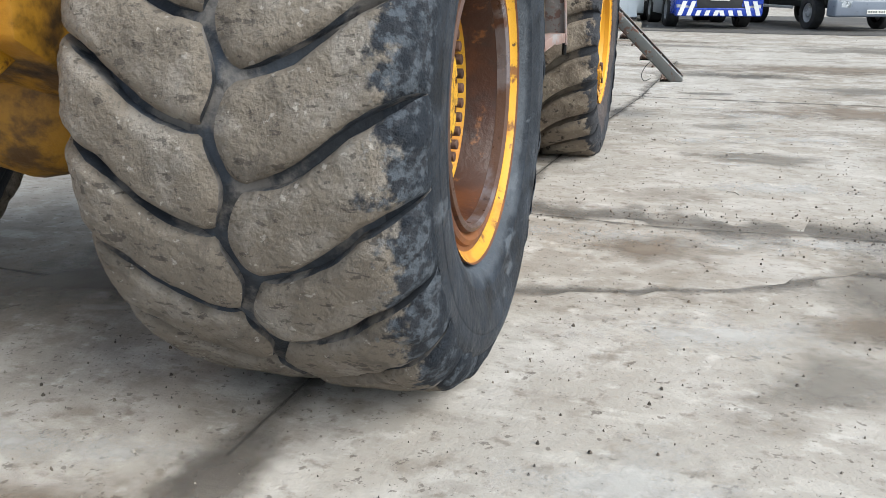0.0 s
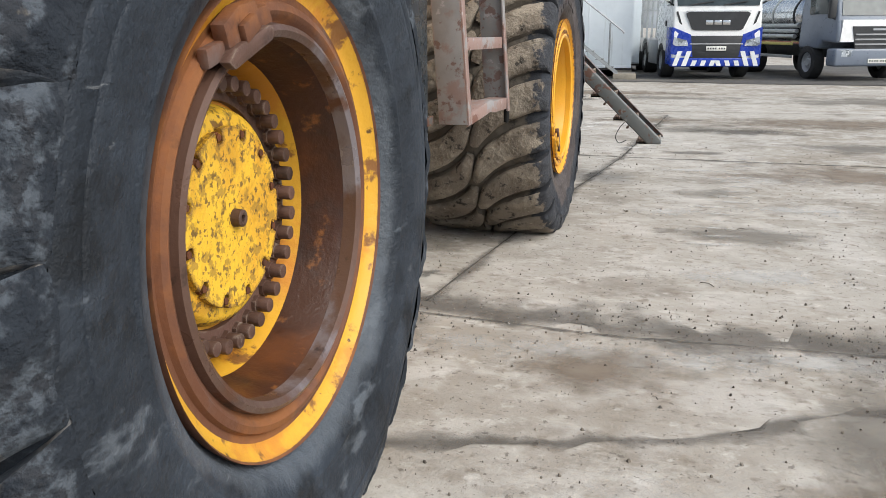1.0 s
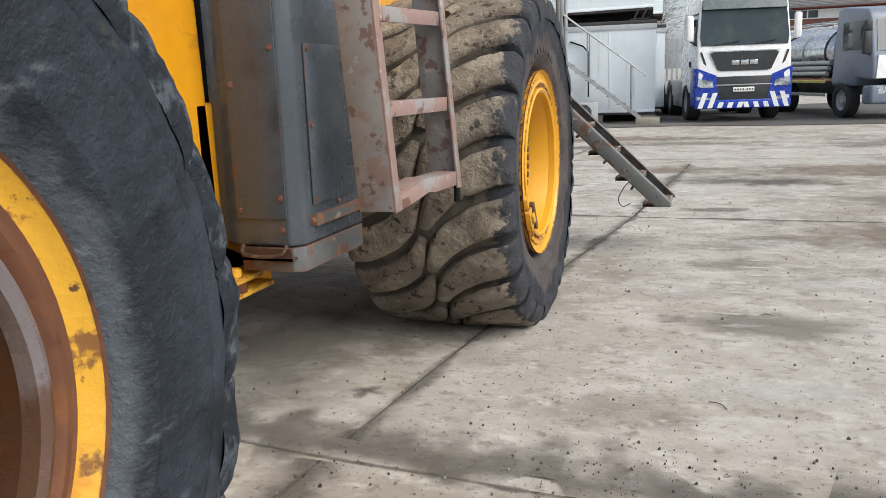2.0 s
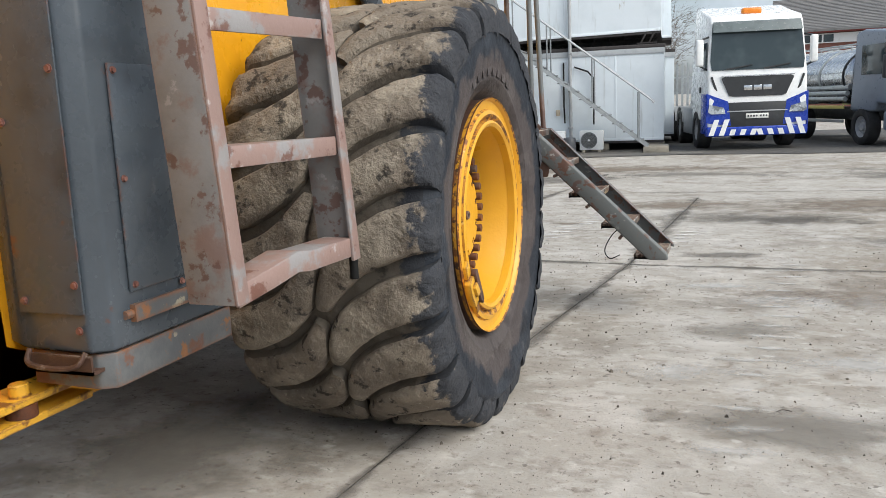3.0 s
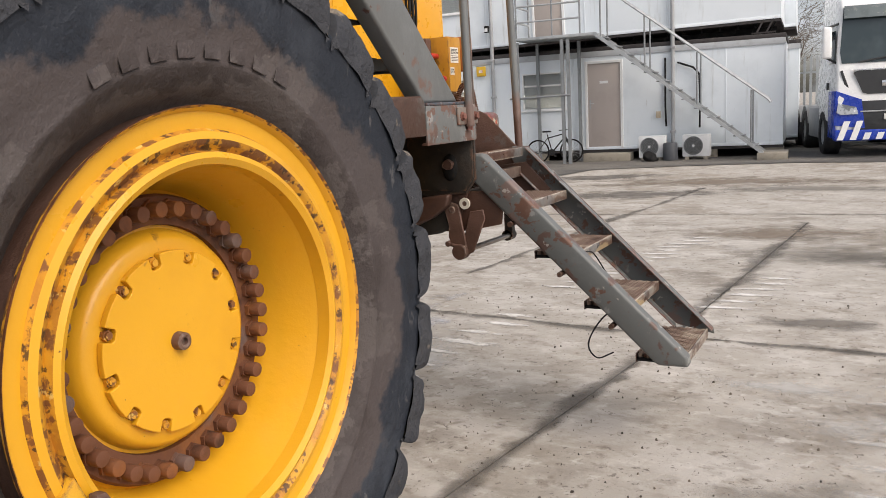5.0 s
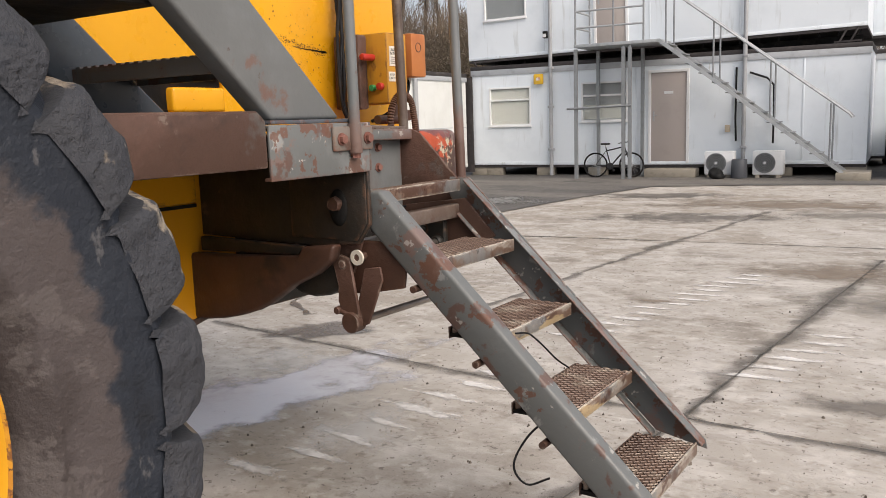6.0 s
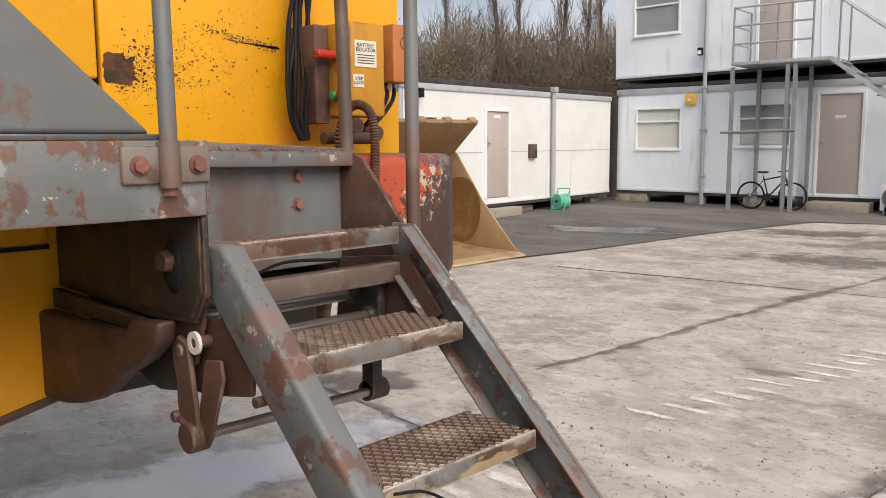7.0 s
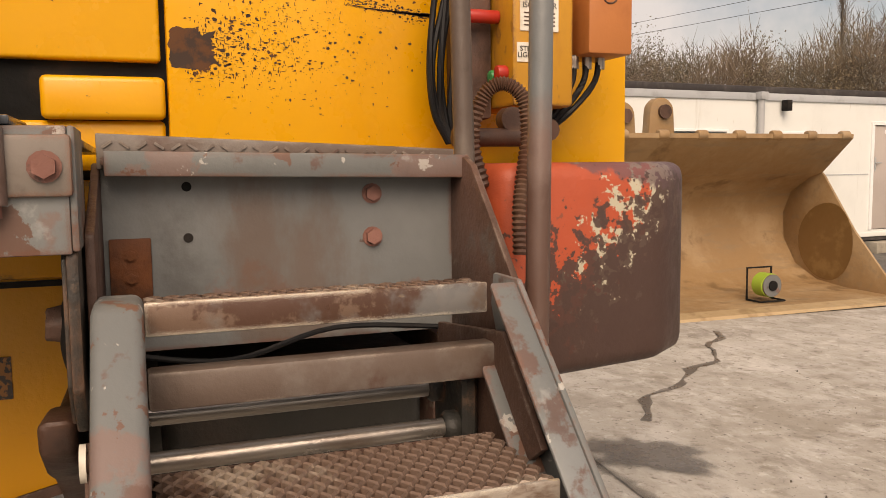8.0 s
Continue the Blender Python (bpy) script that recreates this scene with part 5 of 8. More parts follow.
fl = part("upper_stringer", flight(-0.34, -0.265), "grey", loader, "wide grey upper stringer")
part("upper_stringer", flight(-0.96, -0.93, -0.04), "grey_dark", loader)
part("base_flange", solid(-0.40, -0.237, 5.555, 5.90, 1.449, 1.460, 0.003), "grey_dark", fl)
for i in range(5):
    y, z = 5.575 - 0.285 * i, 1.622 + 0.262 * i
    bm = bmesh.new()
    box(bm, -0.93, -0.34, y - 0.11, y + 0.11, z - 0.006, z)
    box(bm, -0.93, -0.34, y + 0.104, y + 0.112, z - 0.04, z + 0.004)
    box(bm, -0.93, -0.34, y - 0.112, y - 0.104, z - 0.04, z + 0.004)
    for k in range(14):
        for q in (-1, 1):
            box(bm, -0.915 + k * 0.038, -0.895 + k * 0.038, y + q * 0.098 - 0.012, y + q * 0.098 + 0.012, z, z + 0.009)
    part("upper_tread", bm, "grey", loader)

# added plate; its black stands for a tread's dark underside
part("flight_plate", solid(-0.925, -0.345, 5.02, 5.325, 1.735, 1.750, 0.003), "black", loader, "black plate added as the dark underside of a tread")

# ---- electrical boxes and cables ----
bm = solid(-0.99, -0.755, 6.75, 6.89, 1.52, 1.805, 0.010, 2)
ebox = part("isolator_box", bm, mat("streaked_yellow_box", (0.50, 0.235, 0.02), [((0.34, 0.14, 0.02), 6.0, 0.46, 0.62, 0.8, 8, (1, 1, 0.4)), ((0.12, 0.05, 0.022), 11.0, 0.57, 0.64, 0.85, 9, (1, 1, 0.5))], rough=0.5, bump=((30.0, 0.001),), edge=((0.12, 0.05, 0.025), 0.012, 14.0, 0.28)), loader, "rust-streaked yellow battery isolator box")
part("box_side_cover", solid(-0.985, -0.852, 6.69, 6.748, 1.50, 1.80, 0.010), "rust_brown", ebox)
paper = mat("label_white", (0.72, 0.68, 0.60), [((0.55, 0.45, 0.32), 30.0, 0.5, 0.7, 0.5, 4)], rough=0.5)
ink = mat("label_ink", (0.03, 0.025, 0.022), rough=0.6)


def words(body, y, z, size, x=-0.7515, parent=None):
    cu = bpy.data.curves.new("words", "FONT")
    cu.body, cu.size, cu.align_x, cu.align_y, cu.extrude, cu.space_line = body, size, "CENTER", "CENTER", 0.0003, 0.85
    tmp = bpy.data.objects.new("words", cu)
    scene.collection.objects.link(tmp)
    me = bpy.data.meshes.new_from_object(tmp.evaluated_get(bpy.context.evaluated_depsgraph_get()))
    bpy.data.objects.remove(tmp)
    bm = bmesh.new()
    bm.from_mesh(me)
    bpy.data.meshes.remove(me)
    bmesh.ops.transform(bm, verts=bm.verts, matrix=Matrix(((0, 0, 1, x), (1, 0, 0, y), (0, 1, 0, z), (0, 0, 0, 1))))
    return part("words", bm, ink, parent, smooth=0)


plq = part("label_plate", solid(-0.755, -0.7525, 6.766, 6.852, 1.671, 1.750), paper, ebox)
words("BATTERY\nISOLATOR", 6.809, 1.7285, 0.0165, parent=plq)
bm = bmesh.new()
for z in (1.707, 1.699, 1.691, 1.683):
    box(bm, -0.7525, -0.7518, 6.774, 6.844, z - 0.002, z + 0.001)
part("small_print", bm, "rust_brown", plq)
plq = part("label_plate", solid(-0.755, -0.7525, 6.759, 6.801, 1.609, 1.648), paper, ebox)
words("STEP\nLIGHT", 6.780, 1.6285, 0.0148, parent=plq)
red = mat("red_plastic", (0.45, 0.03, 0.02), rough=0.35)
green = mat("green_plastic", (0.03, 0.25, 0.08), rough=0.35)
for name, x, z, m, r, ln in (("isolator_switch", -0.825, 1.708, red, 0.014, 0.075), ("push_button", -0.825, 1.585, green, 0.014, 0.022), ("push_button", -0.785, 1.59, red, 0.015, 0.024)):
    bm = rods(((x, 6.75, z), (x, 6.75 - ln, z), r))
    bevel(bm, 0.004, 2)
    part(name, bm, m, ebox)
fuse = part("fuse_box", solid(-0.90, -0.755, 6.925, 7.03, 1.632, 1.812, 0.006), mat("orange_box", (0.44, 0.155, 0.045), [((0.30, 0.09, 0.03), 4.0, 0.5, 0.7, 0.6, 6)], rough=0.5, bump=((30.0, 0.001),)), loader, "faded orange fuse box")
bm = bmesh.new()
lathe(bm, [(0.017, 0.0), (0.019, 0.002), (0.021, 0.0)], 24)
bmesh.ops.transform(bm, verts=bm.verts, matrix=Matrix.Translation((-0.755, 6.975, 1.755)))
part("knockout_ring", bm, "rust_brown", fuse)
rnd = random.Random(15)
bundle = None
for i in range(7):
    o, w = 0.0135 * i, [rnd.gauss(0, 0.008) for k in range(8)]
    bm = bmesh.new()
    tube(bm, curve_points([(-0.945 + w[0], 6.685 + o * 0.7, 2.6), (-0.935 + w[1], 6.685 + o * 0.7, 2.0), (-0.925 + w[2], 6.655 + o * 0.9 + w[3], 1.80), (-0.905 + w[4], 6.625 + o * 1.0 + w[5], 1.63), (-0.91 + w[6], 6.632 + o * 0.7, 1.52), (-0.90, 6.665 + o * 0.35, 1.45)], 8), 0.0072, 8)
    c = part("cable", bm, "cable", bundle or loader, "" if bundle else "black cables looped down beside the box")
    bundle = bundle or c
for k in range(3):
    bm = bmesh.new()
    tube(bm, curve_points([(-0.82, 6.925 + 0.032 * k, 1.635), (-0.815, 6.915 + 0.026 * k, 1.57), (-0.83, 6.86 + 0.014 * k, 1.49), (-0.88, 6.79 + 0.008 * k, 1.45)]), 0.0068, 8)
    tail = part("cable_tail", bm, "cable", fuse)
    part("cable_gland", rods(((-0.82, 6.925 + 0.032 * k, 1.607), (-0.82, 6.925 + 0.032 * k, 1.634), 0.011), n=8), "bare", tail)
# ribbed conduit
bm = bmesh.new()
pts = curve_points([(-0.65, 6.640, 1.36), (-0.65, 6.618, 1.45), (-0.64, 6.635, 1.525), (-0.625, 6.668, 1.550), (-0.61, 6.702, 1.525), (-0.60, 6.708, 1.46), (-0.58, 6.690, 1.39), (-0.56, 6.672, 1.32), (-0.55, 6.668, 1.24)], 16)
rings = tube(bm, pts, 0.0128, 10)
for i, ring in enumerate(rings):
    mid = sum((v.co for v in ring), Vector()) / 10
    for v in ring:
        v.co = mid + (v.co - mid) * (1.16 if i % 2 else 0.86)
part("ribbed_conduit", bm, "casting", loader)
bm = bmesh.new()
rod(bm, (-0.72, 6.72, 1.49), (-0.69, 6.72, 1.49), 0.024, 16)
rod(bm, (-0.70, 6.60, 1.455), (-0.70, 6.78, 1.455), 0.018, 12)
rod(bm, (-0.73, 6.80, 1.47), (-0.69, 6.80, 1.47), 0.022, 12)
part("switch_valve", bm, "casting", loader)

# ---- counterweight ----
bm = bmesh.new()
prism(bm, [(-0.72, 6.62), (-0.605, 6.66), (-0.595, 7.00), (-0.66, 7.10), (-0.85, 7.16), (2 * MID + 0.85, 7.16), (2 * MID + 0.66, 7.10), (2 * MID + 0.60, 6.62), (-1.05, 6.62)], "z", 0.98, 1.405)
for v in bm.verts:
    if v.co.z < 1.2 and v.co.y >= 6.9:
        v.co.z += 0.03
bmesh.ops.recalc_face_normals(bm, faces=bm.faces)
bevel(bm, 0.035, 4, 25)
m_cw = mat("counterweight_paint", (0.40, 0.066, 0.024), [((0.30, 0.055, 0.026), 3.0, 0.48, 0.68, 0.7, 8), ((0.16, 0.055, 0.035), 16.0, 0.62, 0.66, 0.7, 8)], rough=0.55, bump=((14.0, 0.003), (50.0, 0.0015)), blend=[((0.42, 0.42, 0.32), (0, 2.2, -1.0), 14.72, 14.75, 0.9, 26.0, 1.7), ((0.062, 0.032, 0.024), (0, 1.7, -1.5), 10.70, 10.74, 0.97, 32.0, 1.7), ((0.07, 0.037, 0.029), (0, 2.2, -0.2), 15.46, 15.52, 0.95, 10.0, 0.7), ((0.10, 0.055, 0.060), (0, 0.2, 1.0), 2.83, 2.85, 0.8, 12.0, 0.16), ((0.055, 0.028, 0.022), (0, 0.4, -1.0), 1.90, 1.93, 0.95, 30.0, 0.85)])
part("counterweight", bm, m_cw, loader, "flaking orange counterweight over rusted steel")
# decal on the lower frame
part("decal", solid(-0.999, -0.996, 5.745, 5.782, 0.955, 1.039), mat("decal_brown", (0.25, 0.10, 0.02), [((0.03, 0.02, 0.015), 90.0, 0.48, 0.52, 1.0, 3)], rough=0.5), loader)


# ---- site buildings ----
M["panel"] = mat("white_cabin_panel", (0.735, 0.79, 0.83), [((0.645, 0.70, 0.74), 1.2, 0.45, 0.7, 0.7, 6), ((0.44, 0.46, 0.45), 3.0, 0.58, 0.72, 0.55, 9, (1.8, 1.8, 0.18)), ((0.34, 0.29, 0.23), 7.0, 0.65, 0.73, 0.6, 9, (1.2, 1.2, 0.25))], rough=0.45, bump=((3.0, 0.003),))
M["panel_cream"] = mat("cream_cabin_panel", (0.68, 0.70, 0.68), [((0.59, 0.605, 0.58), 1.0, 0.45, 0.7, 0.6, 5), ((0.45, 0.43, 0.38), 3.0, 0.60, 0.73, 0.55, 9, (1.8, 1.8, 0.18)), ((0.36, 0.30, 0.23), 8.0, 0.67, 0.74, 0.5, 9, (1.2, 1.2, 0.25))], rough=0.45, bump=((3.0, 0.003),))
M["fascia"] = mat("grey_fascia", (0.40, 0.42, 0.44), [((0.28, 0.29, 0.3), 4.0, 0.5, 0.7, 0.6, 6)], rough=0.5)
M["roof_edge"] = mat("dark_roof_edge", (0.035, 0.03, 0.03), [((0.08, 0.07, 0.065), 4.0, 0.5, 0.7, 0.7, 6)], rough=0.7)
M["galv"] = mat("galvanised_steel", (0.42, 0.44, 0.45), [((0.30, 0.32, 0.33), 6.0, 0.48, 0.66, 0.7, 6), ((0.55, 0.56, 0.57), 12.0, 0.6, 0.7, 0.5, 5)], rough=0.45, metal=0.35)
M["galv_dull"] = mat("dull_galvanised_steel", (0.24, 0.255, 0.265), [((0.17, 0.18, 0.185), 6.0, 0.48, 0.66, 0.7, 6), ((0.34, 0.35, 0.355), 12.0, 0.6, 0.7, 0.5, 5)], rough=0.5, metal=0.25)
M["door_grey"] = mat("grey_beige_door", (0.42, 0.37, 0.34), [((0.38, 0.33, 0.30), 2.0, 0.5, 0.7, 0.6, 4)], rough=0.45)
M["white"] = mat("white_plastic", (0.74, 0.75, 0.75), [((0.6, 0.6, 0.58), 4.0, 0.55, 0.75, 0.5, 5)], rough=0.35)
M["blind"] = mat("drawn_blind", (0.62, 0.58, 0.49), [((0.54, 0.50, 0.42), 8.0, 0.45, 0.6, 0.6, 3, (0.2, 0.2, 3))], rough=0.7)
M["block"] = mat("concrete_block", (0.30, 0.27, 0.22), [((0.2, 0.17, 0.14), 6.0, 0.5, 0.7, 0.7, 6)], rough=0.9, bump=((30.0, 0.004),))
M["dark"] = mat("dark_interior", (0.02, 0.022, 0.025), rough=0.7)
M["pipe"] = mat("grey_pipe", (0.36, 0.37, 0.38), [((0.28, 0.29, 0.3), 5.0, 0.5, 0.7, 0.6, 5)], rough=0.5)


def glass_mat(name, tint):
    m = bpy.data.materials.new(name)
    m.use_nodes = True
    b = m.node_tree.nodes["Principled BSDF"]
    b.inputs["Base Color"].default_value = (*tint, 1)
    b.inputs["Roughness"].default_value = 0.06
    b.inputs["Transmission Weight"].default_value = 0.85
    b.inputs["IOR"].default_value = 1.45
    return m


M["glass"] = glass_mat("window_glass", (0.82, 0.86, 0.86))
BT = math.degrees(math.atan2(0.0797, 0.9968))
JX, JY = -9.57, 21.93


def cabin(name, m, length, depth, z0, z1, label, openings=(), skin="panel", joints=(), fascia=(0.0, 0.13), material_fascia="fascia"):
    """A portable cabin: local x along its front, y inwards. Openings: (kind, x0, x1, z0, z1)."""
    root = new(name)
    root.matrix_world = m
    root.empty_display_size = 0.1
    tagged(root, label, "cabin")
    t = 0.07
    # front wall with true openings: strips between them
    xs = sorted({0.0, length, *[o[1] for o in openings], *[o[2] for o in openings]})
    bm = bmesh.new()
    for a, b in zip(xs, xs[1:]):
        cut = [o for o in openings if o[1] <= a and o[2] >= b]
        lo = z0
        for o in sorted(cut, key=lambda q: q[3]):
            if o[3] > lo:
                box(bm, a, b, 0, t, lo, o[3])
            lo = o[4]
        if lo < z1:
            box(bm, a, b, 0, t, lo, z1)
    bmesh.ops.remove_doubles(bm, verts=bm.verts, dist=0.0005)
    front = part("front_wall", bm, skin, root)
    part("end_wall", solid(0, t, t, depth - t, z0, z1), skin, root)
    part("end_wall", solid(length - t, length, t, depth - t, z0, z1), skin, root)
    part("back_wall", solid(0, length, depth - t, depth, z0, z1), skin, root)
    part("cabin_floor", solid(0.0, length, 0.0, depth, z0 - 0.06, z0 - 0.004), "roof_edge", root)
    part("cabin_roof", solid(-0.03, length + 0.03, -0.03, depth + 0.03, z1 + 0.004, z1 + 0.10, 0.01), "roof_edge", root)
    part("fascia", solid(-0.025, length + 0.025, -0.025, -0.002, z1 - fascia[1], z1 + 0.02, 0.004), material_fascia, root)
    part("bottom_trim", solid(0, length, -0.014, -0.002, z0, z0 + 0.07, 0.003), skin, root)
    for x in joints:
        part("panel_joint", solid(x - 0.018, x + 0.018, -0.010, -0.002, z0 + 0.07, z1 - fascia[1], 0.003), skin, root)
    for kind, a, b, c, d in openings:
        if kind == "door":
            fr = bmesh.new()
            for q in ((a - 0.0, a + 0.06, c, d), (b - 0.06, b, c, d), (a + 0.06, b - 0.06, d - 0.06, d)):
                box(fr, q[0], q[1], -0.03, t, q[2], q[3])
            bevel(fr, 0.004, 1)
            dr = part("door", solid(a + 0.062, b - 0.062, 0.0, 0.04, c + 0.01, d - 0.062, 0.004), "door_grey", root, "grey-beige flush door with a lever handle")
            fr = part("door_frame", fr, "white", dr)
            hb = bmesh.new()
            box(hb, a + 0.10, a + 0.135, -0.008, 0.0, c + 0.93, c + 1.15)
            rod(hb, (a + 0.118, -0.04, c + 1.06), (a + 0.21, -0.04, c + 1.06), 0.010, 8)
            rod(hb, (a + 0.118, 0, c + 1.06), (a + 0.118, -0.045, c + 1.06), 0.009, 8)
            part("door_handle", hb, "galv", dr)
            part("door_sign", solid((a + b) / 2 - 0.10, (a + b) / 2 + 0.10, -0.006, -0.001, c + 1.52, c + 1.58), "white", dr)
        else:
            bm = bmesh.new()
            w = 0.038
            for q in ((a, a + w, c, d), (b - w, b, c, d), (a + w, b - w, d - w, d), (a + w, b - w, c, c + w)):
                box(bm, q[0], q[1], -0.02, t, q[2], q[3])
            box(bm, a + w, b - w, -0.012, t - 0.01, d - 0.33, d - 0.29)
            bevel(bm, 0.004, 1)
            wd = part("window", bm, "white", root, "white plastic window with a drawn blind" if kind == "blind" else "white plastic window with dark panes")
            g = part("pane", solid(a + w, b - w, 0.02, 0.026, c + w, d - w), "glass", wd)
            g.visible_shadow = False
            part("window_sill", solid(a - 0.03, b + 0.03, -0.05, -0.021, c - 0.03, c + 0.005, 0.004), "white", wd)
            if kind == "blind":
                part("blind", solid(a + w, b - w, 0.04, 0.046, c + w, d - w), "blind", wd)
            elif kind == "window":
                part("blind", solid(a + w, b - w, 0.09, 0.096, c + w + 0.02, d - 0.52), "blind", wd, "half-drawn beige blind")
    return root


FRONT = pose(JX, JY, 0, 0, 0, BT)
LOW_Z0, LOW_Z1 = 0.295, 2.60
ground_cabin = cabin("site_cabin", FRONT, 8.80, 2.9, LOW_Z0, LOW_Z1, "white portable cabin on blocks with doors and windows",
      openings=[("blind", 0.46, 1.56, 1.24, 2.17), ("window", 2.83, 3.93, 1.29, 2.19), ("door", 4.40, 5.30, 0.33, 2.38)], joints=(2.02, 4.12, 6.45, 7.6))
upper_cabin = cabin("site_cabin", FRONT @ pose(-0.02, 0.02, -0.14, 0, -1.08, 0), 8.80, 2.9, 2.99, 5.45, "white upper portable cabin on steel bearers",
      openings=[("plain", 0.46, 1.56, 3.90, 4.85), ("door", 3.22, 4.02, 3.06, 5.02)], joints=(2.02, 4.5, 6.40))
# bearers between the storeys
bm = bmesh.new()
for y in (0.06, 2.7):
    box(bm, 0.3, 8.7, y + 0.5 * (y < 1), y + 0.06 + 0.5 * (y < 1), 2.72, 2.86)
for i in range(44):
    x = 0.4 + i * 0.19
    rod(bm, (x, 0.09, 2.72), (x + 0.12 * (1 if i % 2 else -1), 0.09, 2.93), 0.006, 5)
box(bm, 0.25, 8.75, 0.04, 0.10, 2.93, 2.975)
part("bearer", bm, "black", upper_cabin)
for a, b in (((8.65, 0.0, 2.99), (8.5, 0.0, 2.72)), ((8.45, 0.0, 2.99), (8.3, 0.0, 2.72)), ((0.1, 0, 2.99), (0.3, 0, 2.72))):
    part("corner_strut", rods((a, b, 0.02), n=6), "roof_edge", upper_cabin)
part("strut_foot", solid(8.2, 8.7, -0.02, 0.02, 2.70, 2.73), "roof_edge", upper_cabin)

# added row behind; it fills the strip where the end walls show
cabin("site_cabin", FRONT @ pose(0.27, 2.94, 0), 8.80, 2.9, 0.295, 2.60, "white portable cabin added behind for a strip of end wall", joints=(2.2, 4.4, 6.6))
cabin("site_cabin", FRONT @ pose(0.25, 2.96, -0.14, 0, -1.08, 0), 8.80, 2.9, 2.99, 5.45, "white upper portable cabin added behind for a strip of end wall", joints=(2.2, 4.4, 6.6))
# dark board added in the open gap between the cabins, for its shadow
part("corner_board", solid(-0.20, 0.04, -0.075, -0.06, 0.12, 2.45), "roof_edge", ground_cabin)


def side_cabin(along, length, openings, joints, label):
    """A cabin of the side row; its front faces the yard."""
    m = pose(JX - 0.10, JY, 0, 0, 0, BT) @ pose(0, -along, 0, 0, 0, 90) @ pose(-length, 0, 0)
    c = cabin("site_cabin", m, length, 2.9, 0.25, 2.44, label, openings, "panel_cream", joints, fascia=(0, 0.10))
    xs = sorted([0.0, length] + [v for o in openings for v in (o[1] - 0.03, o[2] + 0.03)])
    for a, b in zip(xs[::2], xs[1::2]):
        part("panel_seam", solid(a, b, -0.006, -0.001, 1.235, 1.25), "fascia", c)
    return c


side_cabin(0.18, 7.1, [("door", 7.1 - 4.85, 7.1 - 4.02, 0.36, 2.07), ("window", 0.2, 0.9, 1.3, 1.9)], (7.1 - 2.7,), "cream portable cabin with a grey-beige door")
side_cabin(7.32, 7.0, [("window", 7.0 - 1.75, 7.0 - 0.65, 1.25, 1.92)], (3.5,), "cream portable cabin with a small window")


def front_at(x, y, z=0.0):
    """A place in the main cabin's own axes, in the world."""
    return FRONT @ Vector((x, y, z))


def front_thing(name, x, y, label, category, group=""):
    p = front_at(x, y)
    return thing(name, (p.x, p.y, gz(p.x, p.y)), label, category, group, BT)


# drain pipes, alarm, lamps
def drain(x, top, group="drain pipes"):
    d = front_thing("drain_pipe", x, -0.07, "grey plastic drain pipe clipped to a cabin wall", "pipe", group)
    bm = rods(((0, 0, 0.0), (0, 0, top), 0.045), n=12)
    part("pipe", bm, "pipe", d)
    for z in (0.6, 1.6, 2.5):
        part("pipe_clip", solid(-0.06, 0.06, -0.055, 0.06, z, z + 0.05, 0.004), "pipe", d)
    return d


drain(2.10, 5.3)
drain(6.45, 5.3)
al = front_thing("alarm_box", 1.79, -0.03, "yellow alarm box fixed to the cabin", "alarm")
part("alarm_case", solid(-0.12, 0.12, -0.06, 0.0, 2.16, 2.40, 0.02), mat("alarm_yellow", (0.70, 0.42, 0.03), rough=0.4), al)
part("alarm_sign", solid(-0.05, 0.05, -0.066, -0.061, 2.25, 2.32), mat("alarm_white", (0.7, 0.65, 0.6), [((0.5, 0.1, 0.05), 30.0, 0.5, 0.55, 0.8, 2)], rough=0.4), al)
fl2 = front_thing("flood_lamp", 2.02, -0.12, "small black flood lamp on a pipe", "lamp")
part("lamp_case", solid(-0.05, 0.05, -0.10, 0.0, 3.20, 3.36, 0.01), "black", fl2)
part("lamp_glass", solid(-0.04, 0.04, -0.106, -0.1, 3.22, 3.30), "white", fl2)
# step and blocks
st = front_thing("door_step", 5.0, -0.32, "low concrete step below the cabin door", "step")
part("step_slab", solid(-0.55, 0.55, -0.22, 0.22, 0.0, 0.19, 0.01), "block", st)
for i, x in enumerate((0.15, 0.55, 1.9, 3.2, 5.9, 7.2, 8.6)):
    b = front_thing("concrete_block", x, 0.12, "rough concrete block under the cabin", "block", "support blocks")
    part("block", solid(-0.22, 0.22, -0.1, 0.1, 0.0, 0.215, 0.01), "block", b)
for i, al_ in enumerate((0.5, 3.3, 4.6, 7.0, 9.5, 12.0)):
    p = pose(JX - 0.10, JY, 0, 0, 0, BT) @ Vector((-0.3 if i != 2 else 0.12, -al_, 0))
    b = thing("concrete_block", (p.x, p.y, gz(p.x, p.y)), "rough concrete block under the cabin", "block", "support blocks", BT)
    part("block", solid(-0.12, 0.12, -0.5 if i == 2 else -0.2, 0.5 if i == 2 else 0.2, 0.0, 0.13 if i != 2 else 0.18, 0.01), "block", b)


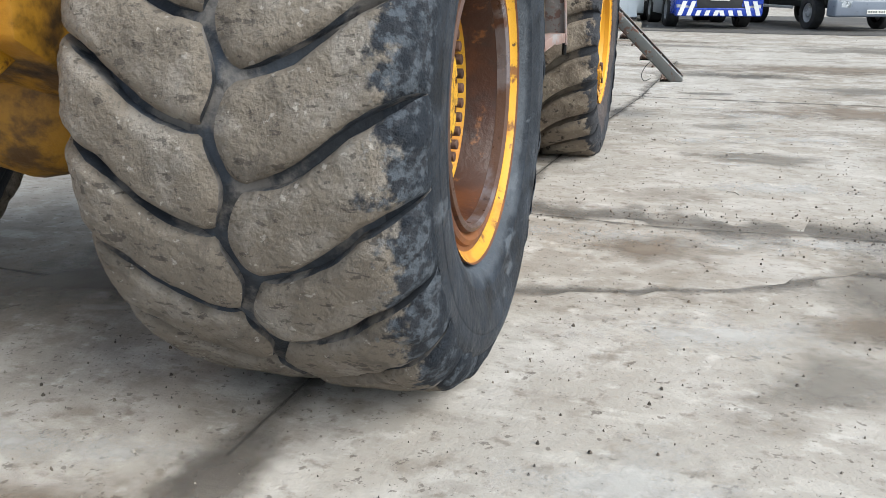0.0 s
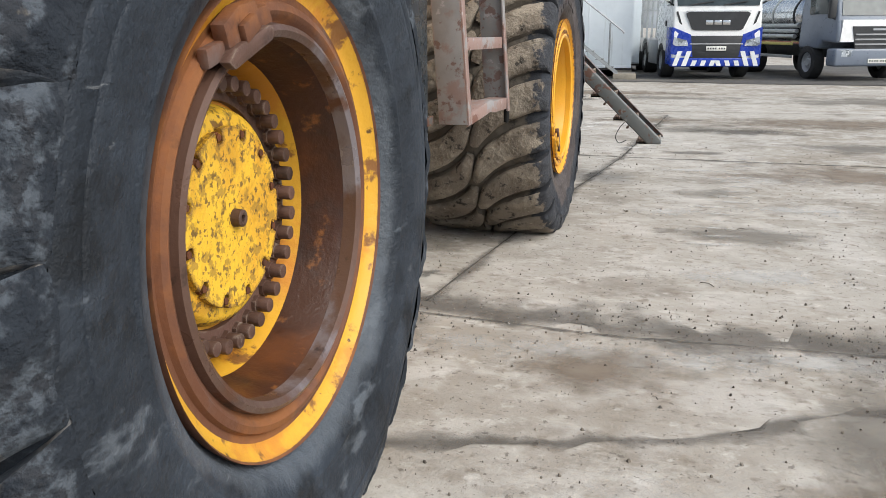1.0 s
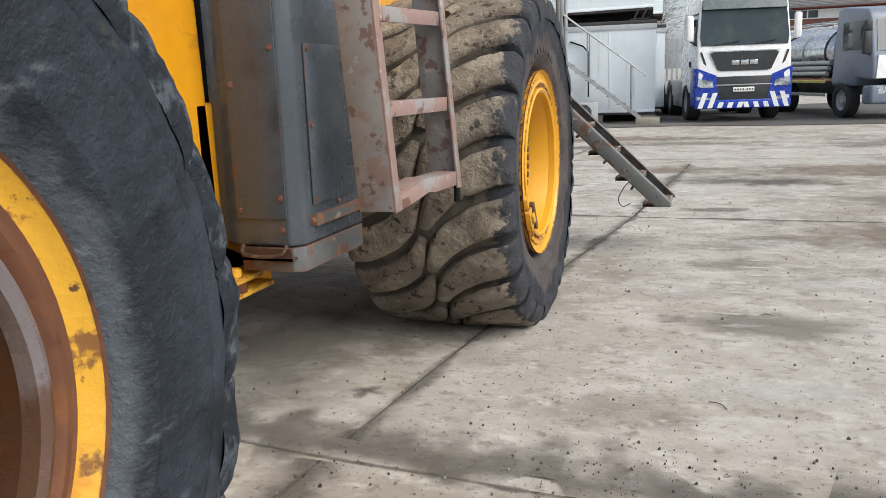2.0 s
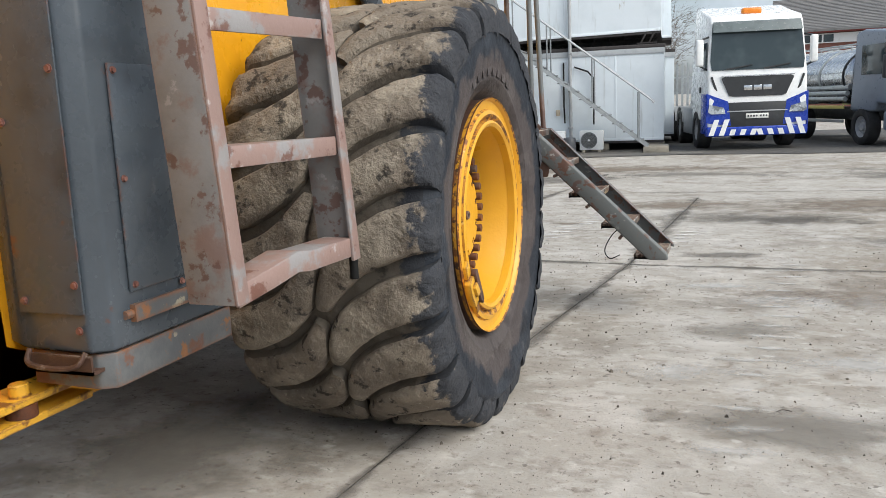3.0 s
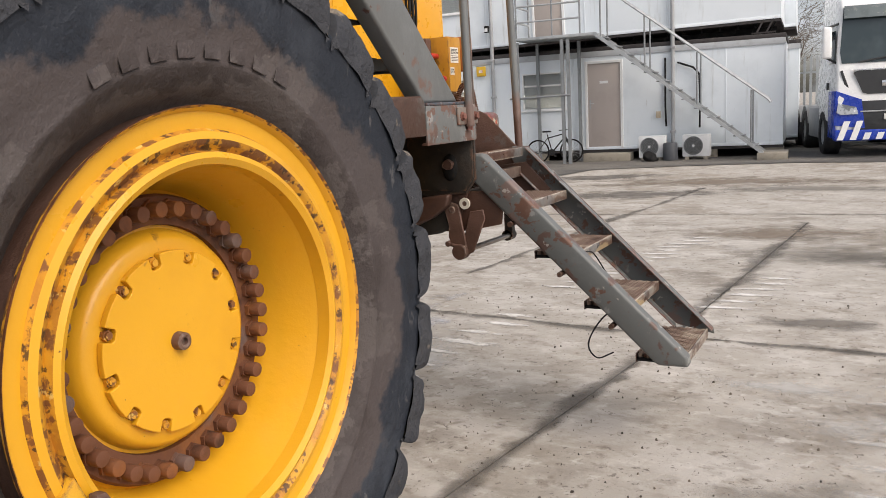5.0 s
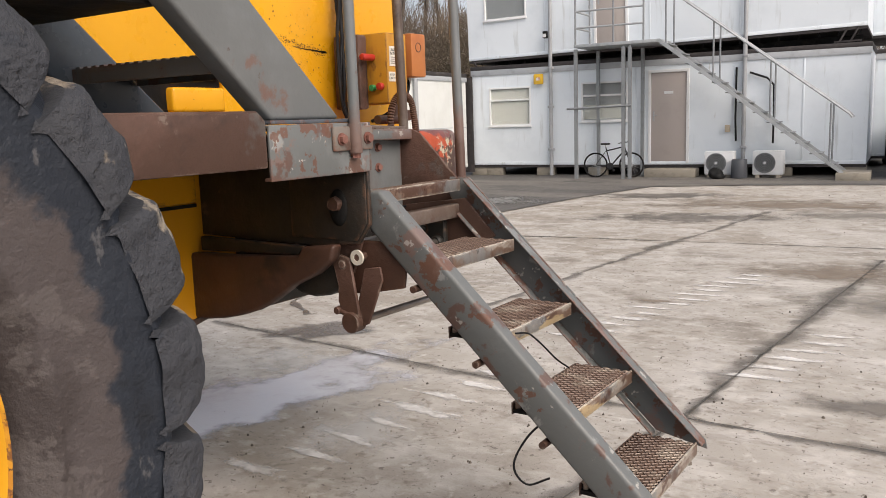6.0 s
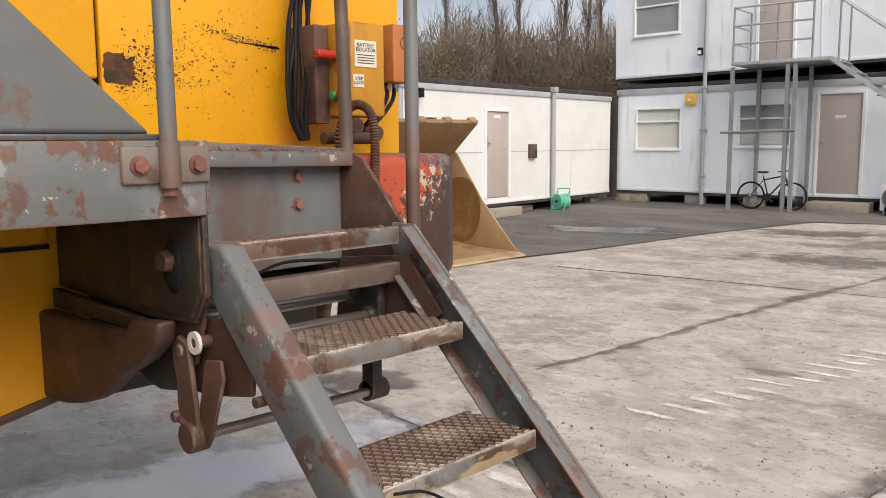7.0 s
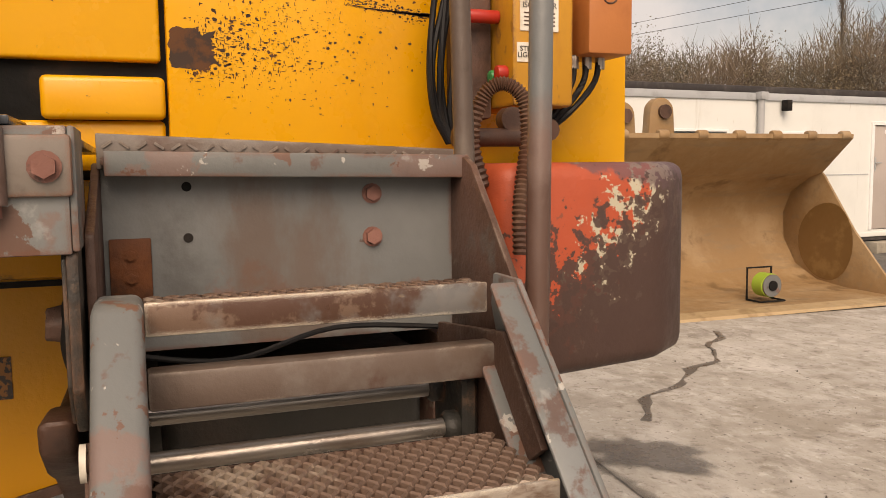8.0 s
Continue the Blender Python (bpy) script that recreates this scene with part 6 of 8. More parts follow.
# ---- outside staircase ----
stair = front_thing("outside_staircase", 0, 0, "galvanised outside staircase with landing and handrails", "staircase")
LZ, LY0, LY1 = 2.93, -1.02, -0.04
LX0, LX1 = 3.02, 4.90
SX1 = 8.50
part("landing", solid(LX0, LX1, LY0, LY1, LZ - 0.065, LZ, 0.004), "galv", stair)
for x, y in ((3.05, LY0 + 0.04), (4.12, LY0 + 0.04), (4.26, LY0 + 0.04), (3.28, LY1 - 0.08), (4.3, LY1 - 0.08)):
    part("post", solid(x - 0.035, x + 0.035, y - 0.035, y + 0.035, 0.0, LZ - 0.1), "galv_dull", stair)
part("brace", rods(((2.85, LY0, 1.55), (4.3, LY0, 1.58), 0.022), ((3.0, LY0, 1.55), (3.3, LY1 - 0.08, 1.55), 0.022), n=8), "galv_dull", stair)


def rail(pts, r=0.021):
    return part("handrail", rods(*[(a, b, r) for a, b in zip(pts, pts[1:])], n=8), "galv", stair)


for z in (0.35, 0.70, 1.05):
    rail([(LX0 + 0.03, LY1, LZ + z), (LX0 + 0.03, LY0 + 0.03, LZ + z), (LX1 - 0.35, LY0 + 0.03, LZ + z)])
for x, y in ((LX0 + 0.03, LY0 + 0.03), (3.9, LY0 + 0.03), (LX1 - 0.35, LY0 + 0.03), (LX0 + 0.03, LY1)):
    part("rail_post", rods(((x, y, LZ), (x, y, LZ + 1.05), 0.021), n=8), "galv_dull", stair)
drop = (LZ - 0.14) / (SX1 - LX1)
for y in (LY0 + 0.02, LY1 - 0.25):
    bm = plate([(LX1 - 0.05, LZ), (LX1 - 0.0, LZ), (SX1 - 0.05, 0.17), (SX1 - 0.05, 0.12), (SX1 - 0.09, 0.12), (LX1 - 0.05, LZ - 0.055)], "y", y - 0.02, y + 0.02)
    part("stair_stringer", bm, "galv", stair)
    rail([(LX1 - 0.05, y, LZ + 1.14), (SX1 + 0.02, y, 1.27), (SX1 + 0.07, y, 1.20)])
    for k in range(4):
        f = (0.02, 0.30, 0.62, 0.94)[k]
        x = LX1 + 0.05 + f * (SX1 - LX1 - 0.15)
        z = LZ - drop * (x - LX1)
        part("rail_post", rods(((x, y, z - 0.1), (x, y, z + 1.10), 0.019), n=8), "galv_dull", stair)
for k in range(13):
    x = LX1 + 0.10 + k * (SX1 - LX1) / 13.4
    z = LZ - drop * (x - LX1) - 0.03
    part("stair_tread", solid(x - 0.12, x + 0.10, LY0 + 0.045, LY1 - 0.275, z - 0.025, z, 0.003), "galv_dull", stair)
pad = front_thing("stair_pad", 8.62, -0.62, "concrete pad under the stair foot", "block")
part("pad", solid(-0.3, 0.3, -0.5, 0.5, 0.0, 0.15, 0.01), "block", pad)


# ---- air conditioning units ----
def ac_unit():
    a = front_thing("air_conditioner", 6.05, -0.42, "cream outdoor air conditioner with a round fan grille", "air conditioner", "air conditioners")
    part("case", solid(-0.30, 0.30, -0.14, 0.14, 0.07, 0.56, 0.02), "white", a)
    bm = bmesh.new()
    k = 32
    c = Vector((-0.06, -0.145, 0.315))
    ring = []
    for r, h in ((0.03, 0.0), (0.195, 0.0)):
        ring.append([bm.verts.new(c + Vector((r * math.cos(2 * math.pi * i / k), h, r * math.sin(2 * math.pi * i / k)))) for i in range(k)])
    for i in range(k):
        bm.faces.new((ring[0][i], ring[0][(i + 1) % k], ring[1][(i + 1) % k], ring[1][i]))
    part("fan_opening", bm, mat("fan_shade", (0.075, 0.076, 0.072), rough=0.6), a)
    bm = bmesh.new()
    for r in (0.045, 0.08, 0.115, 0.15, 0.18, 0.202):
        tube(bm, [c + Vector((r * math.cos(2 * math.pi * i / k), -0.008, r * math.sin(2 * math.pi * i / k))) for i in range(k)], 0.005 if r < 0.2 else 0.009, 5, closed=True)
    for i in range(8):
        q = 2 * math.pi * i / 8
        rod(bm, c + Vector((0.03 * math.cos(q), -0.008, 0.03 * math.sin(q))), c + Vector((0.2 * math.cos(q), -0.008, 0.2 * math.sin(q))), 0.004, 5)
    part("fan_grille", bm, "galv_dull", a)
    for x in (-0.2, 0.2):
        part("foot", solid(x - 0.04, x + 0.04, -0.17, 0.17, 0.0, 0.07, 0.004), "block", a)
    return a


ac = ac_unit()
p = front_at(7.02, -0.42)
copy_thing(ac, pose(p.x, p.y, gz(p.x, p.y), 0, 0, BT))
bin_ = front_thing("drum", 6.47, -0.62, "dark grey plastic drum beside the air conditioners", "drum")
bm = bmesh.new()
rod(bm, (0, 0, 0), (0, 0, 0.40), 0.17, 20, 0.155)
bevel(bm, 0.02, 2)
part("drum_body", bm, mat("dark_plastic", (0.07, 0.075, 0.085), rough=0.5), bin_)
bag = front_thing("rubbish_bag", 6.05, -0.80, "small crumpled black bag on the ground", "bag")
bm = bmesh.new()
bmesh.ops.create_icosphere(bm, subdivisions=3, radius=0.16)
for v in bm.verts:
    v.co *= 1 + 0.5 * noise.noise(v.co * 7)
    v.co.z = max(0.0, v.co.z * 0.8 + 0.10)
part("bag_body", bm, "black", bag)
for k, (x0, pts) in enumerate(((6.28, [(0, 0, 2.3), (0, -0.02, 1.2), (0.02, -0.03, 0.75)]), (7.05, [(-0.5, 0, 2.18), (-0.15, -0.02, 2.05), (-0.02, -0.03, 1.9), (0, -0.05, 1.3), (0.0, -0.1, 0.7)]))):
    d = front_thing("cable_duct", x0, -0.04, "dark cable duct running to an air conditioner", "cable")
    bm = bmesh.new()
    tube(bm, pts, 0.022, 8)
    part("duct", bm, "cable", d)
ib = front_thing("socket_box", 6.12, -0.05, "small beige socket box on the cabin wall", "box")
part("socket_case", solid(-0.05, 0.05, -0.05, 0.02, 0.95, 1.10, 0.006), mat("beige", (0.45, 0.38, 0.28), rough=0.5), ib)


# ---- bicycle ----
def bicycle():
    b = front_thing("bicycle", 3.78, -0.60, "black mountain bike leaning by the cabin", "bicycle")
    dk = mat("bike_black", (0.016, 0.016, 0.018), rough=0.35)
    for x in (-0.52, 0.52):
        bm = bmesh.new()
        k = 36
        tube(bm, [(x + 0.335 * math.cos(2 * math.pi * i / k), 0, 0.36 + 0.335 * math.sin(2 * math.pi * i / k)) for i in range(k)], 0.024, 8, closed=True)
        w = part("wheel", bm, "black", b)
        bm = bmesh.new()
        for i in range(16):
            a = 2 * math.pi * i / 16
            rod(bm, (x, 0, 0.36), (x + 0.32 * math.cos(a), 0, 0.36 + 0.32 * math.sin(a)), 0.003, 4)
        rod(bm, (x, -0.05, 0.36), (x, 0.05, 0.36), 0.025, 10)
        part("spokes", bm, "galv", w)
    part("frame", rods(((-0.52, 0, 0.36), (-0.08, 0, 0.33), 0.013), ((-0.52, 0, 0.36), (-0.20, 0, 0.78), 0.011), ((-0.08, 0, 0.33), (-0.22, 0, 0.86), 0.017), ((-0.08, 0, 0.33), (0.34, 0, 0.80), 0.021), ((-0.20, 0, 0.76), (0.32, 0, 0.88), 0.018), ((0.30, 0, 0.95), (0.36, 0, 0.74), 0.02), n=8), dk, b)
    part("fork", rods(((0.36, -0.05, 0.76), (0.52, -0.05, 0.36), 0.014), ((0.36, 0.05, 0.76), (0.52, 0.05, 0.36), 0.014), n=8), dk, b)
    part("handlebar", rods(((0.30, 0, 0.95), (0.36, 0, 1.0), 0.014), ((0.36, -0.32, 1.0), (0.36, 0.32, 1.0), 0.012), ((0.36, -0.32, 1.0), (0.24, -0.33, 0.98), 0.013), ((0.36, 0.32, 1.0), (0.24, 0.33, 0.98), 0.013), n=8), dk, b)
    bm = solid(-0.36, -0.10, -0.06, 0.06, 0.93, 0.98, 0.02, 3)
    part("saddle", bm, dk, b)
    part("seat_post", rods(((-0.22, 0, 0.86), (-0.235, 0, 0.94), 0.012), n=8), "galv", b)
    bm = bmesh.new()
    rod(bm, (-0.08, -0.05, 0.33), (-0.08, -0.04, 0.33), 0.10, 20)
    rod(bm, (-0.08, -0.06, 0.33), (0.04, -0.07, 0.22), 0.010, 6)
    rod(bm, (0.04, -0.12, 0.22), (0.04, -0.07, 0.22), 0.03, 6)
    part("crank", bm, dk, b)
    b.scale = (0.79, 0.79, 0.79)
    return b


bicycle()


# ---- things along the side row ----
def row_thing(name, along, out, label, category, group=""):
    p = pose(JX - 0.10, JY, 0, 0, 0, BT) @ Vector((out, -along, 0))
    return thing(name, (p.x, p.y, gz(p.x, p.y)), label, category, group, BT)


rb = row_thing("meter_box", 3.45, 0.03, "brown rusted meter box on the cream cabin", "box")
part("meter_case", solid(-0.03, 0.05, -0.11, 0.11, 1.10, 1.38, 0.008), "rust_brown", rb)
for along, top in ((2.72, 2.45), (7.42, 2.40)):
    d = row_thing("drain_pipe", along, 0.07, "grey plastic drain pipe clipped to a cabin wall", "pipe", "drain pipes")
    part("pipe", rods(((0, 0, 0.0), (0, 0, top), 0.05), n=12), "pipe", d)
    part("pipe_clip", solid(-0.07, 0.07, -0.07, 0.07, top - 0.02, top + 0.09, 0.01), "pipe", d)
cam_ = row_thing("security_lamp", 6.95, 0.10, "small black security lamp under the roof edge", "lamp")
part("lamp_case", solid(-0.06, 0.06, -0.05, 0.05, 2.22, 2.38, 0.012), "black", cam_)


def hose_reel():
    h = row_thing("hose_reel", 2.95, 0.42, "green plastic garden hose reel on a stand", "hose reel")
    gr = mat("mint_plastic", (0.07, 0.36, 0.24), [((0.12, 0.45, 0.32), 12.0, 0.5, 0.65, 0.6, 4)], rough=0.4)
    bm = bmesh.new()
    lathe(bm, [(0.05, -0.17), (0.21, -0.17), (0.22, -0.155), (0.21, -0.14), (0.19, -0.10), (0.20, 0.0), (0.19, 0.10), (0.21, 0.14), (0.22, 0.155), (0.21, 0.17), (0.05, 0.17)], 28)
    bmesh.ops.transform(bm, verts=bm.verts, matrix=pose(0, 0, 0.27, 0, 0, 70))
    part("drum", bm, gr, h)
    bm = bmesh.new()
    for s in (-0.19, 0.19):
        tube(bm, [(s, -0.20, 0.012), (s, -0.02, 0.30), (s, 0.12, 0.62), (s, 0.14, 0.02)], 0.013, 6)
    rod(bm, (-0.19, 0.12, 0.62), (0.19, 0.12, 0.62), 0.013, 6)
    rod(bm, (-0.19, -0.20, 0.014), (0.19, -0.20, 0.014), 0.013, 6)
    part("stand", bm, gr, h)
    h.scale = (0.74, 0.74, 0.74)
    return h


hose_reel()


# ---- loose bucket ----
def bucket():
    b = thing("loader_bucket", (-6.2, 11.35, gz(-6.2, 11.35)), "huge worn tan loader bucket lying on the yard", "bucket")
    tan = mat("bucket_steel", (0.27, 0.165, 0.078), [((0.35, 0.24, 0.135), 1.6, 0.45, 0.65, 0.8, 6), ((0.15, 0.085, 0.035), 2.2, 0.55, 0.68, 0.8, 7), ((0.22, 0.16, 0.10), 8.0, 0.5, 0.68, 0.6, 7, (1, 0.2, 1))], rough=0.6, bump=((8.0, 0.006), (50.0, 0.002)))
    inner = [(0.62, 0.05), (0.0, 0.06), (-0.45, 0.10), (-0.80, 0.26), (-1.0, 0.55), (-1.02, 0.85), (-0.90, 1.10), (-0.62, 1.27), (-0.42, 1.33), (0.0, 1.70)]
    outer = [(0.0, 1.745), (-0.47, 1.38), (-0.70, 1.33), (-0.98, 1.15), (-1.08, 0.86), (-1.06, 0.52), (-0.85, 0.20), (-0.48, 0.03), (0.0, 0.0), (0.64, 0.0)]
    w = 2.0
    bm = bmesh.new()
    prism(bm, inner + outer, "y", -w, w)
    bmesh.ops.recalc_face_normals(bm, faces=bm.faces)
    part("shell", bm, tan, b)
    for y in (-w - 0.03, w):
        bm = plate([(0.66, 0.0), (0.66, 0.06), (0.05, 0.70), (-0.40, 1.30), (-0.47, 1.36), (-0.62, 1.30), (-0.95, 1.12), (-1.05, 0.86), (-1.03, 0.52), (-0.83, 0.20), (-0.46, 0.02)], "y", y, y + 0.03, 0.005)
        part("end_plate", bm, tan, b)
    bm = plate([(0.60, 0.002), (0.60, 0.055), (0.76, 0.03), (0.78, 0.002)], "y", -w - 0.05, w + 0.05)
    part("cutting_edge", bm, mat("worn_edge", (0.42, 0.30, 0.17), [((0.25, 0.16, 0.08), 5.0, 0.5, 0.66, 0.7, 6)], rough=0.5, metal=0.2), b)
    for k in range(8):
        y = 1.90 - k * 0.465
        bm = bmesh.new()
        rod(bm, (-0.03, y - 0.06, 1.73), (-0.03, y + 0.06, 1.73), 0.05, 14)
        bevel(bm, 0.015, 2)
        part("top_lug", bm, tan, b)
    # stain on the end plate's inner face
    bm = bmesh.new()
    vs = [bm.verts.new((-0.30 + 0.46 * math.cos(q) * (0.75 if math.cos(q) > 0 else 1), w - 0.004, 0.55 + 0.44 * math.sin(q))) for q in [2 * math.pi * i / 28 for i in range(28)]]
    bm.faces.new(vs)
    part("wear_patch", bm, mat("bucket_wear", (0.17, 0.09, 0.03), [((0.25, 0.15, 0.06), 4.0, 0.5, 0.66, 0.7, 6)], rough=0.5), b)
    for y, top in ((-0.035, 2.15), (-0.52, 2.10)):
        pts = [(y - 0.20, 1.25), (y + 0.20, 1.25), (y + 0.15, top - 0.16)] + [(y + 0.15 * math.cos(q), top - 0.15 + 0.15 * math.sin(q)) for q in [math.pi * k / 10 for k in range(11)]] + [(y - 0.15, top - 0.16)]
        ear = part("hinge_ear", plate(pts, "x", -0.74, -0.60, 0.02), tan, b, "upright hinge ear with a pin")
        part("hinge_pin", rods(((-0.60, y + 0.02, top - 0.15), (-0.56, y + 0.02, top - 0.15), 0.075)), "rust_brown", ear)
    return b


bucket()


def cable_reel():
    r = thing("cable_reel", (-5.83, 11.90, gz(-5.8, 11.9) + 0.066), "small green and grey extension cable reel", "cable reel")
    lime = mat("lime_cable", (0.28, 0.40, 0.05), rough=0.5)
    bm = bmesh.new()
    lathe(bm, [(0.03, -0.08), (0.12, -0.08), (0.12, 0.06), (0.03, 0.06)], 28, closed=True)
    bmesh.ops.transform(bm, verts=bm.verts, matrix=Matrix.Translation((0, 0, 0.165)))
    part("wound_cable", bm, lime, r)
    for x in (-0.09, 0.07):
        bm = bmesh.new()
        lathe(bm, [(0.01, x), (0.112, x), (0.112, x + 0.012), (0.01, x + 0.012)], 28, closed=True)
        bmesh.ops.transform(bm, verts=bm.verts, matrix=Matrix.Translation((0, 0, 0.165)))
        part("flange", bm, "grey", r)
    bm = bmesh.new()
    tube(bm, [(-0.11, -0.15, 0.008), (-0.11, -0.15, 0.33), (-0.11, 0.15, 0.33), (-0.11, 0.15, 0.008)], 0.012, 6)
    tube(bm, [(-0.11, -0.15, 0.010), (0.09, -0.15, 0.010), (0.09, 0.15, 0.010), (-0.11, 0.15, 0.010)], 0.010, 6)
    part("stand", bm, "black", r)
    bm = bmesh.new()
    rod(bm, (0.08, 0, 0.165), (0.10, 0, 0.165), 0.05, 16)
    part("socket_face", bm, "black", r)
    return r


cable_reel()


# ---- lorries ----
M["truck_white"] = mat("white_lorry_paint", (0.80, 0.81, 0.81), [((0.62, 0.62, 0.61), 1.5, 0.5, 0.7, 0.6, 5)], rough=0.28)
M["truck_blue"] = mat("blue_lorry_paint", (0.012, 0.045, 0.36), [((0.02, 0.06, 0.40), 2.0, 0.5, 0.7, 0.5, 4)], rough=0.28)
M["truck_grey"] = mat("grey_lorry_paint", (0.17, 0.20, 0.25), [((0.13, 0.15, 0.19), 1.5, 0.5, 0.7, 0.6, 5)], rough=0.35)
M["plastic_dark"] = mat("dark_trim", (0.025, 0.027, 0.03), [((0.045, 0.047, 0.05), 3.0, 0.5, 0.7, 0.6, 5)], rough=0.5)
M["screen"] = mat("windscreen", (0.035, 0.05, 0.055), [((0.07, 0.09, 0.095), 1.2, 0.45, 0.7, 0.7, 3)], rough=0.08)
M["chrome"] = mat("chrome", (0.62, 0.63, 0.64), rough=0.12, metal=1.0, rough_var=0.04)
M["tank_steel"] = mat("polished_tank_steel", (0.55, 0.57, 0.59), [((0.42, 0.44, 0.46), 2.0, 0.5, 0.7, 0.6, 5)], rough=0.22, metal=0.9)
M["lorry_tyre"] = mat("lorry_tyre", (0.022, 0.022, 0.023), [((0.05, 0.047, 0.043), 4.0, 0.5, 0.7, 0.7, 6)], rough=0.8)
M["plate"] = mat("number_plate", (0.72, 0.72, 0.68), rough=0.4)
M["amber"] = mat("amber_lens", (0.75, 0.22, 0.02), rough=0.25)
M["lamp_lens"] = mat("headlamp_lens", (0.42, 0.46, 0.50), [((0.12, 0.135, 0.15), 7.0, 0.46, 0.58, 0.85, 4), ((0.75, 0.78, 0.80), 12.0, 0.60, 0.66, 0.8, 3)], rough=0.1)


def lorry_wheel(root, x, y, r, w, name="wheel"):
    bm = bmesh.new()
    s = 1 if x > 0 else -1
    prof = [(r * 0.58, 0.0), (r * 0.62, 0.02), (r * 0.8, 0.03), (r * 0.95, 0.015), (r, -0.03), (r, -w + 0.03), (r * 0.95, -w), (r * 0.58, -w)]
    lathe(bm, [(a, b * s) for a, b in prof], 32, closed=True)
    bmesh.ops.transform(bm, verts=bm.verts, matrix=Matrix.Translation((x, y, r)))
    wh = part(name, bm, "lorry_tyre", root)
    bm = bmesh.new()
    lathe(bm, [(a, b * s) for a, b in [(0.0, -0.02), (r * 0.2, -0.02), (r * 0.24, -0.06), (r * 0.45, -0.10), (r * 0.55, -0.05), (r * 0.59, 0.0), (r * 0.56, -w * 0.5)]], 28)
    for k in range(10):
        a = 2 * math.pi * k / 10
        c = Vector((-0.07 * s, r * 0.33 * math.cos(a), r * 0.33 * math.sin(a)))
        rod(bm, c, c + Vector((0.04 * s, 0, 0)), 0.016, 6)
    bmesh.ops.transform(bm, verts=bm.verts, matrix=Matrix.Translation((x, y, r)))
    part("hub", bm, "pipe", wh)
    return wh


def cab_shell(w, prof, top_in=0.10, bev=0.07):
    """A cab from its side outline, narrowed towards the roof."""
    bm = bmesh.new()
    prism(bm, prof, "x", -w, w)
    zt = max(p[1] for p in prof)
    for v in bm.verts:
        if v.co.z > 1.7:
            k = (v.co.z - 1.7) / (zt - 1.7)
            v.co.x *= 1 - top_in * k * k
        if v.co.y < -1.0:
            v.co.x *= 0.985
    bmesh.ops.recalc_face_normals(bm, faces=bm.faces)
    bevel(bm, bev, 4, 20)
    return bm


def slab(pts, thick, offset=0.0):
    """A panel over four or more corner points, pushed outwards to the front (-y)."""
    bm = bmesh.new()
    a = [bm.verts.new((x, y - offset, z)) for x, y, z in pts]
    b = [bm.verts.new((x, y - offset + thick, z)) for x, y, z in pts]
    k = len(pts)
    bm.faces.new(a)
    bm.faces.new(b[::-1])
    for i in range(k):
        bm.faces.new((a[i], b[i], b[(i + 1) % k], a[(i + 1) % k]))
    bmesh.ops.recalc_face_normals(bm, faces=bm.faces)
    return bm


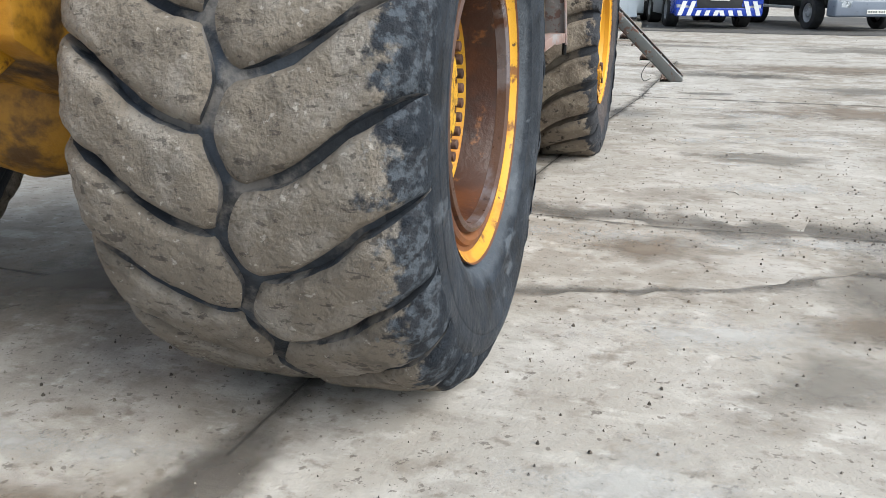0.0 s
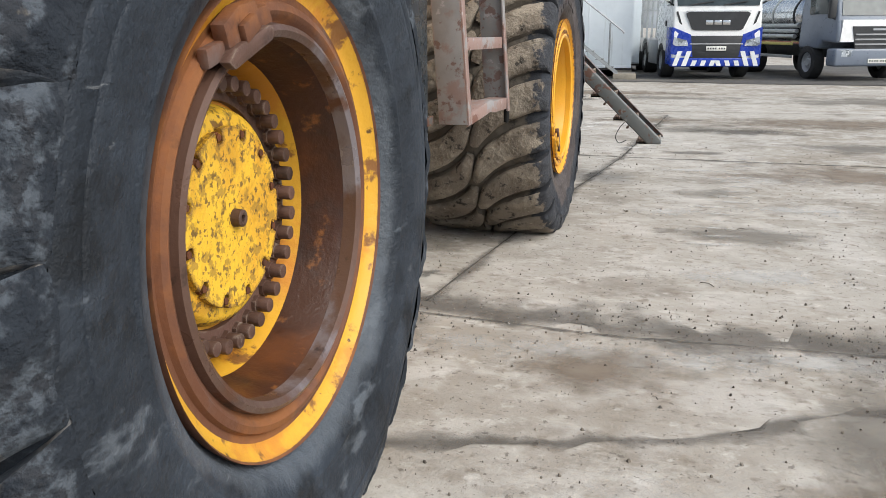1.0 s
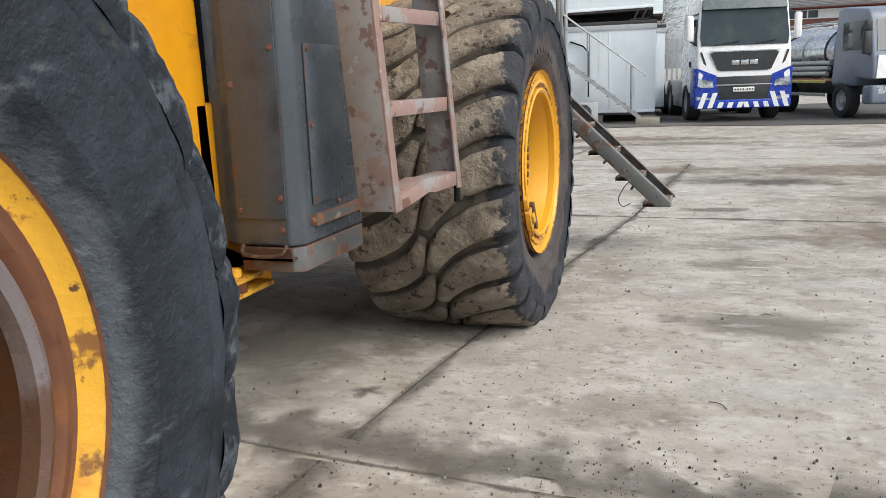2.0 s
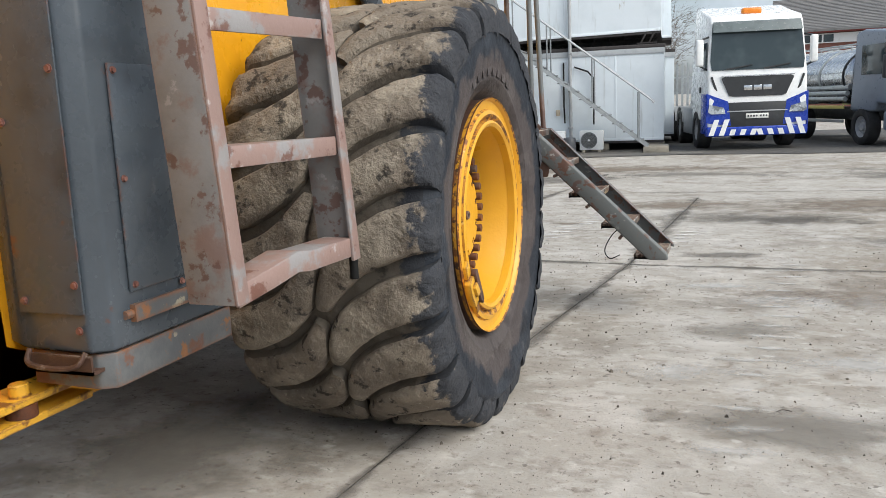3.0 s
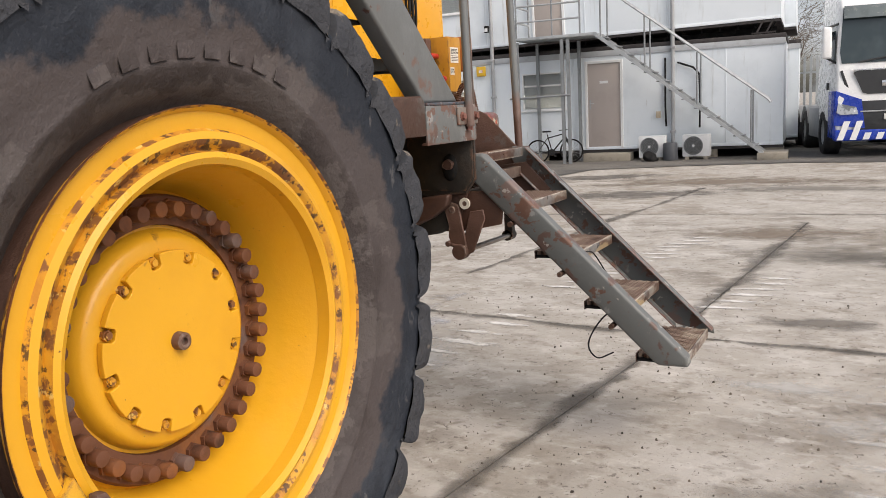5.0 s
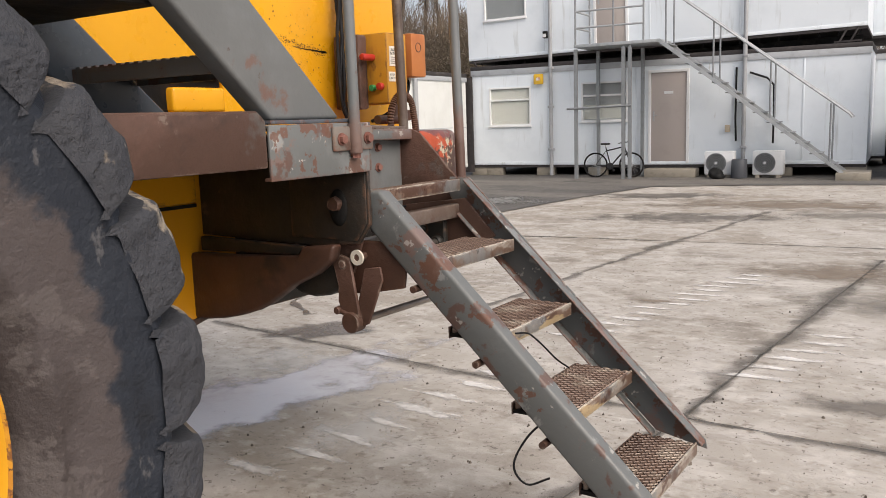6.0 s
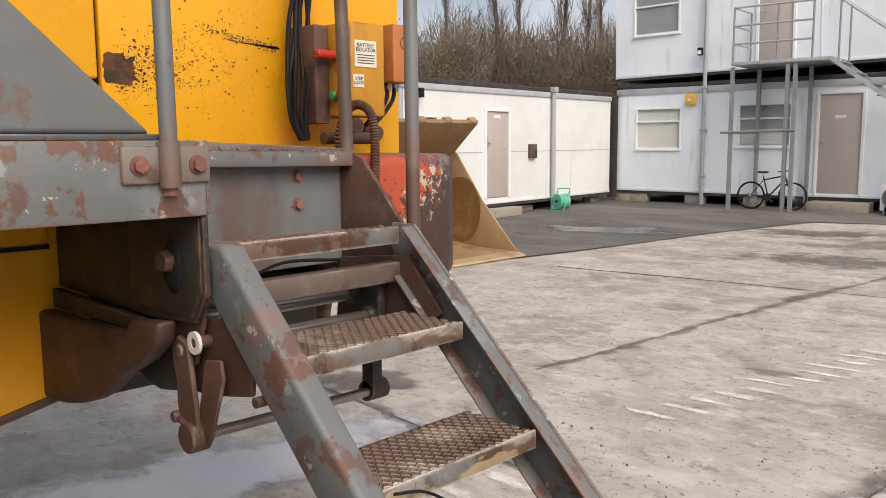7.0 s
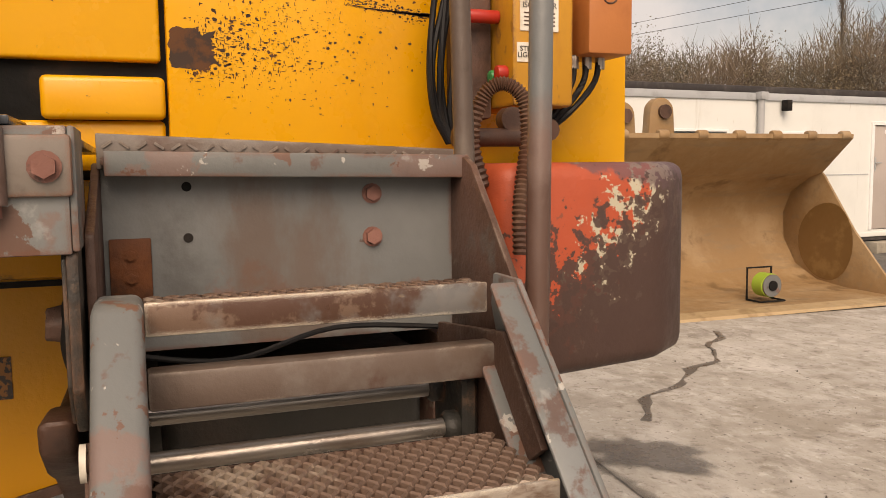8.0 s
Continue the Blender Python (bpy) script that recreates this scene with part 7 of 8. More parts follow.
def tractor(at, turn):
    t = thing("tractor_unit", (*at, gz(*at)), "white and blue lorry tractor unit with chevron bumper", "lorry", turn=turn)
    F = -1.40
    part("cab", cab_shell(1.21, [(F, 0.55), (F - 0.03, 1.25), (F + 0.02, 1.86), (F + 0.22, 3.14), (F + 0.33, 3.30), (-0.35, 3.44), (0.55, 3.66), (0.92, 3.66), (0.95, 1.10), (0.62, 1.05), (0.52, 0.75), (-0.52, 0.75), (-0.62, 1.05), (-0.70, 0.55)], 0.12, 0.10), "truck_white", t, "white high-roof sleeper cab")
    # windscreen and sun visor
    def fy(z):
        return F + 0.012 + (z - 1.86) * 0.20 / 1.28
    scr = part("windscreen", slab([(-1.09, fy(1.98), 1.98), (1.09, fy(1.98), 1.98), (1.12, fy(2.2), 2.2), (1.05, fy(3.13), 3.13), (-1.05, fy(3.13), 3.13), (-1.12, fy(2.2), 2.2)], 0.03, 0.012), "screen", t)
    part("sun_visor", slab([(-1.06, fy(2.90) - 0.10, 2.90), (1.06, fy(2.90) - 0.10, 2.90), (1.04, fy(3.14) - 0.02, 3.16), (-1.04, fy(3.14) - 0.02, 3.16)], 0.02, 0.01), mat("visor_tint", (0.10, 0.125, 0.13), [((0.07, 0.09, 0.095), 3.0, 0.45, 0.6, 0.6, 3)], rough=0.2), t)
    for x in (-0.75, 0.15):
        part("wiper", rods(((x, fy(2.0) - 0.04, 2.0), (x + 0.62, fy(2.06) - 0.04, 2.09), 0.018), n=6), "plastic_dark", scr)
    gr = part("grille", slab([(-0.86, F, 1.78), (-0.78, F, 1.82), (0.78, F, 1.82), (0.86, F, 1.78), (0.68, F, 1.36), (0.58, F, 1.33), (-0.58, F, 1.33), (-0.68, F, 1.36)], 0.05, 0.045), "plastic_dark", t)
    for k, x in enumerate((-0.23, 0.0, 0.23)):
        part("maker_mark", solid(x - 0.10, x + 0.10, F - 0.058, F - 0.045, 1.48, 1.60, 0.012), "chrome", gr)
    part("grille_trim", slab([(-0.88, F, 1.845), (0.88, F, 1.845), (0.86, F, 1.825), (-0.86, F, 1.825)], 0.05, 0.05), "chrome", gr)
    part("lower_grille", solid(-0.74, 0.74, F - 0.035, F + 0.1, 0.50, 1.20, 0.03), "plastic_dark", t)
    part("grille_bar", solid(-0.72, 0.72, F - 0.048, F - 0.02, 0.955, 0.985, 0.008), "pipe", t)
    pl = part("number_plate", solid(-0.27, 0.27, F - 0.062, F - 0.052, 0.79, 0.91, 0.004), "plate", t)
    for k in range(7):
        x = -0.215 + k * 0.068 + (0.03 if k > 3 else 0)
        part("plate_bar", solid(x - 0.017, x + 0.017, F - 0.066, F - 0.062, 0.828, 0.872), "plastic_dark", pl)
    for s in (-1, 1):
        part("corner_panel", slab([(s * 0.70, F, 1.22), (s * 0.90, F, 1.30), (s * 1.20, F + 0.02, 1.42), (s * 1.215, F + 0.03, 0.70), (s * 0.62, F, 0.62)], 0.10, 0.04), "truck_blue", t)
        part("corner_side", slab([(s * 1.205, F + 0.02, 1.40), (s * 1.225, F + 0.02, 0.45), (s * 1.225, F + 0.62, 0.45), (s * 1.205, F + 0.62, 1.40)], 0.01), "truck_blue", t)
        bm = solid(min(s * 1.195, s * 1.228), max(s * 1.195, s * 1.228), F + 0.0, F + 0.66, 0.42, 1.42, 0.02)
        part("side_panel", bm, "truck_blue", t)
        part("headlamp", slab([(s * 0.80, F, 1.07), (s * 1.15, F, 1.16), (s * 1.18, F + 0.01, 0.97), (s * 1.10, F, 0.92), (s * 0.76, F, 0.92)], 0.06, 0.055), "lamp_lens", t)
        part("air_slot", slab([(s * 1.08, F + 0.02, 1.84), (s * 1.12, F + 0.02, 1.82), (s * 1.02, F + 0.03, 1.50), (s * 0.95, F + 0.02, 1.48)], 0.04, 0.035), "plastic_dark", t)
        # mirrors
        mr = part("mirror", solid(min(s * 1.27, s * 1.46), max(s * 1.27, s * 1.45), F + 0.10, F + 0.24, 2.10, 2.76, 0.05, 3), "truck_white", t)
        part("mirror_arm", rods(((s * 1.10, F + 0.25, 2.82), (s * 1.36, F + 0.18, 2.74), 0.025), n=8), "plastic_dark", mr)
        part("mirror_arm", rods(((s * 1.12, F + 0.25, 1.98), (s * 1.36, F + 0.18, 2.12), 0.025), n=8), "plastic_dark", mr)
        part("side_window", solid(min(s * 1.165, s * 1.185), max(s * 1.165, s * 1.185), F + 0.30, -0.35, 2.0, 2.68, 0.01), "screen", t)
        part("door_handle", solid(min(s * 1.20, s * 1.235), max(s * 1.20, s * 1.235), -0.62, -0.5, 1.45, 1.60, 0.01), "plastic_dark", t)
    # chevron bumper
    bump = part("bumper", solid(-1.21, 1.21, F - 0.05, F + 0.25, 0.36, 0.60, 0.04, 3), "truck_blue", t)
    for s in (-1, 1):
        for k in range(5):
            x, hi = s * (0.04 + k * 0.25), 0.78 if k > 2 else 0.53
            part("chevron_stripe", slab([(x, F, 0.385), (x + s * 0.125, F, 0.385), (x + s * (0.125 - (hi - 0.385) * 0.34), F, hi), (x - s * (hi - 0.385) * 0.34, F, hi)], 0.004, 0.058), "truck_white", bump)
    # roof
    bc = part("beacon", solid(-0.24, 0.24, -0.72, -0.50, 3.36, 3.52, 0.05, 3), "amber", t)
    part("beacon_base", solid(-0.20, 0.20, -0.70, -0.52, 3.27, 3.37), "plastic_dark", bc)
    for x in (-0.55, 0.6):
        part("roof_horn", solid(x - 0.05, x + 0.05, -0.8, -0.6, 3.27, 3.36, 0.01), "plastic_dark", t)
    for x in (-1.08, 1.08):
        lorry_wheel(t, x + (0.12 if x > 0 else -0.12), 0.0, 0.50, 0.32, "front_wheel")
        lorry_wheel(t, x + (0.12 if x > 0 else -0.12), 2.6, 0.48, 0.36, "mid_wheel")
        lorry_wheel(t, x + (0.12 if x > 0 else -0.12), 3.9, 0.50, 0.62, "rear_wheel")
    part("chassis", solid(-0.45, 0.45, -1.2, 4.7, 0.62, 0.92, 0.02), "plastic_dark", t)
    part("fifth_wheel", solid(-0.5, 0.5, 2.9, 3.8, 0.98, 1.16, 0.04), "plastic_dark", t)
    part("side_skirt", solid(-1.20, -1.16, 0.66, 2.0, 0.35, 1.05, 0.02), "pipe", t)
    for y in (2.6, 3.9):
        for s in (-1, 1):
            bm = bmesh.new()
            prev = None
            for i in range(11):
                a = radians(15 + i * 15)
                row = [bm.verts.new((x, y + 0.58 * math.cos(a), 0.5 + 0.58 * math.sin(a))) for x in (s * 0.60, s * 1.22)]
                if prev:
                    bm.faces.new((prev[0], prev[1], row[1], row[0]))
                prev = row
            bmesh.ops.solidify(bm, geom=bm.faces, thickness=0.02)
            part("mudguard", bm, "pipe", t)
    t.scale = (0.955, 0.955, 0.955)
    return t


tractor((1.10, 23.15), 13.0)


def tanker(at, turn):
    t = thing("tanker_lorry", (*at, gz(*at)), "grey and white rigid tanker lorry with a steel tank", "lorry", turn=turn)
    F = -1.28
    part("cab", cab_shell(1.13, [(F, 0.95), (F - 0.02, 1.25), (F + 0.05, 1.55), (F + 0.30, 2.45), (F + 0.45, 2.62), (0.2, 2.72), (0.52, 2.66), (0.55, 0.95), (0.52, 0.8), (-0.52, 0.8), (-0.62, 1.0)], 0.08), "truck_grey", t, "grey-blue day cab with white front")
    part("cab_front_panel", slab([(-0.98, F + 0.02, 1.52), (0.98, F + 0.02, 1.52), (1.02, F, 0.98), (-1.02, F, 0.98)], 0.06, 0.035), "truck_white", t)
    def fy(z):
        return F + 0.05 + (z - 1.55) * 0.25 / 0.9
    part("windscreen", slab([(-0.98, fy(1.62), 1.62), (0.98, fy(1.62), 1.62), (0.92, fy(2.36), 2.36), (-0.92, fy(2.36), 2.36)], 0.03, 0.015), "screen", t)
    gr = part("grille", slab([(-0.72, F, 1.36), (0.72, F, 1.36), (0.62, F, 0.80), (-0.62, F, 0.80)], 0.05, 0.05), "plastic_dark", t)
    for z in (0.92, 1.04, 1.16):
        part("grille_slat", solid(-0.64, 0.64, F - 0.07, F - 0.045, z - 0.02, z + 0.02, 0.006), "pipe", gr)
    part("maker_mark", solid(-0.2, 0.2, F - 0.062, F - 0.05, 1.26, 1.31), "chrome", gr)
    part("bumper", solid(-1.14, 1.14, F - 0.08, F + 0.35, 0.38, 0.82, 0.06, 3), "truck_grey", t)
    pl = part("number_plate", solid(-0.26, 0.26, F - 0.095, F - 0.083, 0.46, 0.57), "plate", t)
    for k in range(7):
        x = -0.21 + k * 0.066 + (0.03 if k > 3 else 0)
        part("plate_bar", solid(x - 0.017, x + 0.017, F - 0.099, F - 0.095, 0.493, 0.538), "plastic_dark", pl)
    for s in (-1, 1):
        part("headlamp", slab([(s * 0.70, F, 0.78), (s * 1.06, F + 0.02, 0.80), (s * 1.06, F + 0.02, 0.63), (s * 0.74, F, 0.62)], 0.06, 0.095), "lamp_lens", t)
        mr = part("mirror", solid(min(s * 1.16, s * 1.34), max(s * 1.16, s * 1.34), F + 0.0, F + 0.14, 1.55, 2.08, 0.04, 2), "plastic_dark", t)
        part("mirror_arm", rods(((s * 1.05, F + 0.2, 2.12), (s * 1.25, F + 0.07, 2.05), 0.02), n=6), "plastic_dark", mr)
        part("mirror_arm", rods(((s * 1.05, F + 0.2, 1.52), (s * 1.25, F + 0.07, 1.58), 0.02), n=6), "plastic_dark", mr)
        part("wide_mirror", solid(min(s * 1.16, s * 1.32), max(s * 1.16, s * 1.32), F + 0.0, F + 0.12, 2.10, 2.34, 0.03, 2), "plastic_dark", t)
        part("side_window", solid(min(s * 1.085, s * 1.12), max(s * 1.085, s * 1.12), F + 0.32, 0.1, 1.66, 2.34, 0.01), "screen", t)
        for y in (0.0, 3.6):
            lorry_wheel(t, s * 1.13, y, 0.44, 0.27 if y == 0 else 0.5)
        part("side_guard", solid(min(s * 1.14, s * 1.18), max(s * 1.14, s * 1.18), 0.75, 2.9, 0.52, 0.60, 0.01), "pipe", t)
        part("side_stripe", solid(min(s * 1.14, s * 1.18), max(s * 1.14, s * 1.18), 0.75, 5.2, 0.86, 0.94, 0.01), mat("stripe_yellow", (0.55, 0.48, 0.15), rough=0.5), t)
        for k, z in enumerate((1.10, 1.24, 1.38)):
            part("hose_tray", rods(((s * (1.10 - 0.05 * k), 0.8, z), (s * (1.10 - 0.05 * k), 5.2, z), 0.06), n=10), "galv", t)
    part("chassis", solid(-0.45, 0.45, -1.0, 5.4, 0.55, 0.85, 0.02), "plastic_dark", t)
    bm = bmesh.new()
    k = 36
    prev = None
    for y, s in ((0.75, 0.55), (0.80, 0.85), (0.92, 1.0), (5.1, 1.0), (5.25, 0.85), (5.3, 0.5)):
        row = [bm.verts.new((1.08 * s * math.cos(2 * math.pi * i / k), y, 1.66 + 0.70 * s * math.sin(2 * math.pi * i / k))) for i in range(k)]
        if prev:
            for i in range(k):
                bm.faces.new((prev[i], prev[(i + 1) % k], row[(i + 1) % k], row[i]))
        else:
            bm.faces.new(row)
        prev = row
    bm.faces.new(prev[::-1])
    tk = part("tank", bm, "tank_steel", t, "polished steel oval tank")
    for y in (1.0, 2.2, 3.4, 4.6):
        bm = bmesh.new()
        tube(bm, [(1.09 * math.cos(2 * math.pi * i / k), y, 1.66 + 0.71 * math.sin(2 * math.pi * i / k)) for i in range(k)], 0.025, 6, closed=True)
        part("tank_band", bm, "plastic_dark" if y == 1.0 else "galv", tk)
    bm = bmesh.new()
    for s in (-0.35, 0.35):
        rod(bm, (s, 1.0, 2.46), (s, 5.0, 2.46), 0.02, 6)
    for y in (1.0, 2.0, 3.0, 4.0, 5.0):
        rod(bm, (-0.35, y, 2.46), (0.35, y, 2.46), 0.015, 6)
        rod(bm, (-0.35, y, 2.30), (-0.35, y, 2.46), 0.015, 6)
        rod(bm, (0.35, y, 2.30), (0.35, y, 2.46), 0.015, 6)
    part("catwalk", bm, "galv", tk)
    return t


tanker((4.80, 23.25), 22.0)


# ---- palisade fence and far warehouse ----
fence = thing("palisade_fence", (-1.9, 28.9, gz(0, 28.9)), "galvanised palisade fence behind the yard", "fence")
pale = None
for k in range(26):
    x = k * 0.165
    if pale is None:
        bm = plate([(-0.035, 0.05), (0.035, 0.05), (0.035, 2.28), (0.0, 2.40), (-0.035, 2.28)], "y", -0.008, 0.008)
        pale = part("pale", bm, "galv", fence)
    else:
        share(pale, "pale", Matrix.Translation((x, 0, 0)), fence)
for z in (0.5, 1.9):
    part("fence_rail", solid(-0.05, 4.20, 0.01, 0.05, z - 0.025, z + 0.025), "galv", fence)
for k in range(2):
    part("fence_post", solid(k * 4.10 - 0.04, k * 4.10 + 0.04, 0.03, 0.11, 0.0, 2.3), "galv", fence)

wh = thing("warehouse", (14.0, 52.0, gz(0, 50)), "long low building with a dark tiled roof", "building", turn=-3)
M["tile"] = mat("grey_roof_tiles", (0.17, 0.165, 0.163), [((0.22, 0.21, 0.20), 1.0, 0.48, 0.66, 0.7, 5), ((0.06, 0.055, 0.05), 3.0, 0.55, 0.7, 0.6, 6)], rough=0.8)
M["brick_far"] = mat("red_brick_far", (0.20, 0.085, 0.065), [((0.14, 0.06, 0.05), 4.0, 0.48, 0.64, 0.7, 6)], rough=0.85)
part("wall", solid(-11, 24, 0, 12, 0, 4.45), "brick_far", wh)
part("white_band", solid(-11.05, 24.05, -0.08, -0.01, 3.80, 4.32), "white", wh)
part("fascia", solid(-11.3, 24.3, -0.4, -0.3, 4.36, 4.60), mat("red_fascia", (0.26, 0.05, 0.045), rough=0.5), wh)
bm = plate([(-0.6, 4.55), (6.0, 6.85), (12.6, 4.55), (12.6, 4.42), (6.0, 6.65), (-0.6, 4.42)], "x", -11.5, 24.5)
roof = part("roof", bm, "tile", wh, "dark tiled pitched roof")
bm = bmesh.new()
for k in range(22):
    f = (k + 0.5) / 22
    box(bm, -11.5, 24.5, -0.03, 0.03, 0, 0.018, pose(0, -0.6 + 6.6 * f, 4.56 + 2.3 * f, 19, 0, 0))
part("tile_course", bm, "tile", roof)
for k in range(10):
    x = -10.4 + k * 3.4
    wnd = part("window", solid(x, x + 2.2, -0.10, -0.085, 3.86, 4.26), "screen", wh)
    for q in range(4):
        part("glazing_bar", solid(x + 0.55 * q - 0.04, x + 0.55 * q + 0.04, -0.13, -0.10, 3.86, 4.26), "white", wnd)


# ---- trees ----
M["bark"] = mat("winter_bark", (0.085, 0.072, 0.060), [((0.125, 0.108, 0.09), 2.0, 0.45, 0.65, 0.8, 5), ((0.05, 0.042, 0.034), 6.0, 0.55, 0.7, 0.7, 5)], rough=0.9)
M["twig"] = mat("bare_twigs", (0.125, 0.100, 0.080), [((0.165, 0.138, 0.105), 0.7, 0.45, 0.65, 0.8, 4)], rough=0.9)
M["twig_red"] = mat("brown_scrub", (0.130, 0.100, 0.076), [((0.092, 0.088, 0.06), 0.15, 0.45, 0.65, 0.8, 4), ((0.21, 0.155, 0.105), 0.22, 0.52, 0.64, 0.7, 4)], rough=0.9)


M["dry_leaf"] = mat("dry_leaves", (0.15, 0.115, 0.072), [((0.10, 0.098, 0.06), 0.12, 0.44, 0.60, 0.9, 4), ((0.20, 0.14, 0.08), 0.2, 0.54, 0.64, 0.8, 4), ((0.08, 0.07, 0.05), 1.5, 0.5, 0.65, 0.6, 4)], rough=0.85)


def grow(seed, height, spread, upright, levels=5, column=False):
    """Bare branches: tapered three-sided limbs, flat slips for twigs. Returns limb and twig meshes' data."""
    rnd = random.Random(seed)
    stem, twig = ([], []), ([], [])

    def seg(store, a, b, r0, r1, fine):
        vs, fs = store
        d = (b - a).normalized()
        s = d.cross(Vector((rnd.gauss(0, 1), rnd.gauss(0, 1), 0.2))).normalized()
        k = len(vs)
        if fine:
            vs.extend((a + s * r0, a - s * r0, b))
            fs.append((k, k + 1, k + 2))
            return
        t = s.cross(d)
        for p, r in ((a, r0), (b, r1)):
            for q in range(3):
                g = 2 * math.pi * q / 3
                vs.append(p + r * (math.cos(g) * s + math.sin(g) * t))
        for q in range(3):
            fs.append((k + q, k + (q + 1) % 3, k + 3 + (q + 1) % 3, k + 3 + q))

    def branch(p, d, length, r, level):
        n = 24 if column and level == 0 else 3 if level < 3 or (column and level < levels) else 2 if level < levels else 1
        q = p
        for i in range(n):
            w = 0.02 if column and level == 0 else 0.13
            d = (d + Vector((rnd.gauss(0, w), rnd.gauss(0, w), rnd.gauss(0, 0.08) + (0.16 if column else 0.05) * upright))).normalized()
            e = q + d * (length / n)
            r2 = r * (1 - 0.22 * (i + 1) / n)
            seg(stem if level < (1 if column else 2) else twig, q, e, r * (1 - 0.22 * i / n), r2, level > 2)
            if level < levels and (level > 0 or i > 0):
                for k in range((4, 2, 1)[level] if column else (4, 3, 2, 2, 2)[level]):
                    side = Vector((rnd.gauss(0, 1), rnd.gauss(0, 1), rnd.gauss(0, 0.4)))
                    side = (side - side.dot(d) * d).normalized()
                    nd = (d * (0.5 + upright) + side * spread * (0.6 + 0.6 * rnd.random())).normalized()
                    branch(e, nd, length * (0.48 + 0.26 * rnd.random()) * (0.19 * (1.2 - 0.8 * i / n) if column and level == 0 else 1.0), max(r2 * (0.13 if column and level == 0 else 0.52), 0.011), level + 1)
            q = e
    branch(Vector((0, 0, 0)), Vector((0, 0, 1)), height * (0.95 if column else 0.42), height * (0.0075 if column else 0.009), 0)
    return stem, twig


def tree_kind(seed, height, spread, upright, twig_mat, levels=4, column=False):
    stem, twig = grow(seed, height, spread, upright, levels, column)
    made = []
    for name, (vs, fs), m in (("trunk", stem, "bark"), ("crown", twig, twig_mat)):
        me = bpy.data.meshes.new(name)
        me.from_pydata(vs, [], fs)
        me.materials.append(M[m])
        made.append(me)
    return made


def plant(kind, x, y, scale, label, group, turn):
    t = new("tree")
    t.matrix_world = Matrix.LocRotScale((x, y, gz(x, y)), Euler((0, 0, turn)), (scale, scale, scale))
    tagged(t, label, "tree", group)
    for me in kind:
        o = new(me.name.split(".")[0], me)
        o.parent = t
    return t


broad = [tree_kind(s, 11.0, 0.85, 0.25, "twig") for s in (3, 8, 14)]
poplar = [tree_kind(s, 18.0, 0.45, 1.0, "twig", 3, True) for s in (5, 21)]
scrub = [tree_kind(s, 7.0, 1.0, 0.2, "twig_red") for s in (31, 37)]
rnd = random.Random(77)
# belt behind the side cabins
for k, deg in enumerate((15.0, 19.5, 23.0, 27.0, 30.5, 33.6, 35.0, 36.6, 39.2, 40.6, 44.5)):
    a, dist = radians(deg), 62 + 5 * (k % 3)
    plant(poplar[k % 2], 1.0 - dist * math.sin(a), 5.5 + dist * math.cos(a), 0.95 + 0.12 * (k % 4) - (0.3 if k in (1, 10) else 0), "tall bare poplar behind the cabins", "tree belt", k * 1.7)
for k in range(110):
    ang = radians(12 + 78 * (k + rnd.random() * 0.8) / 110)
    dist = 55 + 28 * rnd.random()
    tall = 1.28 if ang > radians(54) else 1.0
    x, y = 1.0 - dist * math.sin(ang), 5.5 + dist * math.cos(ang)
    if k % 2:
        plant(rnd.choice(scrub), x, y, (1.02 + 0.40 * rnd.random()) * tall, "dense brown bare tree behind the cabins", "tree belt", rnd.random() * 6)
    else:
        plant(rnd.choice(broad), x, y, (0.72 + 0.26 * rnd.random()) * tall, "bare winter tree behind the cabins", "tree belt", rnd.random() * 6)
sparse = tree_kind(14, 11.0, 0.85, 0.25, "twig", 4)
for x, y, s in ((-2.6, 44.0, 0.62), (0.2, 47.0, 0.42)):
    plant(sparse, x, y, s, "bare winter tree behind the fence", "tree belt", x)


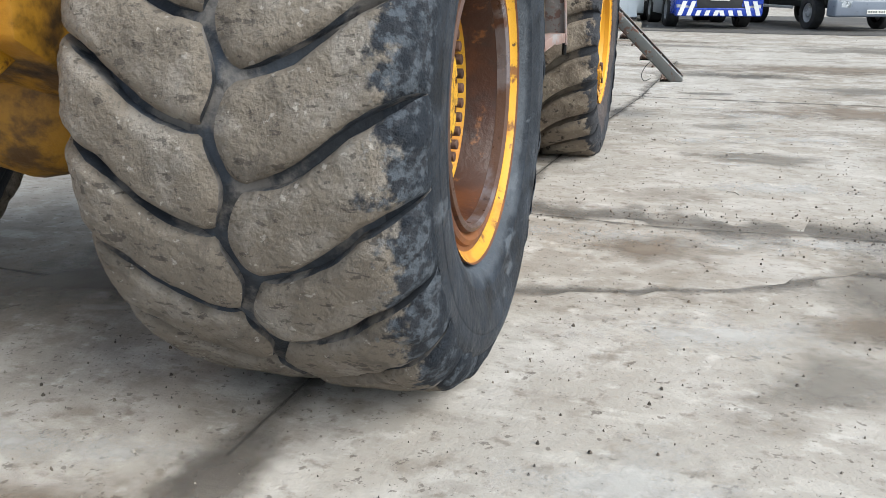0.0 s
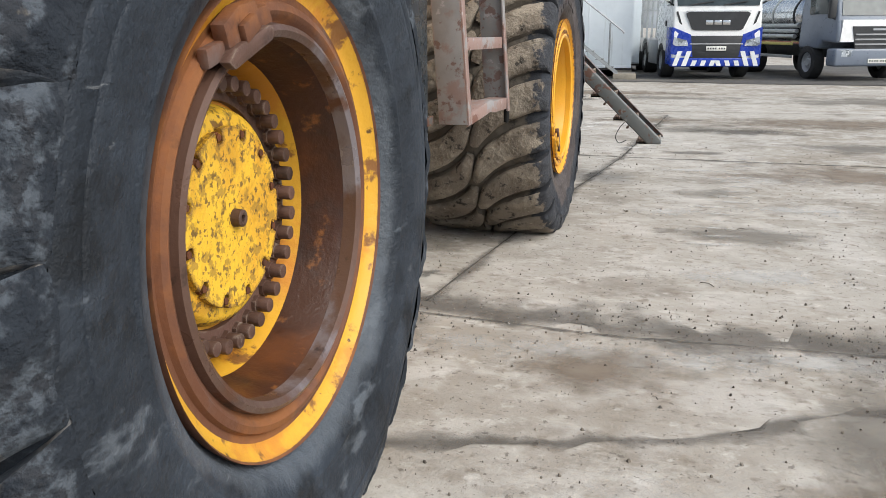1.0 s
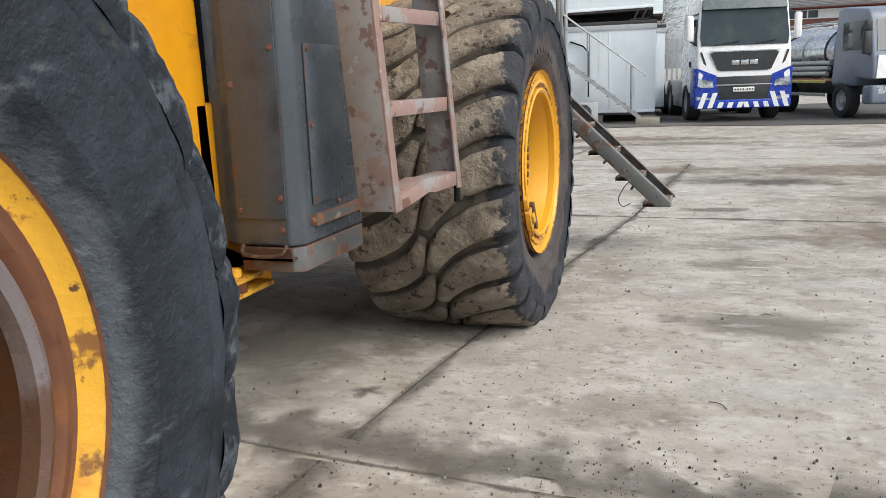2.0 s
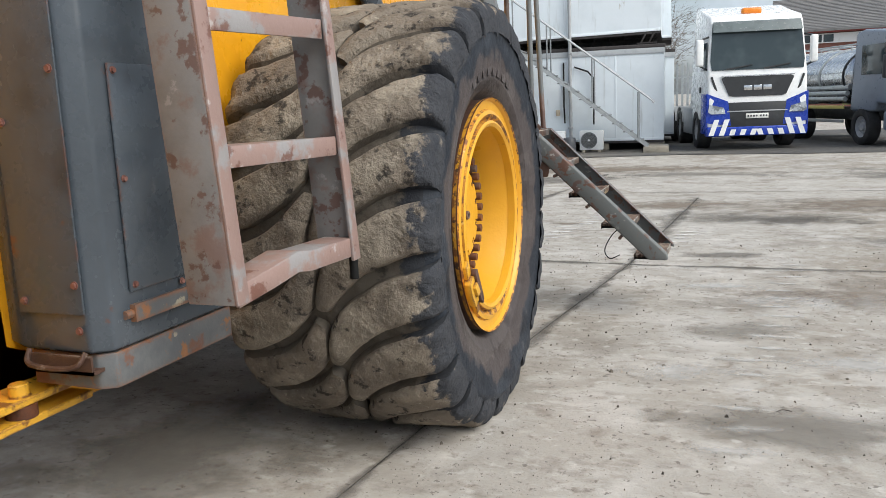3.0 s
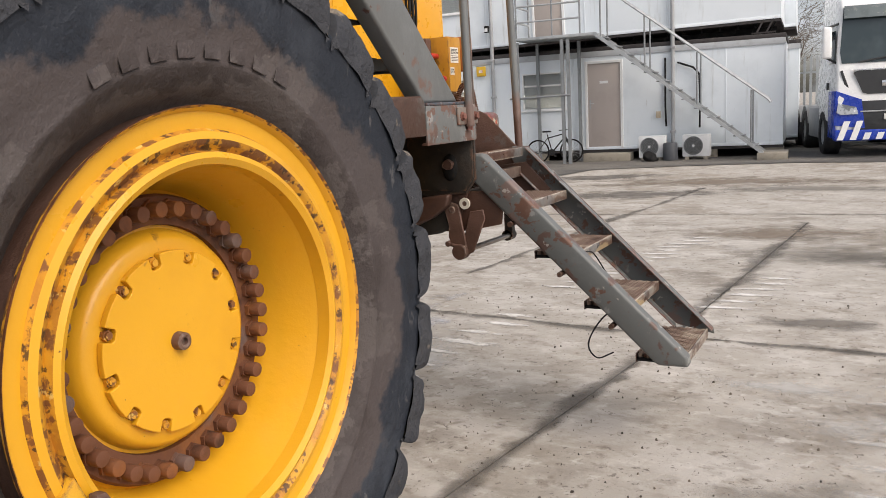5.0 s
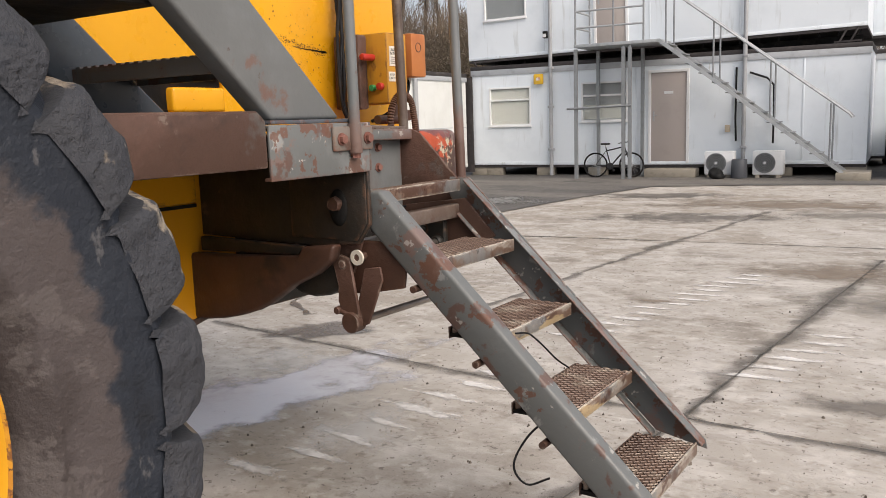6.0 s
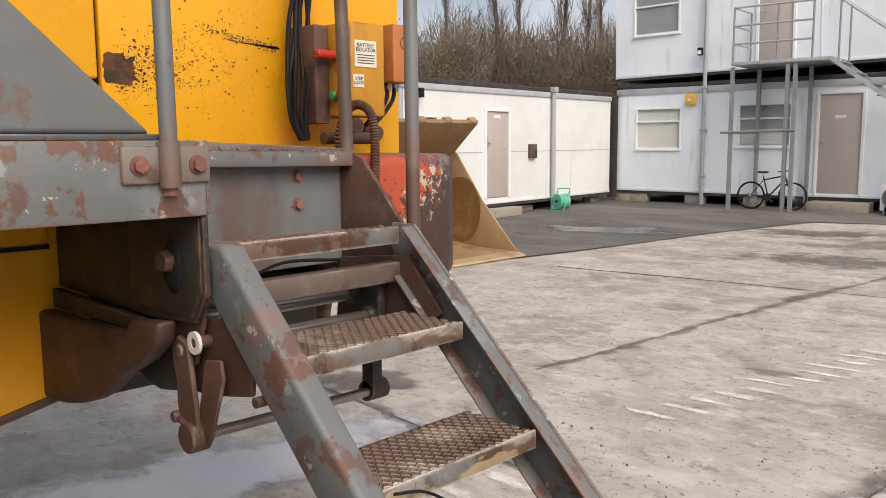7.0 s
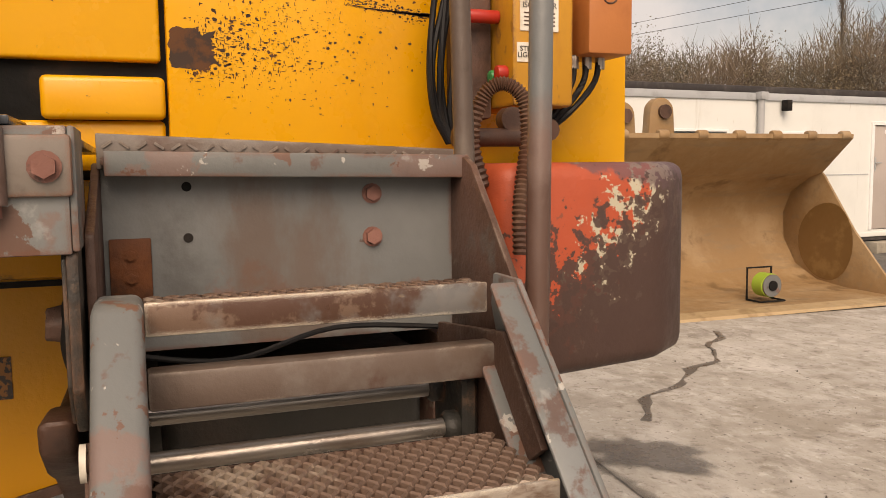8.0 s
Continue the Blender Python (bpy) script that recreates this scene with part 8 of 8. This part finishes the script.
def scrub_belt():
    """Undergrowth below the trees: countless upright stems."""
    rnd = random.Random(9)
    vs, fs = [], []
    for k in range(60000):
        ang = radians(12 + 80 * rnd.random())
        dist = 58 + 18 * rnd.random()
        x, y = 1.0 - dist * math.sin(ang), 5.5 + dist * math.cos(ang)
        clump = 0.5 + 0.5 * noise.noise((ang * 14, dist * 0.1, 2.0))
        cell = (ang * 15 + 0.35 * math.sin(ang * 41) + 0.37 * int(dist / 6)) % 1.0 * 2 - 1
        top = 5.5 + 2.6 * math.sqrt(1 - cell * cell) + 2.2 * noise.noise((ang * 9, 0.3, 7.0))
        h = top * (0.26 + 0.56 * rnd.random() ** 0.75) * (0.86 + 0.14 * clump)
        lean = Vector((rnd.gauss(0, 0.16), rnd.gauss(0, 0.16), 1)).normalized()
        base = Vector((x, y, 0.0))
        r = 0.012 + 0.022 * rnd.random()
        s = Vector((math.cos(ang), math.sin(ang), 0)) * r
        k0 = len(vs)
        vs += [base - s, base + s, base + lean * h]
        fs.append((k0, k0 + 1, k0 + 2))
        for q in range(3):
            f = 0.45 + 0.5 * rnd.random()
            p = base + lean * h * f
            e = p + (lean * 0.6 + Vector((rnd.gauss(0, 0.9), rnd.gauss(0, 0.9), 0.1))) * h * 0.13
            k0 = len(vs)
            vs += [p - s * 0.6, p + s * 0.6, e]
            fs.append((k0, k0 + 1, k0 + 2))
    for k in range(95):
        ang, dist = radians(12 + 80 * (k + rnd.random()) / 95), 57 + 17 * rnd.random()
        top, wide = 7.4 + 3.6 * rnd.random(), 1.7 + 1.5 * rnd.random()
        mid = Vector((1.0 - dist * math.sin(ang), 5.5 + dist * math.cos(ang), top * 0.62))
        for q in range(1300):
            d = Vector((rnd.gauss(0, 1), rnd.gauss(0, 1), rnd.gauss(0, 1) + 0.25)).normalized()
            rad = (0.25 + 0.75 * rnd.random() ** 0.6) * (1 + 0.35 * noise.noise(d * 2.2 + Vector((k, 0, 0))))
            p = mid + Vector((d.x * wide, d.y * wide, d.z * top * 0.38)) * rad
            e = p + (d * 0.7 + Vector((rnd.gauss(0, 0.5), rnd.gauss(0, 0.5), 0.45 + rnd.gauss(0, 0.35)))) * (0.5 + 0.6 * rnd.random())
            s = Vector((math.cos(ang), math.sin(ang), 0.3 * rnd.gauss(0, 1))) * (0.014 + 0.012 * rnd.random())
            k0 = len(vs)
            vs += [p - s, p + s, e]
            fs.append((k0, k0 + 1, k0 + 2))
    leaf = len(fs)
    for k in range(150):
        ang, dist = radians(12 + 80 * (k + rnd.random()) / 150), 56 + 17 * rnd.random()
        top, wide = (6.0 + 5.5 * rnd.random() ** 1.2) * (1.25 if ang > radians(54) else 0.95), 1.8 + 2.0 * rnd.random()
        mid = Vector((1.0 - dist * math.sin(ang), 5.5 + dist * math.cos(ang), top * 0.55))
        for q in range(1500):
            d = Vector((rnd.gauss(0, 1), rnd.gauss(0, 1), rnd.gauss(0, 1))).normalized()
            rad = 0.85 * (0.25 + 0.75 * rnd.random() ** 0.6) * (1 + 0.45 * noise.noise(d * 2.0 + Vector((k, 3, 0))) + 0.3 * noise.noise(d * 5.0 + Vector((k, 9, 0))))
            p = mid + Vector((d.x * wide, d.y * wide, d.z * top * 0.46)) * rad
            a, b = (Vector((rnd.gauss(0, 1), rnd.gauss(0, 1), rnd.gauss(0, 1))).normalized() * (0.035 + 0.055 * rnd.random()) for _ in range(2))
            k0 = len(vs)
            vs += [p - a, p + b, p + a, p - b]
            fs.append((k0, k0 + 1, k0 + 2, k0 + 3))
    me = bpy.data.meshes.new("undergrowth")
    me.from_pydata(vs, [], fs)
    me.materials.append(M["twig_red"])
    me.materials.append(M["dry_leaf"])
    me.polygons.foreach_set("material_index", [0] * leaf + [1] * (len(fs) - leaf))
    return tagged(new("undergrowth", me), "tangled brown undergrowth below bare trees", "undergrowth", kind="stuff")


scrub_belt()
# power lines
for k, z in enumerate((10.4, 10.9)):
    w = thing("power_line", (0, 0, 0), "thin overhead power line", "cable", "overhead lines")
    bm = bmesh.new()
    tube(bm, [(-70 + 14 * i, 34.0 + 3.2 * i, z + 0.035 * (i - 3) ** 2 + 0.3 * k) for i in range(8)], 0.014, 5)
    part("wire", bm, "cable", w)


# ---- yard surface ----
def blob(cx, cy, rx, ry, seed, turn=0.0, k=40, rough=0.35):
    pts = []
    for i in range(k):
        a = 2 * math.pi * i / k
        q = 1 + rough * noise.noise((1.7 * math.cos(a) + seed, 1.7 * math.sin(a), seed * 0.37)) + rough * 0.5 * noise.noise((5 * math.cos(a) + seed, 5 * math.sin(a), 3.0))
        x, y = rx * q * math.cos(a), ry * q * math.sin(a)
        c, s = math.cos(turn), math.sin(turn)
        pts.append((cx + c * x - s * y, cy + s * x + c * y))
    return pts


def patch(name, outline, material, lift, label, category="ground mark"):
    """A mark on the yard, from its outline; it thins out towards its rim."""
    bm = bmesh.new()
    k = len(outline)
    cx, cy = sum(p[0] for p in outline) / k, sum(p[1] for p in outline) / k
    edge, rings = [], []
    for f in (0.0, 0.34, 0.67, 1.0):
        row = []
        for x, y in (outline if f else [(cx, cy)]):
            x, y = cx + (x - cx) * f, cy + (y - cy) * f
            row.append(bm.verts.new((x, y, gz(x, y) + lift)))
            edge.append(f)
        rings.append(row)
    for i in range(k):
        bm.faces.new((rings[0][0], rings[1][i], rings[1][(i + 1) % k]))
        for a, b in zip(rings[1:], rings[2:]):
            bm.faces.new((a[i], b[i], b[(i + 1) % k], a[(i + 1) % k]))
    ob = tagged(part(name, bm, material, smooth=60), label, category, kind="structure")
    ob.data.attributes.new("edge", "FLOAT", "POINT").data.foreach_set("value", edge)
    return ob


def apron():
    """Dark old tarmac between the slab and the cabins, draped over the yard."""
    bm = bmesh.new()
    edge = [(-5.45, 12.95), (-5.1, 15.2), (-4.75, 17.6), (-4.2, 19.7), (-2.6, 20.3), (-0.3, 20.75), (2.5, 20.5), (6.5, 20.6), (14.0, 20.8)]
    far = [(-12.0, 12.8), (-12.5, 17.0), (-13.0, 21.0), (-13.0, 26.5), (-8.0, 30.0), (-2.0, 31.0), (3.0, 31.0), (8.0, 31.0), (16.0, 31.0)]
    rows = []
    for (ex, ey), (fx, fy) in zip(edge, far):
        rows.append([bm.verts.new((ex + (fx - ex) * i / 10, ey + (fy - ey) * i / 10, gz(0, ey + (fy - ey) * i / 10) + 0.012)) for i in range(11)])
    for r, q in zip(rows, rows[1:]):
        for i in range(10):
            bm.faces.new((r[i], r[i + 1], q[i + 1], q[i]))
    return tagged(part("pavement", bm, "asphalt", smooth=60), "dark patched tarmac before the cabins", "pavement", kind="structure")


apron()
J = "dirt-filled joint between concrete slabs"
D = "dirt washed along a slab joint"
M["stain_dark"] = mat("oil_stain", (0.13, 0.115, 0.10), [((0.23, 0.205, 0.175), 2.5, 0.42, 0.6, 0.7, 8)], rough=0.7, bump=((38.0, 0.005),), fade=(3.0, 1.7, 0.15, 0.9, 0.8))
# base colour raised to hold the sky's sheen on the wet film
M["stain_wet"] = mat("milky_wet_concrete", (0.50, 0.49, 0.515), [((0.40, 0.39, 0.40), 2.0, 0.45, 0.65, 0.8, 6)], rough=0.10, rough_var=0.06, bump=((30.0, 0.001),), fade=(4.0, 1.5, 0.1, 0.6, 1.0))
M["wet_dark"] = mat("wet_patch", (0.12, 0.11, 0.10), [((0.18, 0.165, 0.15), 2.0, 0.45, 0.65, 0.8, 6)], rough=0.3, rough_var=0.1, bump=((30.0, 0.0015),), fade=(3.0, 1.3, 0.1, 0.6, 0.85))
M["stain_soft"] = mat("damp_concrete", (0.19, 0.17, 0.145), [((0.28, 0.255, 0.22), 2.0, 0.4, 0.6, 0.7, 8)], rough=0.75, bump=((38.0, 0.005),), fade=(1.6, 1.8, 0.15, 1.0, 0.7))
# pale scuffs, and the light painted on the ground under the machine
M["scuff"] = mat("pale_scuffed_concrete", (0.62, 0.61, 0.585), [((0.50, 0.48, 0.45), 7.0, 0.42, 0.6, 0.6, 8)], rough=0.85, bump=((40.0, 0.006),), fade=(6.0, 1.9, 0.2, 1.0, 0.5))
M["brown_dirt"] = mat("brown_dirt", (0.20, 0.155, 0.115), [((0.28, 0.23, 0.18), 3.0, 0.4, 0.6, 0.7, 8)], rough=0.85, bump=((40.0, 0.006),), fade=(3.0, 1.7, 0.15, 0.9, 0.7))
ribbon("slab_joint", [(-0.95, -4.0), (-0.75, -2.4), (-0.55, -0.8), (-0.42, 2.05)], 0.26, "joint", label=D, seed=1, jag=0.5)
ribbon("slab_joint", [(-0.55, -0.8), (-0.42, 2.05)], 0.03, "joint_line", 0.006, label=J, seed=31)
ribbon("slab_joint", [(-0.40, 2.25), (-0.16, 5.0), (0.16, 7.75)], 0.16, "joint", label=D, seed=2, jag=0.5)
ribbon("slab_joint", [(-0.40, 2.25), (-0.16, 5.0), (0.16, 7.75)], 0.016, "joint_line", 0.006, label=J, seed=12)
ribbon("slab_joint", [(0.16, 7.75), (0.50, 12.9)], 0.20, "joint", label=D, seed=3, jag=0.6)
ribbon("slab_joint", [(0.16, 7.75), (0.50, 12.9)], 0.03, "joint_line", 0.006, label=J, seed=13)
ribbon("slab_joint", [(-3.6, 2.55), (-0.5, 2.20), (0.6, 2.10), (1.7, 2.16), (3.2, 2.05), (6.0, 1.95)], 0.62, "joint", label=D, seed=4, jag=0.6)
ribbon("slab_joint", [(-3.6, 2.45), (-0.5, 2.08), (0.6, 2.00), (1.7, 2.06), (3.2, 1.95), (6.0, 1.85)], 0.05, "joint_line", 0.006, label=J, seed=14, jag=0.8)
ribbon("slab_joint", [(-3.5, 8.1), (0.16, 7.75), (2.2, 7.72), (7.0, 7.6)], 0.13, "joint", label=D, seed=5, jag=0.6)
ribbon("slab_joint", [(-3.5, 8.1), (0.16, 7.75), (2.2, 7.72), (7.0, 7.6)], 0.014, "joint_line", 0.006, label=J, seed=15)
ribbon("slab_joint", [(-4.6, 12.98), (-4.03, 13.07), (-3.15, 13.22), (-1.74, 13.40), (0.13, 13.63), (3.0, 13.8), (8.0, 13.9)], 0.09, "joint_line", label=J, seed=6)
ribbon("slab_joint", [(-4.6, 12.98), (-4.03, 13.07), (-3.15, 13.22), (-2.4, 13.31)], 0.07, "joint_line", 0.006, label=J, seed=46)
ribbon("slab_joint", [(-1.95, 9.2), (-1.85, 11.0), (-1.70, 13.42), (-1.3, 16.5)], 0.16, "joint", label=D, seed=7, jag=0.7)
ribbon("slab_joint", [(-7.0, 0.6), (-2.4, 0.36), (-0.6, 0.2)], 0.05, "joint_line", label=J, seed=8)
ribbon("slab_joint", [(5.6, -4.0), (6.0, 2.0), (6.6, 13.0)], 0.03, "joint_line", label=J, seed=9)
ribbon("dirt_streak", [(-0.2, 0.72), (0.35, 0.86), (0.95, 1.08), (1.45, 1.42), (2.2, 1.50)], 0.15, "joint", 0.005, label="dirt streak across the slab", seed=10, jag=0.7)
ribbon("ground_crack", [(-5.0, 10.6), (-4.72, 10.45), (-4.62, 10.25), (-4.05, 9.9), (-3.9, 9.55), (-3.55, 9.2), (-3.45, 8.9), (-3.0, 8.6)], 0.07, "wet_dark", label="dark wet trickle along a crack", seed=10, jag=0.8)
W = "dark damp stain on the concrete"
for args, m in (((0.95, 10.9, 1.5, 0.7, 4.1, 0.15), "stain_soft"), ((-2.2, 15.6, 2.0, 0.8, 7.7, 0.2), "stain_dark"), ((0.3, 16.4, 2.4, 0.7, 9.1, 0.0), "stain_soft"), ((1.55, 10.6, 1.2, 0.5, 1.1, 0.0), "stain_dark"),
                ((1.62, 1.25, 0.42, 0.75, 2.6, -0.3), "stain_soft"), ((1.25, 0.2, 0.5, 0.35, 6.6, 0.2), "stain_soft"), ((-0.52, -0.92, 0.16, 0.22, 5.5, 0.3), "stain_dark"), ((1.1, 5.8, 0.6, 0.28, 6.1, 0.3), "stain_soft"),
                ((1.3, 4.2, 0.8, 0.35, 12.4, 0.1), "stain_soft"), ((-1.6, 0.6, 1.2, 0.8, 3.9, 0.2), "stain_soft"), ((-1.5, -1.6, 0.9, 0.5, 8.8, 0.1), "stain_soft"), ((2.6, 3.4, 0.9, 0.5, 14.1, 0.0), "stain_soft"),
                ((0.5, 1.55, 0.6, 0.3, 16.2, 0.1), "brown_dirt"), ((1.5, 0.75, 0.5, 0.3, 18.3, 0.3), "brown_dirt"), ((-0.9, -1.2, 0.5, 0.25, 19.4, 0.2), "brown_dirt"), ((-0.8, 10.2, 0.35, 0.12, 11.0, 0.2), "brown_dirt"),
                ((-1.2, 3.2, 1.0, 1.3, 21.0, 0.1), "stain_soft"), ((-3.6, 18.2, 1.8, 0.7, 23.0, 0.3), "stain_dark"), ((3.0, 9.2, 1.5, 0.6, 25.0, 0.1), "stain_soft"), ((0.9, 8.3, 0.5, 0.2, 27.0, 0.2), "stain_dark"),
                ((3.0, 12.2, 2.8, 1.2, 31.0, 0.1), "brown_dirt"), ((-1.0, 17.4, 3.0, 1.2, 33.0, 0.1), "brown_dirt"), ((4.5, 16.2, 3.0, 1.6, 35.0, 0.0), "stain_soft"), ((2.4, 7.0, 1.8, 0.9, 37.0, 0.2), "brown_dirt"), ((0.2, 12.0, 1.6, 0.7, 39.0, 0.2), "brown_dirt"), ((3.6, 4.4, 1.2, 1.2, 41.0, 0.2), "brown_dirt")):
    patch("stain", blob(*args), m, 0.0045, W)
for args in ((0.55, 1.75, 1.3, 0.22, 2.0, 0.05), (1.4, 1.9, 0.9, 0.15, 4.0, 0.0), (0.9, 0.55, 0.7, 0.3, 5.0, 0.2), (0.6, -0.6, 0.5, 0.3, 6.0, 0.4), (-1.2, -0.9, 0.8, 0.18, 7.0, 0.1), (1.3, 3.2, 0.7, 0.3, 8.0, 0.1), (0.8, 4.9, 0.5, 0.2, 9.0, 0.2), (1.7, 5.2, 0.8, 0.25, 10.0, 0.0), (1.6, 6.6, 0.9, 0.25, 13.0, 0.1), (0.9, 7.0, 0.5, 0.15, 14.0, 0.1)):
    patch("pale_patch", blob(*args), "scuff", 0.0035, "pale patch in the concrete, spalled or painted lighter")
# the puddle's paleness is painted sky reflection
patch("puddle", blob(-1.95, 6.8, 0.52, 1.5, 3.3, -0.15, rough=0.6), "stain_wet", 0.004, "shallow puddle under the machine, sky sheen in its colour")
# pale patches paint more light onto the shaded ground under the machine
for args in ((-2.6, 6.2, 0.8, 0.9, 61.0, 0.3), (-1.5, 5.6, 0.5, 0.7, 53.0, 0.2), (-2.2, 7.6, 0.6, 0.5, 55.0, 0.4), (-1.1, 6.9, 0.35, 0.6, 57.0, 0.1)):
    patch("pale_patch", blob(*args), "scuff", 0.0036, "pale patch in the concrete, spalled or painted lighter")
patch("puddle", blob(-2.55, 8.3, 0.42, 0.32, 8.2, 0.6, rough=0.6), "wet_dark", 0.0045, "shallow puddle behind the machine")
patch("puddle", blob(-0.55, 2.75, 0.16, 0.10, 1.2, 0.2, rough=0.7), "joint_line", 0.0055, "oil drips under the machine")
patch("puddle", blob(-6.3, 16.6, 1.6, 0.65, 5.9, 0.3, rough=0.5), "wet_dark", 0.018, "damp patch on the tarmac")
# pale bars left by a tracked machine
M["scrape"] = mat("pale_scraped_concrete", (0.80, 0.78, 0.75), [((0.52, 0.49, 0.45), 9.0, 0.42, 0.6, 0.7, 8)], rough=0.8, bump=((40.0, 0.006),), fade=(8.0, 1.6, 0.08, 0.75, 0.75))
TRACK_ROW = (1.03, 3.9, 0.028, 0.25, 17)
rnd = random.Random(12)
for row, (x0, y0, dx, dy, n) in enumerate(((-0.92, 8.92, 0.040, 0.205, 14), (0.30, 8.55, 0.05, 0.22, 6), (-1.14, 6.30, 0.030, 0.235, 8), TRACK_ROW)):
    for k in range(n):
        patch("scrape_mark", blob(x0 + dx * k + rnd.gauss(0, 0.02), y0 + dy * k, 0.19 + 0.12 * rnd.random(), 0.040 + 0.022 * rnd.random(), k + 20 * row, (-0.08 if row == 2 else 0.06) + rnd.gauss(0, 0.05), k=18, rough=0.5), "scrape" if row < 3 else "scuff", 0.0056, "pale scrape left by a tracked machine")


def debris():
    """Grit and small stones strewn over the slab."""
    rnd = random.Random(5)
    vs, fs = [], []
    for k in range(4200):
        near = rnd.random() < 0.75
        x, y = (rnd.uniform(-1.6, 3.2), rnd.uniform(-2.2, 9.0)) if near else (rnd.uniform(-5.0, 6.0), rnd.uniform(5.0, 19.0))
        if rnd.random() < 0.16:
            y = rnd.choice((2.05, 1.7, 2.3)) + rnd.gauss(0, 0.14)
            x = rnd.uniform(-0.5, 3.0)
        r = 0.0018 + 0.006 * rnd.random() ** 4 + (0.007 * rnd.random() if rnd.random() < 0.02 else 0)
        z = gz(x, y) + 0.004
        k0 = len(vs)
        a0 = rnd.random() * 6.28
        for q in range(5):
            a = a0 + 2 * math.pi * q / 5
            s = r * (0.7 + 0.6 * rnd.random())
            vs.append((x + s * math.cos(a), y + s * math.sin(a), z - 0.004))
        for q in range(4):
            a = a0 + 0.5 + 2 * math.pi * q / 4
            s = r * 0.6 * (0.6 + 0.6 * rnd.random())
            vs.append((x + s * math.cos(a), y + s * math.sin(a), z + r * (0.5 + 0.5 * rnd.random())))
        for q in range(5):
            fs.append((k0 + q, k0 + (q + 1) % 5, k0 + 5 + min(3, q)))
        for q in range(3):
            fs.append((k0 + q + 1, k0 + 5 + q + 1, k0 + 5 + q))
        fs.append((k0 + 5, k0 + 6, k0 + 7, k0 + 8))
    me = bpy.data.meshes.new("grit")
    me.from_pydata(vs, [], fs)
    g = mat("grit_stone", (0.16, 0.135, 0.11), [((0.06, 0.05, 0.042), 1.5, 0.45, 0.55, 0.9, 5), ((0.36, 0.33, 0.29), 2.3, 0.58, 0.64, 0.9, 5)], rough=0.9)
    me.materials.append(g)
    return tagged(new("grit", me), "grit and small stones on the concrete", "grit", kind="stuff")


debris()
for k, (x, y, ln, turn) in enumerate(((1.0, 2.95, 0.10, -0.7), (1.25, 4.4, 0.07, 0.4), (-1.5, 6.2, 0.12, 0.9))):
    s = thing("twig", (x, y, gz(x, y) + 0.005), "small dry twig on the concrete", "twig", turn=math.degrees(turn))
    bm = bmesh.new()
    tube(bm, curve_points([(-ln / 2, 0, 0.0), (0, 0.012, 0.004), (ln / 2, -0.006, 0.0)], 4), 0.0025, 5)
    part("stick", bm, "bark", s)
